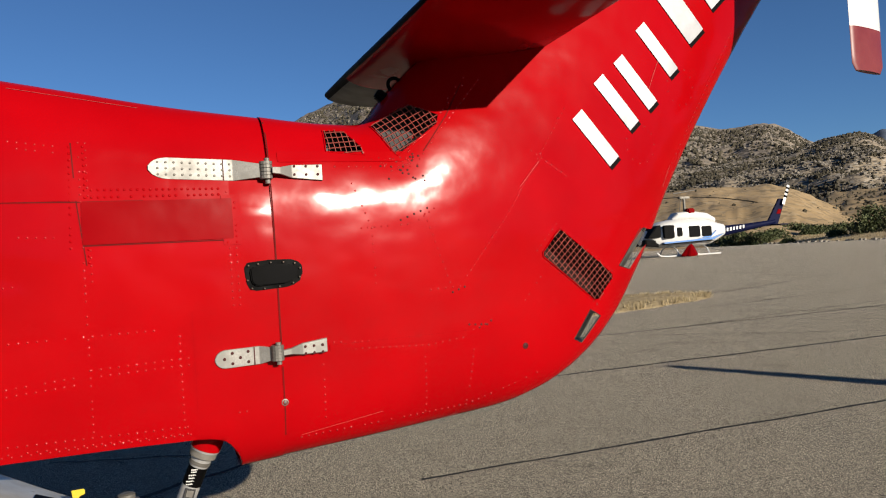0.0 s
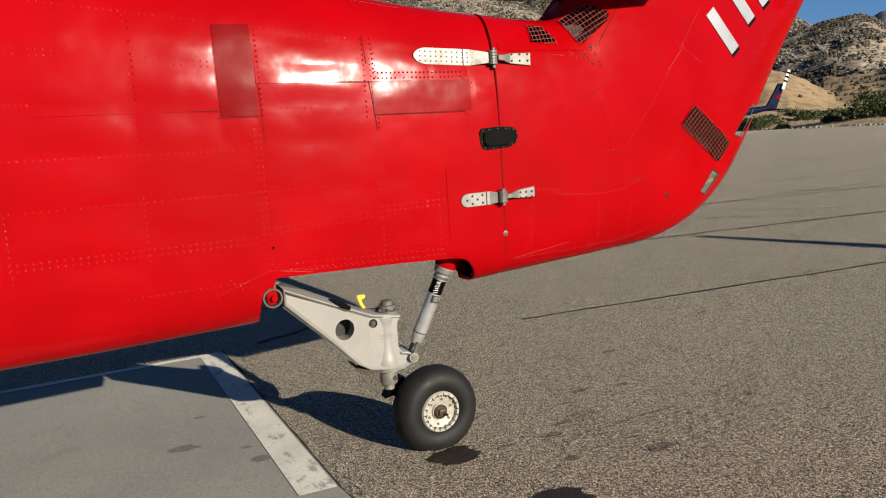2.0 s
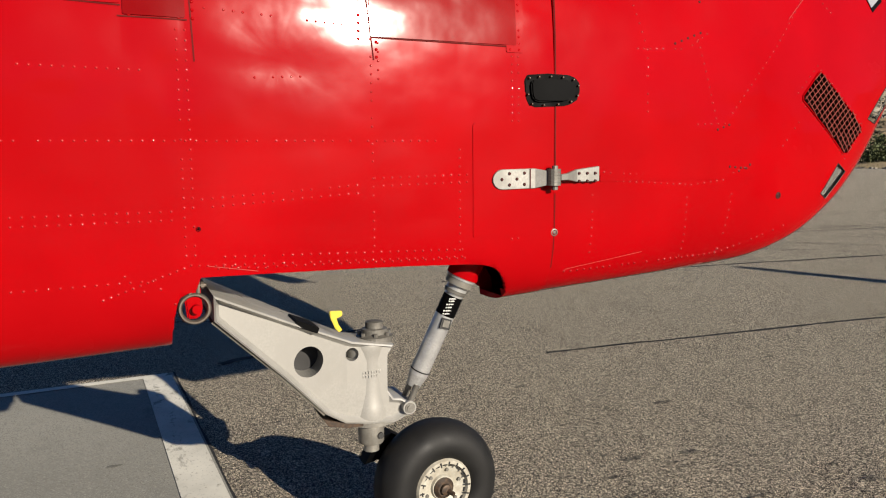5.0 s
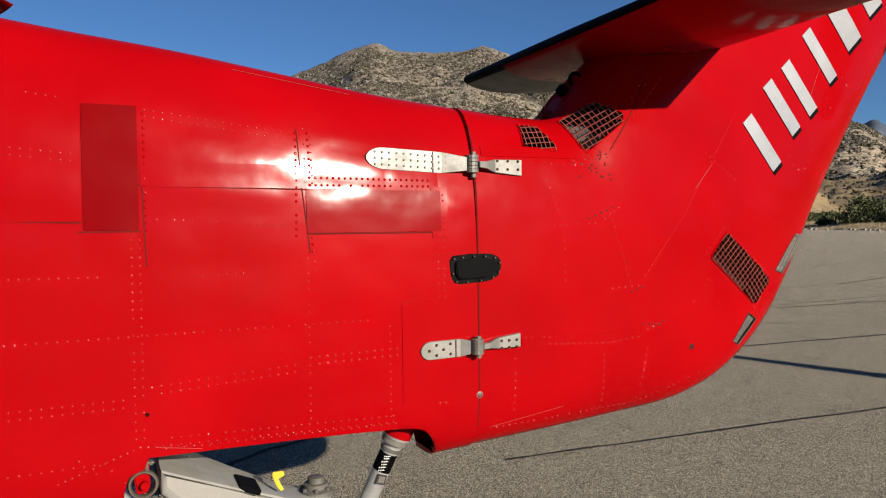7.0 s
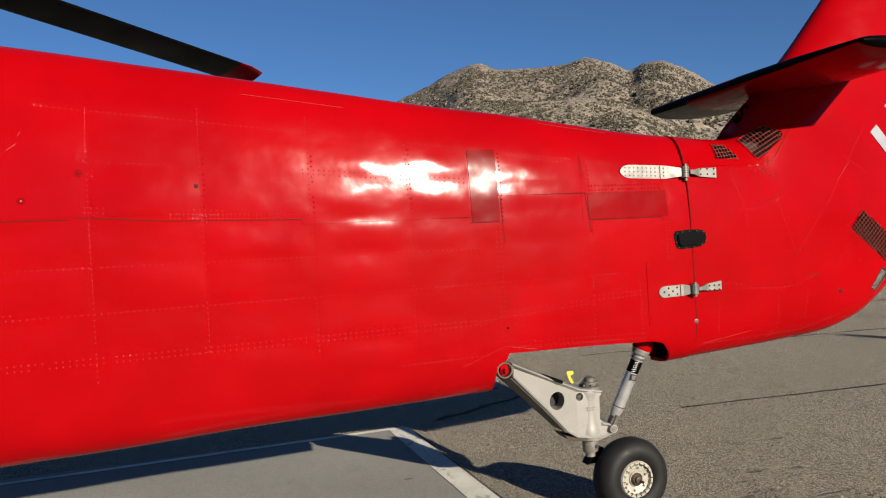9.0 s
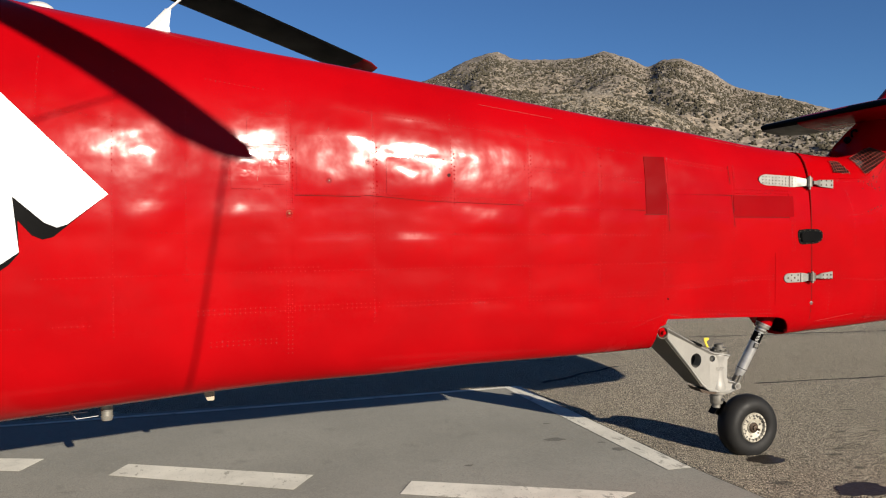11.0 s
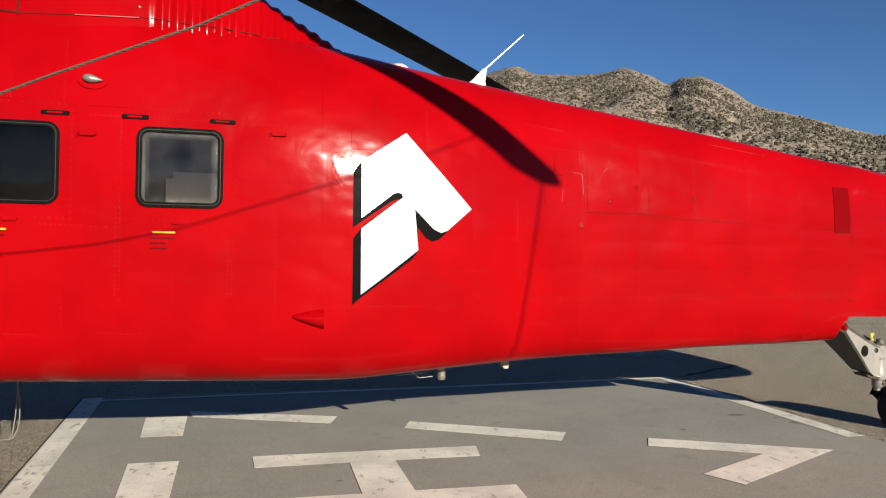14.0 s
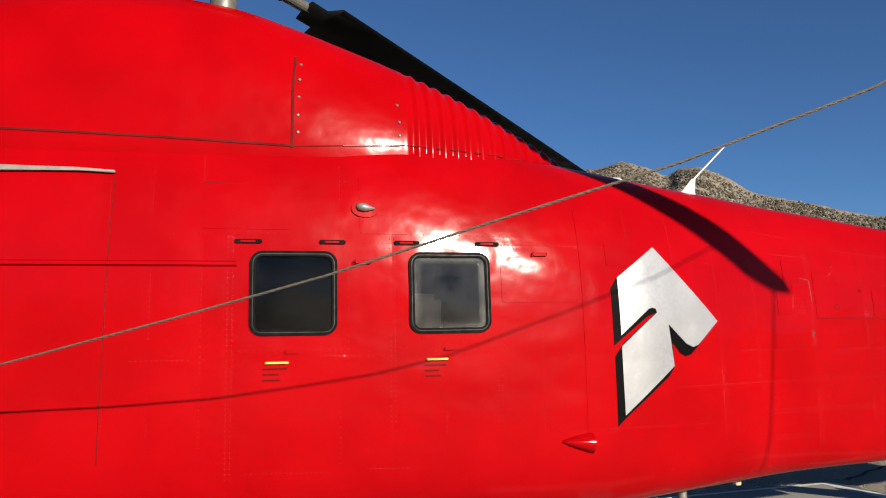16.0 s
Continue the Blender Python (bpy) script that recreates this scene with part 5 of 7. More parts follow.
def hinge(x0, x1, zc, h, pin, long_):
    """A strap hinge over the fold line: riveted strap, forked knuckle, pin and a twisted aft strap."""
    y = skin(pin, zc)[0].y
    hg = part("fold_hinge", *_strap(x0, pin, zc, h, y, long_), heli, "bright worn metal strap hinge")
    bm = bmesh.new()
    for k in range(-2, 3):
        rod(bm, (pin - 0.005, y - 0.03, zc + k * h * 0.17 - 0.004), (pin - 0.005, y - 0.03, zc + k * h * 0.17 + 0.004 + h * 0.05), 0.026, None, 14)
    rod(bm, (pin, y - 0.03, zc - h * 0.62), (pin, y - 0.03, zc + h * 0.6), 0.011, None, 12)
    part("hinge_pin", bm, DULL, hg, "dark metal hinge pin")
    bm = bmesh.new()
    hh = h * 0.44
    loops = []
    for x, half, off, th in ((pin + 0.015, hh * 0.34, 0.036, 0.014), (pin + 0.05, hh * 0.38, 0.03, 0.012), (pin + 0.10, hh * 0.72, 0.012, 0.008), (x1, hh * 0.9, 0.010, 0.008)):
        s = skin(x, zc, 0)[0].y
        zz = zc + (x - pin) * (-0.04 if long_ else 0.06)
        loops.append([(x, s - off - th, zz - half), (x, s - off - th, zz + half), (x, s - off + th, zz + half), (x, s - off + th, zz - half)])
    loft(bm, loops)
    bmesh.ops.bevel(bm, geom=bm.edges[:], offset=0.002, segments=1, affect="EDGES")
    aft = part("hinge_strap", bm, STEEL, hg)
    rivs = [(pin + 0.11 + (x1 - pin - 0.13) * i / 2, zc + s * hh * 0.45, zc) for i in range(3) for s in (-1, 1)]
    heads(rivs, 0.0075, 0.012, 0.024, RIVET_DARK, aft)
    n = 11 if long_ else 4
    rivs = []
    for i in range(n):
        for j in (-1, 0, 1):
            x = x0 + 0.035 + (pin - 0.12 - x0) * i / n
            mid_z = zc + (x - pin) * (-0.045 if long_ else 0.02)
            z = mid_z + j * h * 0.28
            if (i + j) % 2 == 0 or long_:
                rivs.append((x, z, mid_z))
    heads(rivs, 0.0055 if long_ else 0.007, 0.008, 0.0145, DULL if long_ else RIVET_DARK, hg)
    # joint across the strap
    xj = x0 + (pin - x0) * 0.62
    bm = bmesh.new()
    zj = zc + (xj - pin) * (-0.045 if long_ else 0.02)
    box(bm, (0.004, 0.006, h * 0.96), pose(xj, skin(xj, zj)[0].y - 0.0095, zj))
    part("strap_joint", bm, RIVET_DARK, hg)
    return hg


def _strap(x0, pin, zc, h, y, long_):
    bm = bmesh.new()
    loops = []
    for u in [0.0, 0.006, 0.016, 0.03, 0.05, 0.075, 0.1, 0.13, 0.165] + [0.165 + 0.835 * k / 14 for k in range(1, 15)]:
        x = x0 + (pin - x0) * u
        half = h / 2 * math.sqrt(max(0.05, 1 - max(0, 1 - u * 6) ** 2)) if u < 0.17 else h / 2 * (1 if u < 0.7 else 1 - 0.45 * (u - 0.7) / 0.3)
        off = 0.010 if u < 0.7 else 0.010 + 0.03 * (u - 0.7) / 0.3
        zz = zc + (x - pin) * (-0.045 if long_ else 0.02)
        s = skin(x, zz)[0].y
        loops.append([(x, s - off, zz - half), (x, s - off, zz + half), (x, s + 0.004, zz + half), (x, s + 0.004, zz - half)])
    loft(bm, loops)
    bmesh.ops.bevel(bm, geom=bm.edges[:], offset=0.0015, segments=1, affect="EDGES")
    return bm, STEEL


hinge(-0.077, 0.60, 2.152, 0.085, 0.372, True)
hinge(0.124, 0.567, 1.418, 0.072, 0.366, False)

# ---- cabin windows ----
def window(x0, x1, z0, z1, pane_mat, label):
    y = skin((x0 + x1) / 2, (z0 + z1) / 2)[0].y
    pocket(fuselage, round_rect(x0 + 0.03, x1 - 0.03, z0 + 0.03, z1 - 0.03, 0.05), -1.0, -0.5, CABIN)

    def ring(name, inset, r, wide, proud, mat, parent, text=""):
        bm = bmesh.new()
        loops = []
        for ins, o in ((inset, -0.02), (inset, proud), (inset + wide, proud), (inset + wide, -0.02)):
            loops.append([skin(px, pz, o)[0] if o > 0 else Vector((px, skin(px, pz)[0].y + 0.02, pz)) for px, pz in round_rect(x0 + ins, x1 - ins, z0 + ins, z1 - ins, max(r - ins, 0.02))])
        loft(bm, loops + loops[:1], False)
        return part(name, bm, mat, parent, text)

    w = ring("window", 0.0, 0.08, 0.018, 0.012, SEAL, heli, label)
    ring("metal_bead", 0.018, 0.08, 0.004, 0.014, BEAD, w, "thin metal bead")
    ring("inner_seal", 0.022, 0.08, 0.014, 0.016, SEAL, w)
    pane = wrap("pane", round_rect(x0 + 0.032, x1 - 0.032, z0 + 0.032, z1 - 0.032, 0.05), pane_mat, w, 0.006, 0.06, "glossy tinted pane")
    pane.visible_shadow = False
    return w


def pane_material(name, tint, low, high, scale, middle=None):
    """Tinted acrylic under a film of fine scuffs that is thicker in places."""
    m = glass_material(name, tint, 0.04)
    nt = m.node_tree
    b = nt.nodes["Principled BSDF"]
    film = nt.nodes.new("ShaderNodeBsdfPrincipled")
    film.inputs["Base Color"].default_value, film.inputs["Roughness"].default_value = (0.30, 0.295, 0.28, 1), 0.5
    film.inputs["Specular IOR Level"].default_value = 0.25
    n = nt.nodes.new("ShaderNodeTexNoise")
    n.inputs["Scale"].default_value, n.inputs["Detail"].default_value, n.inputs["Roughness"].default_value = scale, 4.0, 0.6
    nt.links.new(nt.nodes.new("ShaderNodeTexCoord").outputs["Object"], n.inputs["Vector"])
    r = nt.nodes.new("ShaderNodeMapRange")
    for k, v in zip((1, 2, 3, 4), (0.35, 0.7, low, high)):
        r.inputs[k].default_value = v
    nt.links.new(n.outputs["Fac"], r.inputs[0])
    film_share = r.outputs[0]
    if middle:
        # crazing thickens towards the window surround
        at = nt.nodes.new("ShaderNodeVectorMath")
        at.operation = "SUBTRACT"
        at.inputs[1].default_value = (middle[0], 0, middle[1])
        nt.links.new(n.inputs["Vector"].links[0].from_socket, at.inputs[0])
        away = nt.nodes.new("ShaderNodeVectorMath")
        away.operation = "ABSOLUTE"
        nt.links.new(at.outputs[0], away.inputs[0])
        axes = nt.nodes.new("ShaderNodeSeparateXYZ")
        nt.links.new(away.outputs[0], axes.inputs[0])
        most = nt.nodes.new("ShaderNodeMath")
        most.operation = "MAXIMUM"
        nt.links.new(axes.outputs[0], most.inputs[0])
        nt.links.new(axes.outputs[2], most.inputs[1])
        edge = nt.nodes.new("ShaderNodeMapRange")
        for k, v in zip((1, 2, 3, 4), (0.19, 0.25, 0.0, 5.0)):
            edge.inputs[k].default_value = v
        nt.links.new(most.outputs[0], edge.inputs[0])
        more = nt.nodes.new("ShaderNodeMath")
        more.operation = "MULTIPLY_ADD"
        nt.links.new(edge.outputs[0], more.inputs[0])
        nt.links.new(r.outputs[0], more.inputs[1])
        nt.links.new(r.outputs[0], more.inputs[2])
        film_share = more.outputs[0]
    mx = nt.nodes.new("ShaderNodeMixShader")
    nt.links.new(film_share, mx.inputs[0])
    nt.links.new(b.outputs[0], mx.inputs[1])
    nt.links.new(film.outputs[0], mx.inputs[2])
    nt.links.new(mx.outputs[0], nt.nodes["Material Output"].inputs[0])
    b.inputs["Specular IOR Level"].default_value, b.inputs["IOR"].default_value = 0.2, 1.27
    return m


PANE = pane_material("dark_tinted_pane", (0.08, 0.084, 0.088), 0.002, 0.016, 2.2)
CLOUDY = pane_material("scuffed_tinted_acrylic", (0.76, 0.76, 0.77), 0.004, 0.03, 4.5, (-6.72, 2.21))
CABIN = material("dark_cabin_lining", (0.02, 0.021, 0.022), 0.8, second=(0.035, 0.035, 0.035), scale=4)
pocket(fuselage, [(-9.2, 1.4), (-6.1, 1.4), (-6.1, 2.8), (-9.2, 2.8)], -0.62, 0.6, CABIN)
window(-8.02, -7.47, 1.94, 2.48, PANE, "square cabin window with rounded corners and dark glass")
window(-7.00, -6.44, 1.94, 2.48, CLOUDY, "square cabin window with a grey seat back behind its glass")
# the bay above the shock strut is open to the dark inside of the boom
bm = bmesh.new()
bm.from_mesh(fuselage.data)
bmesh.ops.delete(bm, geom=[f for f in bm.faces if all(-0.966 < v.co.x < 0.2215 and abs(v.co.z - CUT(v.co.x)) < 2e-4 for v in f.verts)], context="FACES")
bm.to_mesh(fuselage.data)
bm.free()

# seat back behind the aft window
bm = bmesh.new()
box(bm, (0.46, 0.12, 0.95), pose(-6.73, 0.45, 1.815), 0.055)
part("seat_back", bm, SEAT, heli, "pale grey cloth seat back", True)
bm = bmesh.new()
box(bm, (0.40, 0.03, 0.22), pose(-6.73, 0.38, 1.95), 0.012)
part("seat_pocket", bm, SEAT, heli, "sewn pocket on the seat back", True)

# latches above the windows, stencils and yellow tabs below
for x in (-8.03, -7.5, -7.01, -6.45):
    l = skin_box("latch", round_rect(x - 0.085, x + 0.085, 2.528, 2.555, 0.011), 0.012, SEAL, heli, "dark recessed window latch", 0.003)
    skin_box("latch_slider", round_rect(x - 0.05, x + 0.045, 2.536, 2.547, 0.005), 0.0145, RED, l, "", 0.002)
for x in (-7.85, -6.82):
    skin_box("yellow_tab", round_rect(x - 0.07, x + 0.075, 1.766, 1.779, 0.005), 0.018, YELLOW, heli, "yellow pull tab", 0.004)
    skin_box("red_catch", round_rect(x + 0.05, x + 0.14, 1.828, 1.846, 0.006), 0.016, RED, heli, "", 0.004)
    for k, l in enumerate((0.15, 0.10, 0.11)):
        wrap("stencil_line", round_rect(x - 0.085, x - 0.085 + l, 1.728 - 0.035 * k, 1.739 - 0.035 * k, 0.003), DECAL, fuselage, 0.0025, 0.05)


def knob(x, z, r, out, mat, label, name="fitting"):
    p, n = skin(x, z)
    bm = bmesh.new()
    m = Matrix.Translation(p) @ n.to_track_quat("Z", "Y").to_matrix().to_4x4()
    lathe(bm, [(r * 1.2, -0.004), (r * 1.2, 0.002), (r * 0.85, 0.003), (r * 0.8, -0.001 + out * 0.1), (r * 0.45, out * 0.12), (r * 0.35, out * 0.35), (r * 0.1, out * 0.4)], m, 18)
    return part(name, bm, mat, heli, label, True)


# position lamp on a base
lamp_base = wrap("lamp_base", [(-7.28 + 0.095 * math.cos(a), 2.77 + 0.06 * math.sin(a)) for a in (k * math.pi / 10 for k in range(20))], RED, heli, 0.012, 0.05, "red oval lamp base")
bm = bmesh.new()
y = skin(-7.28, 2.77)[0].y
loft(bm, [[(-7.345 + 0.125 * u, y - 0.012 - 0.012 * u - r * max(-0.3, math.sin(a)), 2.782 - 0.012 * u + 0.8 * r * math.cos(a)) for a in (2 * math.pi * k / 18 for k in range(18))] for u, r in ((0.0, 0.004), (0.04, 0.02), (0.14, 0.032), (0.3, 0.038), (0.48, 0.036), (0.68, 0.026), (0.86, 0.015), (0.97, 0.008), (1.0, 0.003))])
part("lamp_lens", bm, STEEL, lamp_base, "shiny lamp lens", True)
for x, z, r, o, m, lb in ((-7.36, 2.40, 0.018, 0.03, RED, "red step fitting"), (-6.13, 2.46, 0.02, 0.03, RED, "red step fitting"), (-5.80, 2.47, 0.012, 0.012, RIVET_DARK, "small dark drain"), (-3.606, 1.90, 0.017, 0.018, BRASS, "dark round fitting with worn paint"),
                           (-3.10, 2.24, 0.009, 0.02, BLACK, "dark round fitting"), (-3.355, 2.11, 0.012, 0.02, DULL, "small metal stud"), (-2.62, 2.2, 0.012, 0.01, RIVET_DARK, "small dark fitting"), (-0.875, 1.28, 0.006, 0.005, BLACK, "small black drain hole"), (1.502, 1.325, 0.012, 0.01, RIVET_DARK, "small dark nick"),
                           (0.385, 1.215, 0.012, 0.006, DULL, "chipped spot of bare metal"), (-2.55, 2.16, 0.01, 0.01, RIVET_DARK, "small metal stud")):
    knob(x, z, r, o, m, lb)
for x, z in ((-3.606, 1.90), (-3.10, 2.24), (-3.355, 2.11)):
    wrap("fitting_base", [(x + 0.019 * math.cos(k * math.pi / 10), z + 0.019 * math.sin(k * math.pi / 10)) for k in range(20)], RED_PATCH, heli, 0.004, 0.03, "dark red fitting base")
for x in (-7.36, -6.13):
    skin_box("step_handle", round_rect(x + 0.0, x + 0.11, 2.40 + (x + 7.36) * 0.05, 2.425 + (x + 7.36) * 0.05, 0.01), 0.022, RED, heli, "", 0.006)
# teardrop scoop low on the flank
bm = bmesh.new()
loops = []
for k in range(14):
    u = k / 13
    x = -5.97 + 0.23 * u
    r = 0.074 * u ** 0.65 + 0.001
    zz = 1.20 - 0.018 * u
    y = skin(x, zz)[0].y
    loops.append([(x, y + 0.03 - (0.065 * math.sqrt(u) + 0.03) * max(0, math.cos(a)), zz + r * math.sin(a)) for a in (-1.57 + 3.14 * j / 14 for j in range(15))])
loft(bm, loops)
scoop = part("scoop", bm, RED, heli, "small red teardrop scoop", True)
for k in range(3):
    bm = bmesh.new()
    sweep(bm, [Vector((-5.97 + 0.23 * u, skin(-5.97 + 0.23 * u, 1.2)[0].y + 0.03 - (0.065 * math.sqrt(u) + 0.03) * math.cos(0.35 + 0.3 * k) - 0.002, 1.2 - 0.018 * u + 0.074 * u ** 0.65 * math.sin(0.35 + 0.3 * k))) for u in (0.5, 0.65, 0.8, 0.9, 0.99)], 0.0035, 6)
    part("rib", bm, RED, scoop, "", True)

# seams on the cabin and cowl
seam([(-9.9, 3.245), (-8.6, 3.225), (-7.76, 3.205)], 0.014, cowl_tree, SEAM, "seam", cowl, 0.006)
seam([(-7.76, 3.19), (-7.755, 3.6), (-7.735, 3.86)], 0.016, cowl_tree, SEAM, "seam", cowl, 0.006)
seam([(-7.76, 3.2), (-7.0, 3.25), (-6.4, 3.24), (-5.72, 3.2)], 0.006, cowl_tree, SEAM, "seam", cowl, 0.004)
# highlight on the lower ledge of the aft cowl, painted as a paler line
seam([(-7.42, 3.222), (-7.02, 3.245)], 0.007, cowl_tree, SCRATCH, "pale_edge", cowl, 0.009)
rail = skin_box("slide_rail", [(-9.9, 2.952), (-9.05, 2.975), (-8.84, 2.968), (-8.84, 2.984), (-9.05, 2.995), (-9.9, 3.0)], 0.03, STEEL, heli, "bright metal door slide rail", 0.004)
seam([(-8.84, 2.95), (-8.86, 2.3), (-8.88, 1.2)], 0.005)
bm = bmesh.new()
loops = [[(x, skin(x, 2.40 + dz)[0].y - o, 2.40 + dz) for dz, o in ((-0.022, 0.002), (-0.012, 0.018), (0.006, 0.018), (0.016, 0.002), (0.0, -0.01))] for x in (-9.9, -9.4, -8.9, -8.4, -8.13, -8.1)]
loft(bm, loops)
part("rubbing_strip", bm, RED, heli, "red rubbing strip along the cabin side")
for x, z in ((-7.72, 3.3), (-7.72, 3.42), (-7.715, 3.55), (-7.71, 3.68), (-7.7, 3.8), (-7.02, 3.32), (-7.02, 3.42), (-7.03, 3.55)):
    p, n = skin(x, z, 0, cowl_tree)
    bm = bmesh.new()
    lathe(bm, [(0.011, -0.003), (0.011, 0.004), (0.006, 0.008)], Matrix.Translation(p) @ n.to_track_quat("Z", "Y").to_matrix().to_4x4(), 10)
    part("cowl_fastener", bm, DULL, cowl)

# antennas
bm = bmesh.new()
loft(bm, [[(-4.44 + dx * 0.11 + 0.0, dy * 0.035, 3.07) for dx, dy in ((-1, 0), (0, -1), (1, 0), (0, 1))], [(-4.40 + dx * 0.06, dy * 0.02, 3.13) for dx, dy in ((-1, 0), (0, -1), (1, 0), (0, 1))], [(-4.345 + dx * 0.018, dy * 0.012, 3.24) for dx, dy in ((-1, 0), (0, -1), (1, 0), (0, 1))]])
rod(bm, (-4.35, 0, 3.23), (-4.0, 0, 3.56), 0.009, 0.006, 10)
part("whip_antenna", bm, WHITE, heli, "white whip antenna raked aft")
bm = bmesh.new()
lathe(bm, [(0.085, 0.0), (0.08, 0.025), (0.05, 0.045), (0.01, 0.05)], Matrix.Translation((-5.1, -0.02, TOP(-5.1) - 0.006)), 24)
part("dome_antenna", bm, PALE, heli, "low cream dome antenna", True)
bm = bmesh.new()
prism(bm, [(-4.18, 0.79), (-4.08, 0.79), (-4.085, 0.665), (-4.13, 0.665)], -0.01, 0.04, 0.004)
part("blade_antenna", bm, CREAM, heli, "cream blade antenna under the belly")
bm = bmesh.new()
lathe(bm, [(0.035, 0.0), (0.04, -0.01), (0.034, -0.02), (0.034, -0.04), (0.038, -0.045), (0.034, -0.05), (0.034, -0.08), (0.038, -0.085), (0.03, -0.11)], Matrix.Translation((-4.72, -0.16, BOTTOM(-4.72) - 0.002)), 20)
part("belly_beacon", bm, CASTING, heli, "ribbed grey canister under the belly", True)
bm = bmesh.new()
rod(bm, (-4.97, -0.1, 0.72), (-4.94, -0.1, 0.66), 0.014, 0.008, 12)
for a, b in (((-5.08, -0.1, 0.645), (-4.84, -0.12, 0.665)), ((-4.94, -0.1, 0.66), (-4.90, -0.13, 0.625)), ((-4.90, -0.13, 0.625), (-4.78, -0.1, 0.63))):
    rod(bm, a, b, 0.0022, None, 6)
part("belly_antenna_wire", bm, PALE, heli, "white stub with thin antenna wires")
bracket = skin_box("tie_bracket", [(-8.205, 1.0), (-8.125, 1.0), (-8.125, 0.865), (-8.17, 0.82), (-8.21, 0.795), (-8.245, 0.80), (-8.20, 0.88)], 0.03, PRIMER, heli, "greenish-grey metal tie-down bracket", 0.004)
y = skin(-8.16, 0.9)[0].y
for x in (-8.185, -8.14):
    bm = bmesh.new()
    rod(bm, (x, y - 0.025, 0.872), (x, y - 0.042, 0.872), 0.01, None, 8)
    part("bolt", bm, DULL, bracket)
# cowl of the pylon hook under the stabiliser
bm = bmesh.new()
sweep(bm, [(1.03 + 0.032 * math.cos(a), -0.05, 2.58 + 0.032 * math.sin(a)) for a in (math.pi * 0.1 * k for k in range(-2, 14))], 0.009, 8)
box(bm, (0.07, 0.04, 0.05), pose(0.965, -0.05, 2.52, 0, 35, 0), 0.008)
part("pylon_latch", bm, BLACK, heli, "black latch with a ring")

# ---- rivets ----
def rivets(name, pts, mat, parent, r=0.0047, h=0.0028):
    vs, fs = [], []
    for p, n in pts:
        u = n.cross(Vector((0, 0, 1))).normalized()
        v = n.cross(u)
        b = len(vs)
        for rr, o in ((r, -0.001), (r * 0.75, h * 0.75)):
            for k in range(6):
                a = math.pi * k / 3
                vs.append(p + u * rr * math.cos(a) + v * rr * math.sin(a) + n * o)
        vs.append(p + n * h)
        for k in range(6):
            fs += [(b + k, b + (k + 1) % 6, b + 6 + (k + 1) % 6, b + 6 + k), (b + 6 + k, b + 6 + (k + 1) % 6, b + 12)]
    me = bpy.data.meshes.new(name)
    me.from_pydata(vs, [], fs)
    me.polygons.foreach_set("use_smooth", [True] * len(fs))
    me.materials.append(mat)
    ob = new(name, me)
    ob.parent = parent
    return tagged(ob, "rows of painted rivet heads", "", "", "stuff")


def row(pts, pitch, keep=0.93, tree=None):
    out = []
    for (x0, z0), (x1, z1) in zip(pts, pts[1:]):
        n = max(1, int(math.hypot(x1 - x0, z1 - z0) / pitch))
        for k in range(n):
            if random.random() < keep:
                out.append(skin(x0 + (x1 - x0) * k / n, z0 + (z1 - z0) * k / n, 0.0, tree))
    return out


def height(f):
    return lambda x: BOTTOM(x) + (TOP(x) - BOTTOM(x)) * f


def worn(pts_, keep=0.0):
    """Leaves out stretches that are filled with paint."""
    return [p for p in pts_ if noise.noise(Vector((p[0].x * 1.3, p[0].z * 2.1, 4.0))) > keep - 0.33]


pts = []
# frames: x, lowest and highest rivet, twin rows
for x, z0, z1, twin in ((-8.86, 1.1, 2.95, 0), (-8.61, 1.13, 3.03, 0), (-8.31, 1.11, 3.16, 0), (-8.14, 1.07, 2.86, 1), (-7.45, 1.07, 3.09, 0), (-7.11, 1.06, 2.6, 1), (-6.76, 1.23, 1.6, 0), (-6.39, 1.29, 1.75, 1), (-6.08, 1.13, 2.9, 0),
                        (-5.75, 1.18, 2.82, 1), (-5.58, 1.94, 2.4, 1), (-5.36, 2.5, 2.85, 0), (-4.98, 2.39, 2.8, 0), (-4.60, 1.19, 2.75, 0), (-4.21, 1.5, 2.6, 0)):
    for dx in ((0.0,) if not twin else (-0.014, 0.014)):
        pts += worn(row([(x + dx, z0), (x + dx, z1)], 0.032), 0.12)
for x, z0, z1, twin in ((-3.605, 1.02, 2.64, 1), (-3.065, 1.2, 2.6, 0), (-2.53, 1.3, 2.6, 0), (-1.97, 1.25, 2.55, 0), (-1.425, 1.28, 2.42, 0), (-0.90, 1.2, 1.9, 1), (-0.315, 1.2, 2.3, 0), (0.0, 1.17, 1.55, 0), (0.22, 1.2, 2.1, 1), (-0.29, 1.75, 2.3, 0)):
    for dx in ((0.0,) if not twin else (-0.013, 0.013)):
        pts += worn(row([(x + dx, z0), (x + dx, z1)], 0.028))
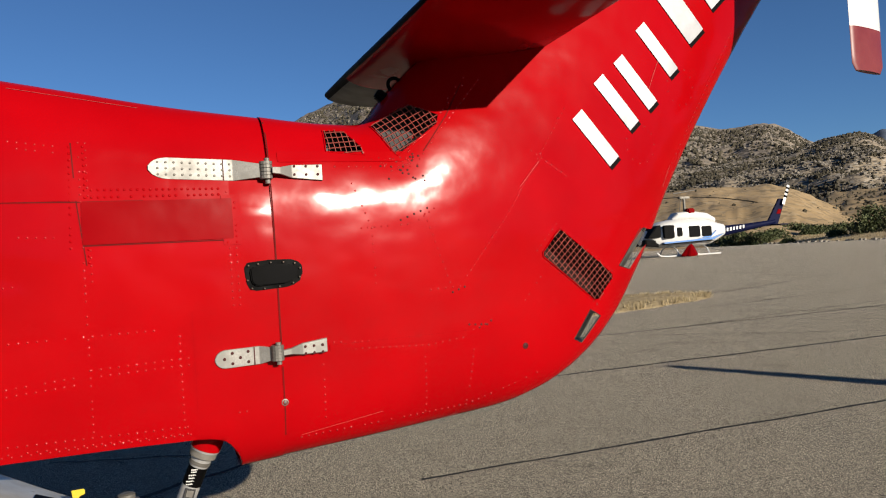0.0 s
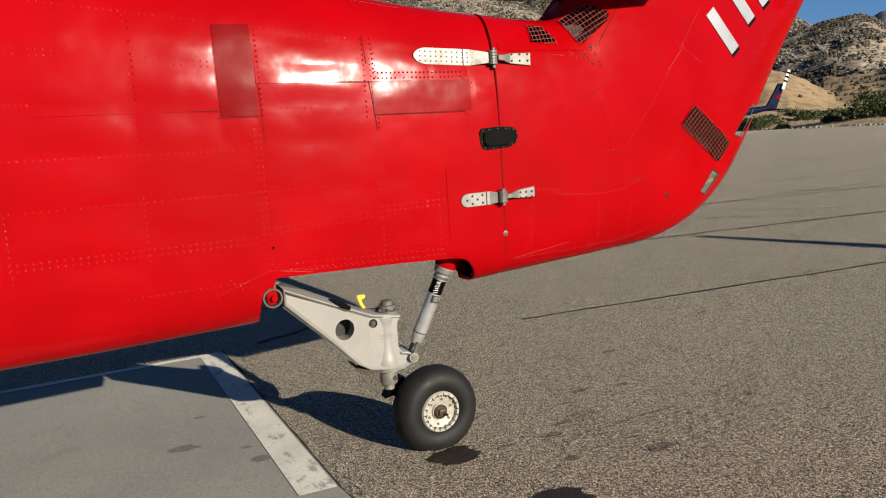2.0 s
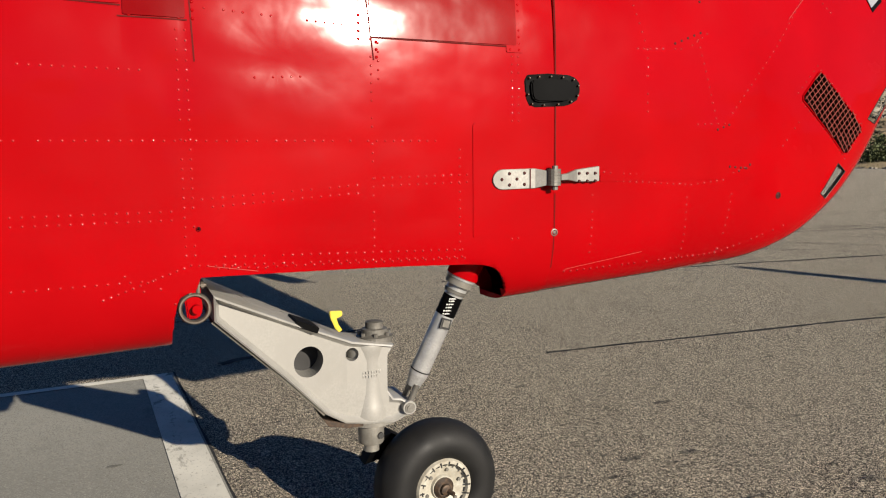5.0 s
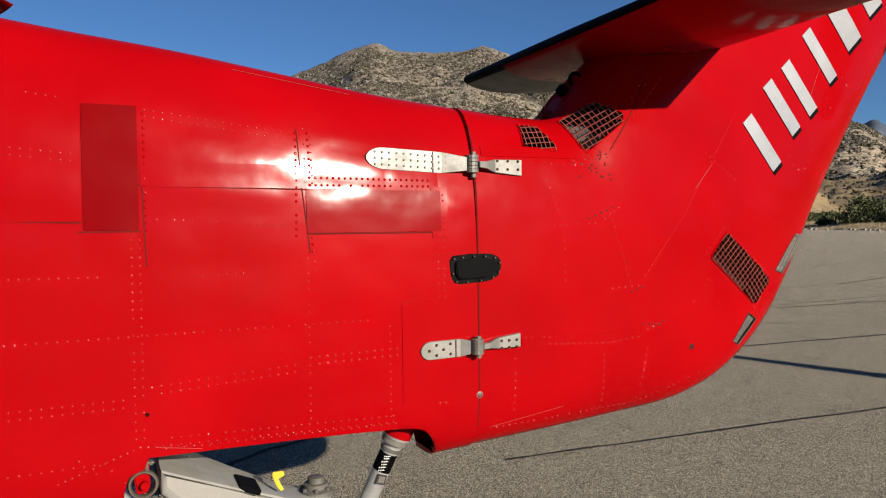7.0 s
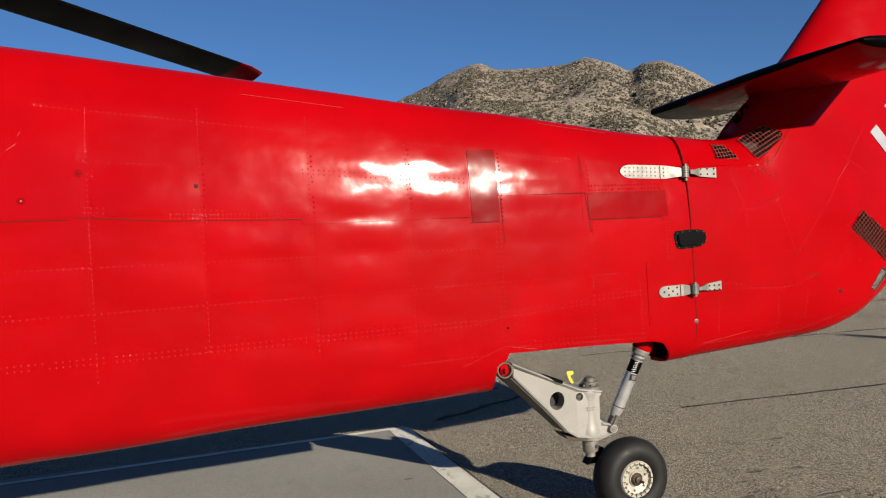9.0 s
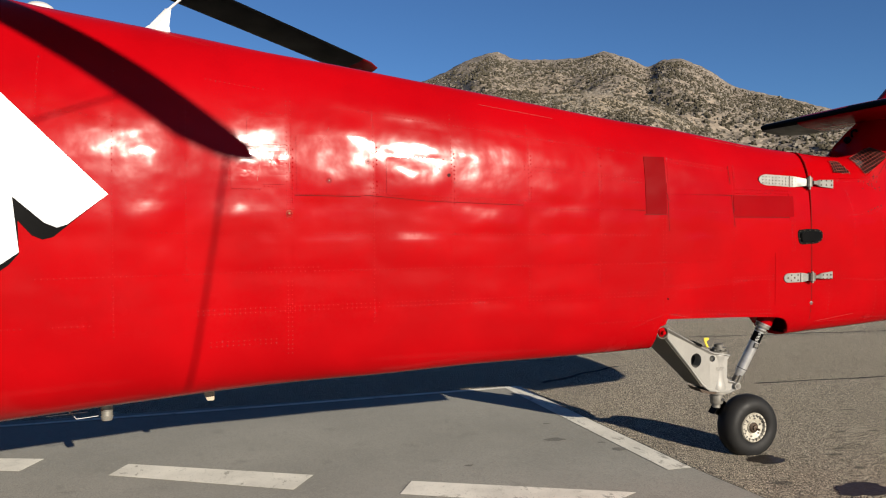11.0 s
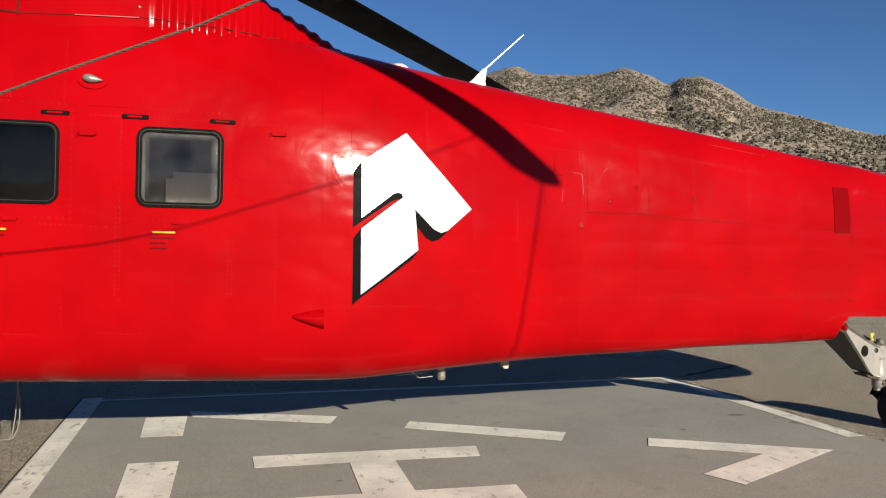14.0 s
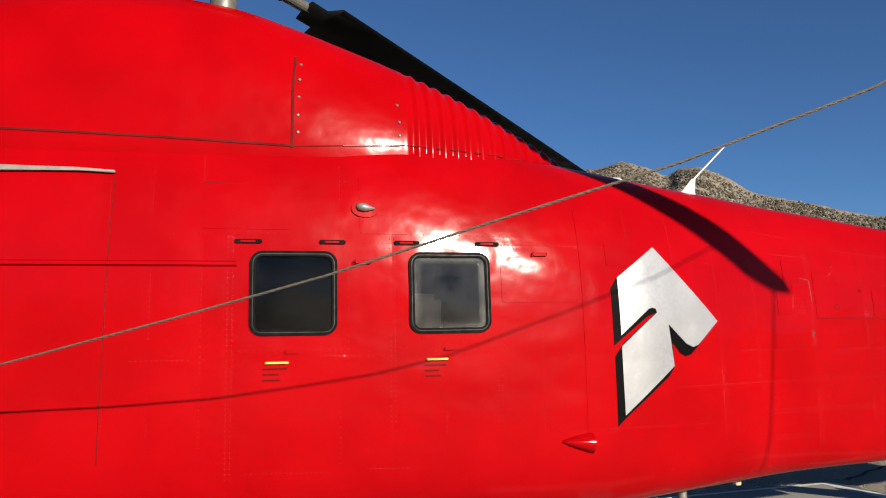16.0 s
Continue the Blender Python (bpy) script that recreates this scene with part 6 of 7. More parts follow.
# stringers of the boom, then of the cabin: from, to, twin rows
for x0, z0, x1, z1, twin in ((-3.32, 2.59, -1.1, 2.34, 0), (-0.86, 2.29, -0.37, 2.23, 1), (-4.1, 2.72, -3.73, 2.68, 0), (-4.02, 2.54, -3.6, 2.52, 0), (-3.22, 2.31, -2.53, 2.26, 0), (-2.0, 2.21, -1.06, 2.13, 1), (-3.28, 2.055, -2.4, 2.0, 1), (-0.83, 1.94, -0.38, 1.915, 0), (-4.4, 1.78, -0.99, 1.75, 0), (-0.69, 1.74, -0.52, 1.75, 0)):
    for dz in ((0.0,) if not twin else (0.0, 0.024)):
        pts += worn(row([(x0, z0 + dz), (x1, z1 + dz)], 0.028), -0.1)
for x0, z0, x1, z1, twin in ((-4.98, 1.53, -0.06, 1.55, 0), (-3.79, 1.56, -3.4, 1.56, 0), (-4.15, 1.285, -0.92, 1.31, 1), (-0.86, 1.345, -0.34, 1.38, 1), (-0.31, 1.40, 0.12, 1.41, 1), (-4.08, 1.09, -3.66, 1.09, 1), (-1.6, 1.12, -0.98, 1.13, 0), (-0.8, 1.165, 0.04, 1.145, 1)):
    for dz in ((0.0,) if not twin else (0.0, 0.026)):
        pts += worn(row([(x0, z0 + dz), (x1, z1 + dz)], 0.030), -0.15)
for x0, z0, x1, z1 in ((-6.27, 2.53, -5.33, 2.54), (-5.87, 2.13, -5.58, 2.14), (-5.93, 1.78, -5.58, 1.78), (-5.95, 1.27, -4.69, 1.26), (-4.98, 2.47, -4.54, 2.43), (-7.29, 2.54, -5.8, 2.54), (-8.51, 2.58, -8.23, 2.59), (-8.71, 1.80, -8.26, 1.80), (-7.58, 1.81, -7.15, 1.80), (-8.03, 1.10, -7.51, 1.08), (-7.26, 1.09, -6.93, 1.08), (-7.41, 2.96, -7.14, 2.95), (-7.29, 2.64, -6.99, 2.64)):
    pts += row([(x0, z0), (x1, z1)], 0.030, 0.85)
pts = [p for p in pts if not any(a < p[0].x < b and c < p[0].z < d for a, b, c, d in ((-8.05, -7.44, 1.9, 2.5), (-7.03, -6.41, 1.9, 2.5), (-1.05, -0.89, 1.91, 2.32)))]
# round plates, brackets and the small doublers
for x0, x1, z0, z1 in ((-3.54, -3.12, 2.03, 2.39), (0.065, 0.295, 1.22, 1.60), (-6.35, -5.79, 2.15, 2.52), (-7.31, -7.0, 2.61, 2.99), (-5.55, -5.37, 2.41, 2.55)):
    pts += row([(x0, z0), (x1, z0), (x1, z1), (x0, z1), (x0, z0)], 0.028)
for k in range(4):
    pts += row([(-3.56, 2.02 + 0.07 * k), (-3.3 + 0.03 * k, 2.02 + 0.07 * k)], 0.022, 0.8)
for k in range(5):
    pts += row([(-3.86 + 0.03 * k, 2.30 + 0.035 * k), (-3.63, 2.29 + 0.035 * k)], 0.024, 0.75) + row([(-3.78, 2.07 + 0.05 * k), (-3.63, 2.06 + 0.05 * k)], 0.024, 0.8)
pts += row([(-3.965, 2.045), (-3.785, 2.045), (-3.785, 2.235), (-3.965, 2.235), (-3.965, 2.045)], 0.022) + row([(-3.63, 1.93), (-3.58, 1.93), (-3.58, 1.97), (-3.63, 1.97)], 0.016)
for dz in (0.012, 0.034):
    pts += row([(-2.707, 1.985 + dz), (-2.0, 1.955 + dz), (-1.08, 1.932 + dz)], 0.021, 0.85)
pts += row([(-0.86, 2.085), (-0.33, 2.085)], 0.022) + row([(-0.86, 2.115), (-0.33, 2.115)], 0.022)
pts += row([(-1.15, 1.08), (-0.9, 1.17), (-0.78, 1.16), (-0.65, 1.145)], 0.022) + row([(-0.85, 1.155), (0.05, 1.14)], 0.03)
for k in range(12):
    x, z = random.uniform(-1.15, -0.7), random.uniform(1.02, 1.17)
    if z > 1.14 or x < -0.9:
        pts.append(skin(x, z))
pts += row([(-8.12, 1.55), (-8.12, 2.6), (-7.4, 2.6), (-7.4, 1.85), (-8.12, 1.85)], 0.04) + row([(-7.1, 1.85), (-7.1, 2.6), (-6.35, 2.6), (-6.35, 1.85), (-7.1, 1.85)], 0.04)
rivets("rivets", pts, RIVET, fuselage)
# larger glossy heads along the laps and plates
pts = []
for x0, x1, z0, z1 in ((-1.055, -0.885, 1.905, 2.325),):
    pts += row([(x0 + 0.016, z0), (x0 + 0.016, z1)], 0.024) + row([(x1 - 0.018, z0), (x1 - 0.018, z1)], 0.022) + row([(x1 + 0.02, z0), (x1 + 0.02, z1)], 0.024)
pts += row([(-0.30, 2.062), (0.2, 2.062)], 0.022, 0.9) + row([(-0.30, 2.09), (0.2, 2.085)], 0.022, 0.9) + row([(-0.29, 1.90), (0.21, 1.896)], 0.032, 0.8) + row([(0.20, 1.87), (0.20, 2.05)], 0.022) + row([(0.235, 1.87), (0.235, 2.05)], 0.022)
pts += row([(-0.355, 1.85), (-0.345, 2.28)], 0.024, 0.85) + row([(-0.295, 1.82), (-0.30, 2.28)], 0.024, 0.85)
for x in (-3.6, -3.06, -2.53, -1.97, -1.425):
    pts += row([(x + 0.018, 1.97), (x + 0.018, 2.36)], 0.026, 0.75)
rivets("lap_rivets", pts, RED, fuselage, 0.0062, 0.004)
pts = []
for line in ([(0.64, 2.20), (1.05, 2.20), (1.15, 2.32), (1.41, 2.60)], [(0.66, 2.17), (0.98, 2.165)], [(0.75, 1.902), (0.99, 1.912), (1.117, 1.992)], [(0.60, 1.435), (1.02, 1.405), (1.24, 1.425), (1.355, 1.465)], [(0.60, 1.405), (1.02, 1.38), (1.22, 1.40)],
             [(1.046, 1.62), (1.223, 1.625)], [(1.226, 1.668), (1.469, 1.949), (1.849, 2.468)], [(1.515, 1.536), (1.63, 1.66)], [(1.62, 2.234), (1.828, 2.095)], [(1.045, 1.952), (1.15, 1.614)], [(0.726, 2.095), (0.796, 1.901), (0.798, 1.632)],
             [(0.45, 1.06), (1.2, 1.09), (1.6, 1.2)], [(0.55, 1.1), (0.55, 1.38)], [(1.0, 1.09), (1.0, 1.36)], [(1.20, 1.11), (1.24, 1.37)], [(2.45, 2.1), (3.1, 3.05)], [(1.6, 1.76), (1.72, 1.88), (2.06, 1.62), (1.93, 1.48), (1.60, 1.74)]):
    pts += row(line, 0.030, 0.9, pyl)
for k in range(11):
    a = k * 2 * math.pi / 11
    for cx, cz in ((2.28, 2.27), (2.58, 2.58)):
        pts.append(skin(cx + 0.09 * math.cos(a), cz + 0.10 * math.sin(a), 0, pyl))
for k in range(26):
    u = random.random()
    pts.append(skin(0.88 + 0.16 * u + random.uniform(-0.02, 0.02), 2.2 - 0.06 * u + random.uniform(-0.05, 0.02) + 0.10 * u * u, 0, pyl))
for k in range(16):
    pts.append(skin(1.0 + 0.34 * k / 16 + random.uniform(-0.015, 0.015), 2.24 + 0.36 * k / 16 + random.uniform(-0.015, 0.015), 0, pyl))
rivets("rivets", pts, RIVET, pylon, 0.005)
# dark bare heads where the straps and braces meet
pts = [skin(0.86 + 0.2 * random.random(), 2.10 + 0.13 * random.random(), 0, pyl) for _ in range(24)] + row([(0.93, 1.93), (1.09, 1.99)], 0.03, 1.0, pyl) + row([(1.24, 1.42), (1.36, 1.47)], 0.028, 1.0, pyl) + row([(1.22, 1.45), (1.34, 1.44)], 0.03, 1.0, pyl) + row([(1.15, 1.60), (1.24, 1.63)], 0.03, 1.0, pyl)
rivets("rivets", pts, RIVET_DARK, pylon, 0.006, 0.003)
# fine bright scratches in the paint
for a, b, c in (((-2.3, 2.66), (-1.75, 2.585), 0), ((-0.85, 1.165), (-0.7, 1.14), 0), ((2.36, 2.55), (2.46, 2.75), 1), ((1.655, 2.184), (1.537, 2.064), 1), ((2.58, 2.25), (2.55, 2.18), 1), ((2.481, 2.163), (2.429, 2.052), 1), ((-0.55, 2.49), (-0.1, 2.425), 0), ((0.45, 1.07), (0.8, 1.12), 1)):
    seam([a, b], 0.0018, pyl if c else shell, SCRATCH, "scratch", pylon if c else fuselage, 0.002)

# ---- tail wheel ----
OUT = [(-0.835, 1.062), (-0.55, 0.925), (-0.335, 0.828), (-0.26, 0.815), (-0.175, 0.80), (-0.178, 0.775), (-0.192, 0.76), (-0.195, 0.62), (-0.18, 0.595), (-0.15, 0.59), (-0.105, 0.562), (-0.12, 0.52), (-0.18, 0.495), (-0.25, 0.50), (-0.37, 0.52), (-0.45, 0.573), (-0.60, 0.735), (-0.835, 0.972)]


def inset(poly, d):
    """The outline moved inwards by d."""
    out = []
    for k in range(len(poly)):
        p, q, r = (Vector(poly[(k + i) % len(poly)]) for i in (-1, 0, 1))
        a, b = (q - p).normalized(), (r - q).normalized()
        n = (Vector((a.y, -a.x)) + Vector((b.y, -b.x))).normalized()
        c = max(0.45, n.dot(Vector((a.y, -a.x))))
        out.append(tuple(q + n * d / c))
    return out


bm = bmesh.new()
prism(bm, inset(OUT, 0.006), -0.094, 0.094)
bmesh.ops.bisect_plane(bm, geom=bm.verts[:] + bm.edges[:] + bm.faces[:], plane_co=(-0.356, 0, 0), plane_no=(1, 0, 0))
arm = part("tail_wheel_arm", bm, ARM, heli, "pale grey cast metal tail wheel arm with lightening holes")
# thick rim round the casting's recessed web
bm = bmesh.new()
lip = inset(OUT, 0.013)
lip2 = inset(OUT, 0.024)
loft(bm, [[(x, y, z) for x, z in o] for o, y in ((lip2, -0.093), (lip, -0.105), (inset(OUT, 0.009), -0.116), (inset(OUT, 0.003), -0.112), (OUT, -0.1), (OUT, 0.1), (inset(OUT, 0.003), 0.112), (inset(OUT, 0.009), 0.116), (lip, 0.105), (lip2, 0.093))], False)
part("casting_rim", bm, RIM_CAST, arm, "", True)


def flare(ob, sink=0.0):
    """Spreads the arm towards its pivots, and lets an edge sink into the swivel housing."""
    for v in ob.data.vertices:
        k = max(0.0, min(1.0, (v.co.x + 0.30) / 0.08)) if 0.605 < v.co.z < 0.79 else 0.0
        v.co.y *= max(0.8, (0.139 + 0.31 * (-0.505 - v.co.x)) / 0.116) * (1 - sink * k)


flare(arm)
flare(bpy.data.objects["casting_rim"], 0.4)
# boss for the strut
bm = bmesh.new()
rod(bm, (-0.122, -0.106, 0.552), (-0.122, 0.106, 0.552), 0.026, None, 28)
boss = part("strut_boss", bm, ARM, arm, "", True)
bm = bmesh.new()
rod(bm, (-0.122, -0.114, 0.552), (-0.122, 0.114, 0.552), 0.012, None, 20)
part("strut_pin", bm, DULL, boss, "dark steel pin")
# raised casting marks
bm = bmesh.new()
for r_, n in ((0, 7), (1, 6)):
    for k in range(n):
        box(bm, (0.0065, 0.006, 0.009), pose(-0.292 + 0.0105 * k, -0.0785 + 0.0028 * (k - 3) ** 2 / 9, 0.70 - 0.015 * r_))
part("casting_mark", bm, ARM, arm)
for x, z, r in ((-0.505, 0.775, 0.056), (-0.335, 0.775, 0.025)):
    cutter = bmesh.new()
    rod(cutter, (x, -0.4, z), (x, 0.4, z), r, None, 32)
    tool = part("cutter", cutter, DARK)
    md = arm.modifiers.new("hole", "BOOLEAN")
    md.object, md.solver = tool, "EXACT"
    dg = bpy.context.evaluated_depsgraph_get()
    me = bpy.data.meshes.new_from_object(arm.evaluated_get(dg))
    arm.modifiers.clear()
    arm.data = me
    bpy.data.objects.remove(tool)
    bm = bmesh.new()
    rod(bm, (x, -0.012, z), (x, 0.012, z), r + 0.006, None, 32)
    part("inner_web", bm, DARK, arm, "dark inside of the casting")
for s_ in (-1, 1):
    c = Vector((-0.893, s_ * 0.26, 1.027))
    bm = bmesh.new()
    turn_ = [(2 * math.pi * k / 40) for k in range(40)]
    loft(bm, [[c + Vector(((0.044 + 0.0075 * math.cos(b)) * math.cos(a), 0.014 * math.sin(b), (0.044 + 0.0075 * math.cos(b)) * math.sin(a))) for b in (2 * math.pi * j / 10 for j in range(10))] for a in turn_ + turn_[:1]], False)
    for dx in (-0.013, 0.013):
        box(bm, (0.010, 0.03, 0.04), Matrix.Translation(c + Vector((dx, 0, 0.066))), 0.003)
    rod(bm, c + Vector((-0.032, 0, 0.072)), c + Vector((0.038, 0, 0.072)), 0.006, None, 10)
    rod(bm, c + Vector((-0.034, 0, 0.072)), c + Vector((-0.022, 0, 0.072)), 0.011, None, 6)
    rod(bm, c + Vector((0.022, 0, 0.072)), c + Vector((0.032, 0, 0.072)), 0.011, None, 6)
    part("pivot_clamp", bm, CLAMP, arm, "dull steel clamp ring", True)
    bm = bmesh.new()
    prism(bm, [(-0.93, 1.13), (-0.875, 1.13), (-0.868, 1.02), (-0.88, 0.995), (-0.915, 0.995)], s_ * 0.25 - 0.016, s_ * 0.25 + 0.016, 0.005)
    rod(bm, c + Vector((0.005, -0.03, 0)), c + Vector((0.005, 0.03, 0)), 0.014, None, 16)
    part("pivot_lug", bm, RED, heli, "red pivot lug on the fuselage")
bm = bmesh.new()
prism(bm, [(-0.55, 0.935), (-0.47, 0.902), (-0.478, 0.882), (-0.558, 0.915)], -0.148, 0.0, 0.002)
part("tape_strip", bm, BLACK, arm, "strip of black tape")
bm = bmesh.new()
prism(bm, [(-0.385, 0.865), (-0.398, 0.88), (-0.415, 0.92), (-0.418, 0.945), (-0.372, 0.945), (-0.370, 0.925), (-0.396, 0.918), (-0.386, 0.895), (-0.372, 0.872)], -0.085, -0.078, 0.002)
part("pull_tag", bm, YELLOW, arm, "yellow plastic tag")
# lower face coloured for its shade; pale ovals stand for sunlit ground seen through
FACE_SHADE = material("casting_shade_tone", (0.055, 0.05, 0.04), 0.6, second=(0.10, 0.092, 0.076), scale=22, fine=120, bump=0.05, spec=0.2)
bm = bmesh.new()
low_edge = [(-0.838, 0.969), (-0.76, 0.8915), (-0.68, 0.8125), (-0.602, 0.733), (-0.53, 0.657), (-0.452, 0.571)]
wide_ = [max(0.8, (0.139 + 0.31 * (-0.505 - x)) / 0.116) * 0.104 for x, z in low_edge]
loft(bm, [[(x - 0.003, -w, z - 0.003), (x - 0.003, w, z - 0.003), (x + 0.004, w, z + 0.004), (x + 0.004, -w, z + 0.004)] for (x, z), w in zip(low_edge, wide_)])
under = part("lower_face", bm, FACE_SHADE, arm, "lower face darkened in colour for its shade")
# pale ovals in place of holes that show the lit ground
for s_ in (-1, 1):
    bm = bmesh.new()
    lathe(bm, [(0.02, 0.0), (0.02, 0.003), (0.004, 0.004)], Matrix.Translation((-0.725, s_ * 0.105, 0.857)) @ pose(0, 0, 0, 0, 225, 0) @ Matrix.Diagonal((2.0, 1.0, 1, 1)), 20)
    part("lit_gap_oval", bm, CASTING, under, "pale oval standing for sunlit ground seen through a hole")
bm = bmesh.new()
lathe(bm, [(0.05, 0.50), (0.088, 0.505), (0.092, 0.53), (0.086, 0.565), (0.080, 0.62), (0.078, 0.74), (0.082, 0.775), (0.087, 0.795), (0.085, 0.806), (0.05, 0.808)], pose(-0.258, 0, 0), 48)
part("swivel_housing", bm, ARM, arm, "", True)
bm = bmesh.new()
lathe(bm, [(0.07, 0.80), (0.07, 0.822), (0.05, 0.83), (0.05, 0.85), (0.034, 0.852), (0.034, 0.875), (0.02, 0.88)], pose(-0.225, 0, 0), 28)
for k in range(7):
    a = k * 0.9
    rod(bm, (-0.225 + 0.058 * math.cos(a), 0.058 * math.sin(a), 0.82), (-0.225 + 0.058 * math.cos(a), 0.058 * math.sin(a), 0.838), 0.008, None, 6)
part("swivel_nut", bm, DULL, arm, "dull steel swivel nut")
bm = bmesh.new()
lathe(bm, [(0.095, 0.505), (0.095, 0.49), (0.06, 0.485), (0.06, 0.478), (0.05, 0.475), (0.05, 0.41), (0.046, 0.402), (0.03, 0.40), (0.03, 0.37)], pose(-0.245, 0, 0), 32)
swivel = part("swivel_post", bm, CASTING, arm, "dull steel swivel post", True)
bm = bmesh.new()
rod(bm, (-0.222, -0.040, 0.44), (-0.222, -0.056, 0.44), 0.012, None, 12)
part("bolt", bm, DARK, swivel)
bm = bmesh.new()
loft(bm, [[(x + dx * 0.03, y + dy, z + dx * 0.05) for dx, dy in ((-1, -w), (1, -w), (1, w), (-1, w))] for x, y, z, w in ((-0.25, 0.02, 0.37, 0.04), (-0.18, 0.07, 0.36, 0.035), (-0.09, 0.105, 0.30, 0.028), (0.0, 0.11, 0.225, 0.028), (0.035, 0.11, 0.2, 0.02))])
part("wheel_fork", bm, BLACK, arm, "black half fork behind the wheel")

# grimy skid plate under the heel of the casting
bm = bmesh.new()
prism(bm, [(-0.455, 0.548), (-0.43, 0.515), (-0.36, 0.50), (-0.30, 0.498), (-0.30, 0.508), (-0.37, 0.518)], -0.085, 0.085, 0.002)
part("heel_plate", bm, RUSTY, arm, "grimy dark plate under the casting")

# shock strut
A, B = Vector((-0.122, -0.05, 0.552)), Vector((0.104, -0.15, 1.10))
d = (B - A).normalized()
bm = bmesh.new()
rod(bm, A + d * 0.08, A + d * 0.13, 0.027, 0.0375, 28)
rod(bm, A + d * 0.13, A + d * 0.50, 0.0375, None, 28)
strut = part("shock_strut", bm, STRUT, heli, "bright aluminium shock strut", True)
for u0, u1, r, m, nm in ((0.145, 0.15, 0.039, DARK, "groove"), (0.385, 0.465, 0.0386, BLACK, "label_band"), (0.475, 0.49, 0.043, DULL, "collar"), (0.49, 0.51, 0.041, STRUT, "collar"), (0.51, 0.535, 0.054, CASTING, "collar"), (0.535, 0.545, 0.057, STRUT, "collar"), (0.545, 0.66, 0.061, RED, "red_cap")):
    bm = bmesh.new()
    rod(bm, A + d * u0, A + d * u1, r, None, 28)
    part(nm, bm, m, strut, "", True)
for k, (u, l) in enumerate(((0.395, 0.034), (0.408, 0.04), (0.421, 0.03), (0.434, 0.038), (0.447, 0.028), (0.457, 0.034))):
    bm = bmesh.new()
    for j in range(5):
        box(bm, (l / 6, 0.002, 0.005), Matrix.Translation(A + d * u + Vector((-0.012 + (j - 2) * l / 5, -0.039 + 0.006 * abs(j - 2) ** 2 / 4, 0))), 0)
    part("label_line", bm, PALE, strut)
bm = bmesh.new()
prism(bm, [(-0.02, -0.02), (0.02, -0.02), (0.02, 0.02), (-0.02, 0.02)], -0.004, 0.004)
bm.transform(Matrix.Translation(A + d * 0.352 + Vector((0, -0.0385, 0))) @ pose(0, 0, 0, 0, 18, 0))
part("label_patch", bm, DARK, strut)
bm = bmesh.new()
prism(bm, [(-0.013, -0.013), (0.013, -0.013), (0.013, 0.013), (-0.013, 0.013)], -0.004, 0.004)
bm.transform(Matrix.Translation(A + d * 0.352 + Vector((0, -0.0415, 0))) @ pose(0, 0, 0, 0, 18, 0))
part("label_patch", bm, DULL, strut)
bm = bmesh.new()
for s in (-1, 1):
    rod(bm, A + Vector((0, s * 0.035, 0)), A + d * 0.09 + Vector((0, s * 0.03, 0)), 0.012, None, 10)
rod(bm, A + Vector((0, -0.06, 0)), A + Vector((0, 0.06, 0)), 0.02, None, 18)
part("strut_clevis", bm, DULL, strut, "dark greasy clevis")

# wheel
wheel = thing("tail_wheel", "black rubber tail wheel on a cream rim", "wheel", "", (0, 0, 0))
wheel.parent = heli
del wheel["category"]
axle = Matrix.Translation((0.0, -0.055, 0.220)) @ pose(0, 0, 0, 90, 0, 4)
bm = bmesh.new()
prof = [(0.115, 0.07), (0.125, 0.084), (0.155, 0.098), (0.19, 0.098), (0.222, 0.084), (0.242, 0.056), (0.252, 0.022), (0.252, -0.022), (0.242, -0.056), (0.222, -0.084), (0.19, -0.098), (0.155, -0.098), (0.125, -0.084), (0.115, -0.07)]
rings = [[bm.verts.new(axle @ Vector((r * math.cos(2 * math.pi * k / 72), r * math.sin(2 * math.pi * k / 72), h))) for k in range(72)] for r, h in prof]
for a, b in zip(rings, rings[1:] + rings[:1]):
    for k in range(72):
        bm.faces.new((a[k], a[(k + 1) % 72], b[(k + 1) % 72], b[k]))
for v in bm.verts:
    v.co.z = max(v.co.z, 0.002)
part("tyre", bm, RUBBER, wheel, "smooth black rubber tyre", True)
bm = bmesh.new()
lathe(bm, [(0.117, -0.075), (0.119, 0.074), (0.112, 0.086), (0.10, 0.086), (0.094, 0.07), (0.05, 0.058), (0.046, 0.07), (0.03, 0.07)], axle, 48)
rim = part("rim", bm, HUBP, wheel, "scuffed cream wheel rim")
bm = bmesh.new()
for k in range(18):
    a = 2 * math.pi * k / 18
    box(bm, (0.018, 0.005, 0.004), axle @ Matrix.Rotation(a, 4, "Z") @ Matrix.Translation((0.100, 0, 0.0875)))
    box(bm, (0.004, 0.016, 0.004), axle @ Matrix.Rotation(a + 0.1, 4, "Z") @ Matrix.Translation((0.092, 0, 0.075)))
part("rim_slots", bm, DARK, rim)
for k in range(6):
    bm = bmesh.new()
    a = 2 * math.pi * k / 6 + 0.3
    rod(bm, axle @ Vector((0.072 * math.cos(a), 0.072 * math.sin(a), 0.06)), axle @ Vector((0.072 * math.cos(a), 0.072 * math.sin(a), 0.072)), 0.007, None, 6)
    part("rim_bolt", bm, DULL, rim)
bm = bmesh.new()
lathe(bm, [(0.04, 0.055), (0.042, 0.075), (0.03, 0.085), (0.022, 0.085), (0.02, 0.098), (0.012, 0.1)], axle, 20)
rod(bm, axle @ Vector((0, 0, 0.08)), axle @ Vector((0.02, -0.012, 0.12)), 0.009, None, 10)
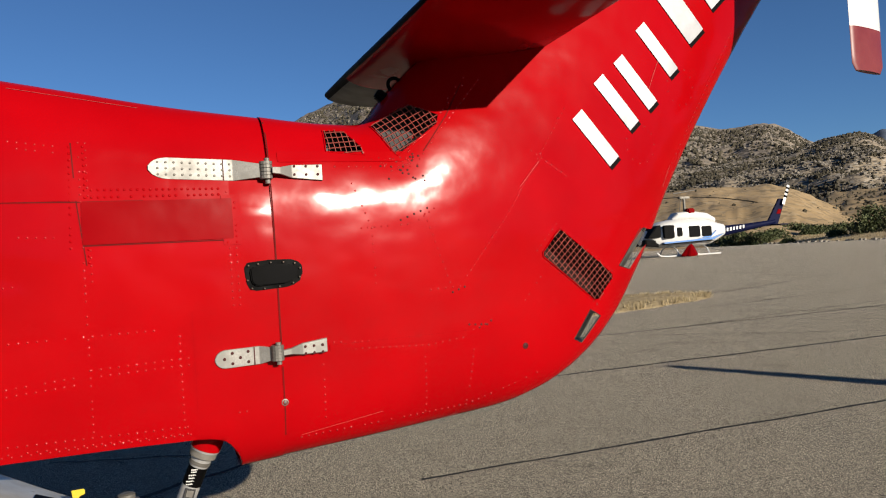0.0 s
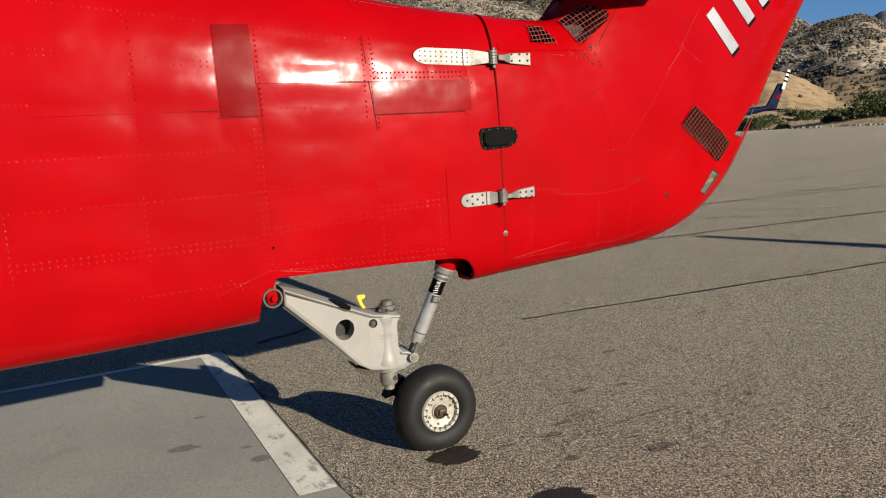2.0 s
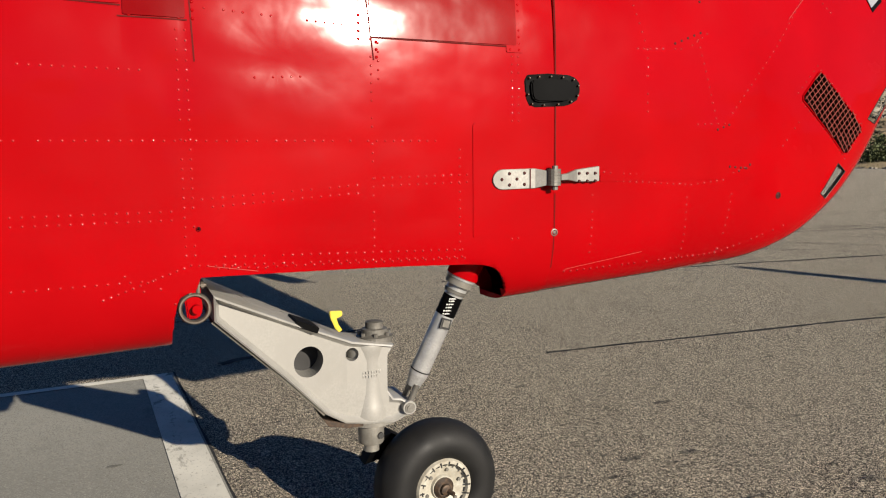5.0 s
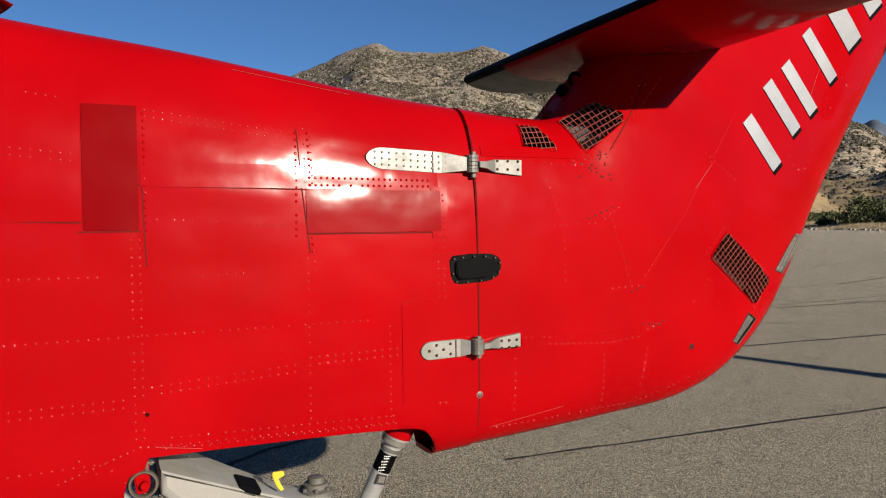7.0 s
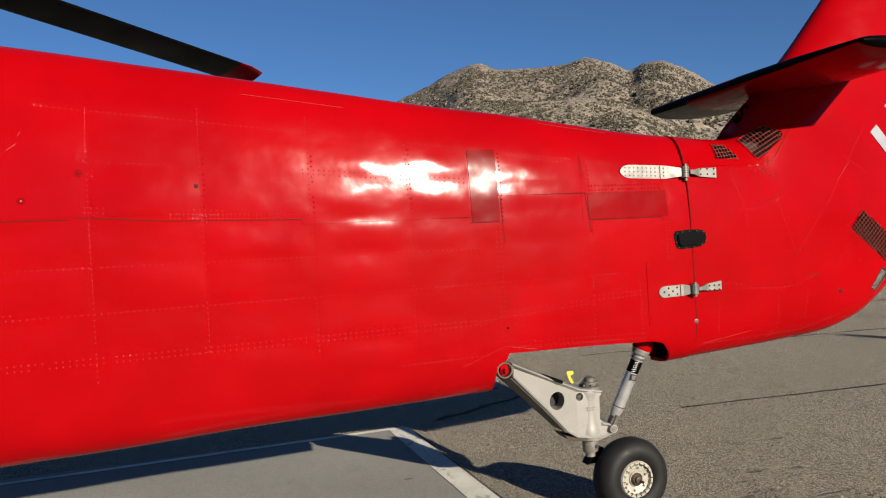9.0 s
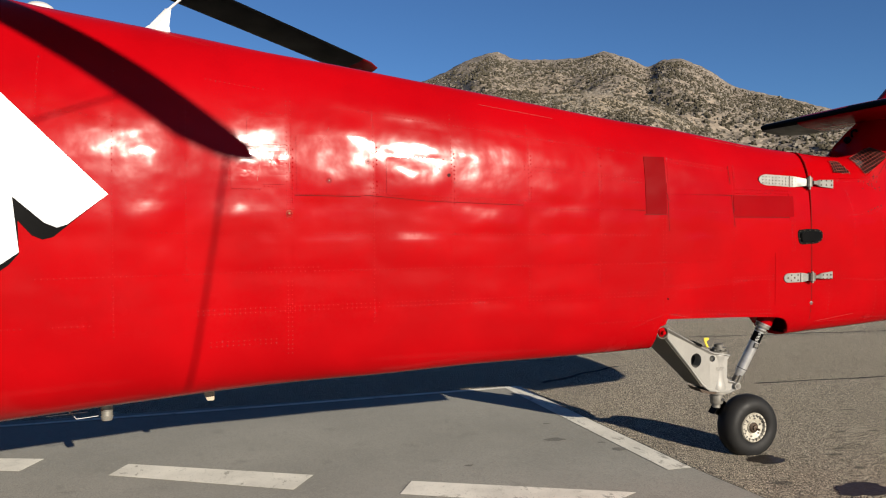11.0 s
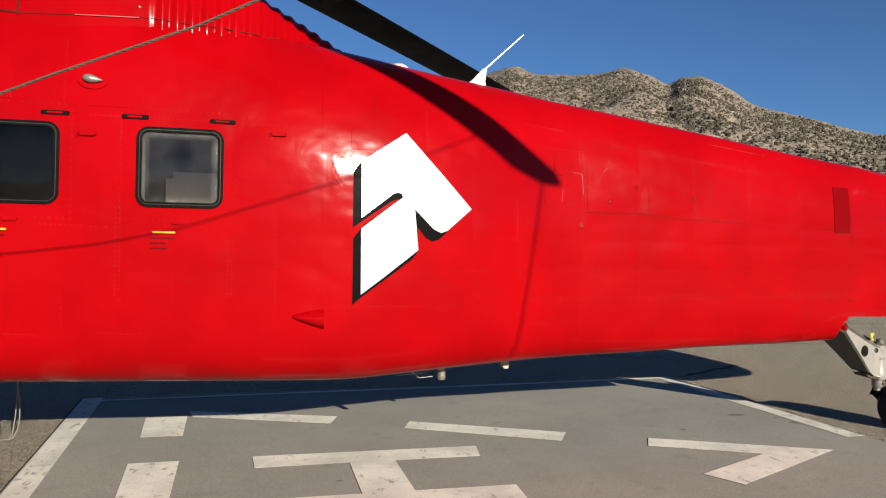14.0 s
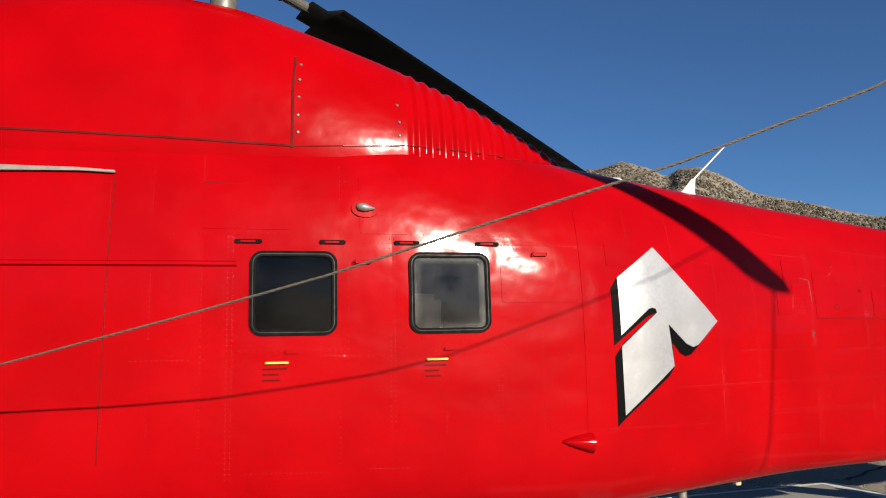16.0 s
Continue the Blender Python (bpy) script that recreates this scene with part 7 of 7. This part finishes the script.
part("axle_nut", bm, RUSTY, rim, "greasy brown axle nut", True)

# ---- mooring ropes ----
def rope(name, pts, r, label, twist=90.0, mat=ROPE):
    """Three strands laid round each other along a path."""
    bm = bmesh.new()
    pts = [Vector(p) for p in pts]
    n = 220
    L = len(pts) - 1
    path = []
    for k in range(n + 1):
        u = k / n * L
        i = min(int(u), L - 1)
        path.append(pts[i].lerp(pts[i + 1], u - i))
    for s in range(3):
        strand = []
        for k, p in enumerate(path):
            dd = (path[min(k + 1, n)] - path[max(k - 1, 0)]).normalized()
            u_ = dd.cross(Vector((0, 0.3, 1))).normalized()
            v_ = dd.cross(u_)
            a = k * twist / n + s * 2.094
            strand.append(p + (u_ * math.cos(a) + v_ * math.sin(a)) * r * 0.55)
        sweep(bm, strand, r * 0.62, 5)
    return tagged(part(name, bm, mat, None, "", True), label, "rope")


tip = HUB + Vector((1, -1, 0)).normalized() * 8.75
tip.z = 4.26
line = [(-2.86, -5.4, 4.30), (-3.8, -4.8, 3.74), (-4.8, -4.15, 3.23), (-5.85, -3.52, 2.73), (-6.42, -3.21, 2.52), (-6.98, -2.93, 2.36), (-7.67, -2.53, 2.16), (-8.33, -2.14, 2.0), (-9.12, -1.65, 1.82), (-9.8, -1.23, 1.68), (-10.5, -0.78, 1.55)]
rope("mooring_rope", line, 0.0058, "taut tan twisted mooring rope tied to a rotor blade tip", 420)
rope("tie_rope", [tip - Vector((0.02 * k, 0, 0.12 * k)) for k in range(13)], 0.009, "tan tie rope hanging from the rotor blade tip", 60)

# cables on the ground by the pad
def ground_cable(pts, r, mat, label):
    bm = bmesh.new()
    ps = [Vector(p) for p in pts]
    out = []
    for i in range(len(ps) - 1):
        p0, p1, p2, p3 = ps[max(i - 1, 0)], ps[i], ps[i + 1], ps[min(i + 2, len(ps) - 1)]
        for k in range(8):
            u = k / 8
            out.append(0.5 * (2 * p1 + (p2 - p0) * u + (2 * p0 - 5 * p1 + 4 * p2 - p3) * u * u + (3 * p1 - p0 - 3 * p2 + p3) * u**3))
    sweep(bm, out + [ps[-1]], r, 8)
    return tagged(part("cable", bm, mat, None, "", True), label, "cable")


ground_cable([(-8.225, -0.745, 0.80), (-8.25, -0.75, 0.7), (-8.33, -0.77, 0.42), (-8.43, -0.78, 0.12), (-8.50, -0.77, 0.012), (-8.7, -0.6, 0.012), (-9.2, -0.5, 0.012)], 0.009, CABLE, "black cable hanging from the cabin bracket to the ground")
ground_cable([(-8.5, 1.45, 0.70), (-8.5, 1.45, 0.4), (-8.47, 1.35, 0.18), (-8.38, 1.1, 0.05), (-8.35, 0.96, 0.016), (-8.36, 0.6, 0.016), (-8.5, 0.1, 0.016), (-9.0, -0.2, 0.016)], 0.013, CABLE, "thick black cable drooping from the belly to the ground")
for o in (0.0, 0.018):
    ground_cable([(-8.165, 0.85, 0.72), (-8.165, 0.85, 0.5), (-8.17 + o, 0.85, 0.35), (-8.19 + o * 2, 0.86, 0.15), (-8.23 + o, 0.88, 0.012), (-8.30, 0.8, 0.012), (-8.5, 0.37 - o, 0.012), (-8.9, 0.2, 0.012), (-9.3, 0.3, 0.012)], 0.0055, HOSE, "thin pale hose hanging from the belly to the ground")
rng = random.Random(21)
for k in range(9):
    c = Vector((-8.86 + rng.uniform(-0.1, 0.1), 1.2 + rng.uniform(-0.08, 0.08), 0.0))
    r_, up = rng.uniform(0.06, 0.12), rng.uniform(0.02, 0.13)
    ground_cable([(c.x + r_ * math.cos(a), c.y + 0.8 * r_ * math.sin(a), 0.025 + up * (0.5 + 0.5 * math.sin(a * 0.6 + k))) for a in (k + 0.75 * j for j in range(9))], rng.choice((0.011, 0.014, 0.009)), (CABLE, CABLE, BRASS)[k % 3], "coiled cable heaped on the asphalt")
bm = bmesh.new()
loft(bm, [[(-8.93 + 0.05 * f * math.cos(a) * (1 + 0.2 * math.sin(3 * a + h * 20)), 1.5 + 0.05 * f * math.sin(a), h) for a in (2 * math.pi * k / 14 for k in range(14))] for h, f in ((0.002, 1.3), (0.05, 1.35), (0.12, 1.0), (0.2, 0.8), (0.27, 0.7), (0.3, 0.3))])
tagged(part("cloth_bag", bm, PINK, None, "", True), "crumpled pinkish cloth bag beside the cable heap", "bag")

# unseen stand-in pole, added only to cast the long shadow on the apron
bm = bmesh.new()
rod(bm, (11.5, -8.7, 0), (11.5, -8.7, 4.85), 0.5, 0.1, 24)
tagged(part("pole", bm, DULL, None, "", True), "unseen tapered grey pole added to cast a shadow on the asphalt", "pole")

# ---- parked helicopter far off ----
far = thing("parked_helicopter", "white and dark blue helicopter parked far across the apron", "helicopter", "", (0, 0, 0))
M = Matrix.Translation((45.4, 49.3, rise(45.4, 49.3))) @ Matrix.Rotation(radians(-8), 4, "Z") @ Matrix.Scale(1.2, 4)
# in its own axes: x aft, y to its far side, mast at the origin


def far_part(name, bm, mat, label="", smooth=False, parent=None):
    bm.transform(M)
    return part(name, bm, mat, parent or far, label, smooth)


bm = bmesh.new()
loft(bm, [oval((x, t), (x, b), w, 0.45, 2.8, 2.8, 32) for x, t, b, w in ((-4.0, 1.35, 1.1, 0.1), (-3.7, 1.6, 0.85, 0.5), (-3.0, 2.25, 0.7, 0.9), (-2.2, 2.6, 0.66, 1.15), (-1.2, 2.75, 0.65, 1.25), (0.8, 2.75, 0.65, 1.25), (1.6, 2.6, 0.75, 1.1), (2.4, 2.35, 1.05, 0.75), (3.0, 2.2, 1.35, 0.5))])
far_part("body", bm, WHITE, "white cabin body", True)
bm = bmesh.new()
loft(bm, [oval((x, t), (x, b), w, 0.5, 3, 3, 24) for x, t, b, w in ((-1.3, 2.8, 2.6, 0.4), (-0.9, 3.2, 2.6, 0.6), (0.3, 3.3, 2.6, 0.65), (1.6, 3.1, 2.5, 0.55), (2.3, 2.75, 2.3, 0.35))])
top = far_part("engine_housing", bm, WHITE, "white engine housing", True)
bm = bmesh.new()
box(bm, (0.6, 0.5, 0.45), pose(0.2, -0.35, 3.25), 0.08)
far_part("intake_cover", bm, RED_PLATE, "red intake cover", False, top)
bm = bmesh.new()
loft(bm, [oval((x, t), (x, b), w, 0.5, 2.2, 2.2, 24) for x, t, b, w in ((2.7, 2.05, 1.2, 0.48), (5.0, 2.12, 1.55, 0.33), (7.4, 2.28, 1.92, 0.2), (7.7, 2.36, 1.98, 0.17))])
boom = far_part("tail_boom", bm, BLUE, "dark blue tail boom", True)
bm = bmesh.new()
prism(bm, [(6.9, 1.9), (7.9, 1.85), (8.0, 2.0), (8.75, 3.85), (8.2, 3.9)], -0.1, 0.1, 0.03)
far_part("tail_fin", bm, BLUE, "dark blue swept tail fin")
bm = bmesh.new()
prism(bm, [(7.85, 2.75), (8.2, 2.72), (8.35, 3.05), (8.05, 3.1)], -0.13, -0.1)
far_part("fin_badge", bm, RED_PLATE)
bm = bmesh.new()
loft(bm, [[(8.5 + s * 0.0 + a * 0.12, -0.3 + c * 0.02, 3.7 + s) for a, c in ((-1, 0), (0, -1), (1, 0), (0, 1))] for s in (-0.3, 0.2, 0.7, 1.25)])
bm.transform(Matrix.Translation((8.5, 0, 3.7)) @ Matrix.Rotation(radians(22), 4, "Y") @ Matrix.Translation((-8.5, 0, -3.7)))
bm2 = bm
far_part("tail_rotor_blade", bm2, WHITE)
for k in range(3):
    bm = bmesh.new()
    box(bm, (0.27, 0.08, 0.14), Matrix.Translation((8.5, -0.3, 3.7)) @ Matrix.Rotation(radians(22), 4, "Y") @ Matrix.Translation((0, 0, 0.35 + 0.33 * k)))
    far_part("blade_band", bm, BLACK)
bm = bmesh.new()
rod(bm, (0, 0, 3.2), (0, 0, 4.35), 0.11, 0.09, 14)
box(bm, (0.9, 0.3, 0.16), pose(0, 0, 4.3), 0.04)
rod(bm, (-0.35, 0.1, 3.3), (-0.2, 0.1, 4.25), 0.03, None, 8)
far_part("rotor_mast", bm, DULL, "grey rotor mast")
bm = bmesh.new()
rod(bm, (-1.0, -0.2, 4.6), (1.1, 0.2, 4.85), 0.04, None, 8)
far_part("stabiliser_bar", bm, DULL)
for s in (1, -1):
    bm = bmesh.new()
    loft(bm, [[(s * x, s * x * 0.18 + c * 0.26, 4.33 - 0.012 * x * x * 0.9 + e * 0.03) for c, e in ((-1, 0), (0, -1), (1, 0), (0, 1))] for x in (0.4, 2, 4, 6, 7.3)])
    far_part("rotor_blade", bm, BLADE)
for x0, x1, z0, z1 in ((-2.55, -1.75, 1.35, 2.3), (-1.5, -1.1, 1.45, 2.1), (-0.55, 0.35, 1.35, 2.15), (0.5, 1.3, 1.35, 2.1)):
    bm = bmesh.new()
    prism(bm, round_rect(x0, x1, z0, z1, 0.12, 3), -1.28, -1.0, 0)
    w = far_part("window", bm, SEAL, "dark window")
bm = bmesh.new()
prism(bm, [(-3.75, 1.45), (-3.05, 2.25), (-2.7, 2.35), (-2.72, 1.45)], -1.1, 1.1, 0.05)
far_part("windscreen", bm, SEAL, "dark windscreen")
bm = bmesh.new()
prism(bm, [(-3.85, 0.9), (-2.8, 0.75), (-2.75, 1.3), (-3.85, 1.35)], -0.86, 0.86, 0.05)
far_part("nose_panel", bm, BLACK, "black nose panel")
for poly, m in (([(-2.6, 0.98), (1.5, 1.1), (2.4, 1.5), (1.2, 1.22), (-2.6, 1.08)], SKYBLUE), ([(0.2, 1.22), (1.2, 1.25), (1.75, 1.75), (1.2, 1.45)], SKYBLUE), ([(-2.6, 0.9), (1.5, 1.0), (1.5, 1.05), (-2.6, 0.95)], BLACK)):
    bm = bmesh.new()
    prism(bm, poly, -1.27, -0.9, 0)
    far_part("side_stripe", bm, m)
for k in range(6):
    bm = bmesh.new()
    prism(bm, [(3.1 + 0.30 * k, 1.62 + 0.03 * k), (3.25 + 0.30 * k, 1.635 + 0.03 * k), (3.29 + 0.30 * k, 1.885 + 0.03 * k), (3.14 + 0.30 * k, 1.87 + 0.03 * k)], -0.5 + 0.03 * k, -0.3 + 0.03 * k, 0)
    far_part("marking_bar", bm, WHITE, "", False, boom)
for s in (-1, 1):
    bm = bmesh.new()
    sweep(bm, [(-3.3, s * 1.3, 0.35), (-3.0, s * 1.3, 0.12), (-2.5, s * 1.3, 0.06), (1.9, s * 1.3, 0.06)], 0.06, 8)
    sweep(bm, [(-1.5, s * 1.3, 0.08), (-1.5, s * 1.0, 0.5), (-1.5, s * 0.5, 0.72)], 0.05, 8)
    sweep(bm, [(1.0, s * 1.3, 0.08), (1.0, s * 1.0, 0.5), (1.0, s * 0.5, 0.74)], 0.05, 8)
    far_part("skid", bm, WHITE, "white landing skid")
bm = bmesh.new()
prism(bm, [(7.3, 1.85), (8.0, 1.85), (8.0, 1.92), (7.3, 1.95)], -1.2, 1.2, 0.01)
far_part("tailplane", bm, BLUE)
bucket = bmesh.new()
loft(bucket, [[(f * math.cos(a) * (1 + 0.12 * math.sin(5 * a)) + 0.35 * h, 0.8 * f * math.sin(a), h) for a in (2 * math.pi * k / 20 for k in range(20))] for h, f in ((0.0, 0.62), (0.1, 0.66), (0.3, 0.52), (0.55, 0.36), (0.75, 0.2), (0.86, 0.06))])
bucket.transform(M @ Matrix.Translation((-1.0, -1.75, 0.0)) @ Matrix.Rotation(0.4, 4, "Z"))
tagged(part("water_bucket", bucket, RED_PLATE, None, "", False), "folded red fabric water bucket beside the parked helicopter", "bucket")
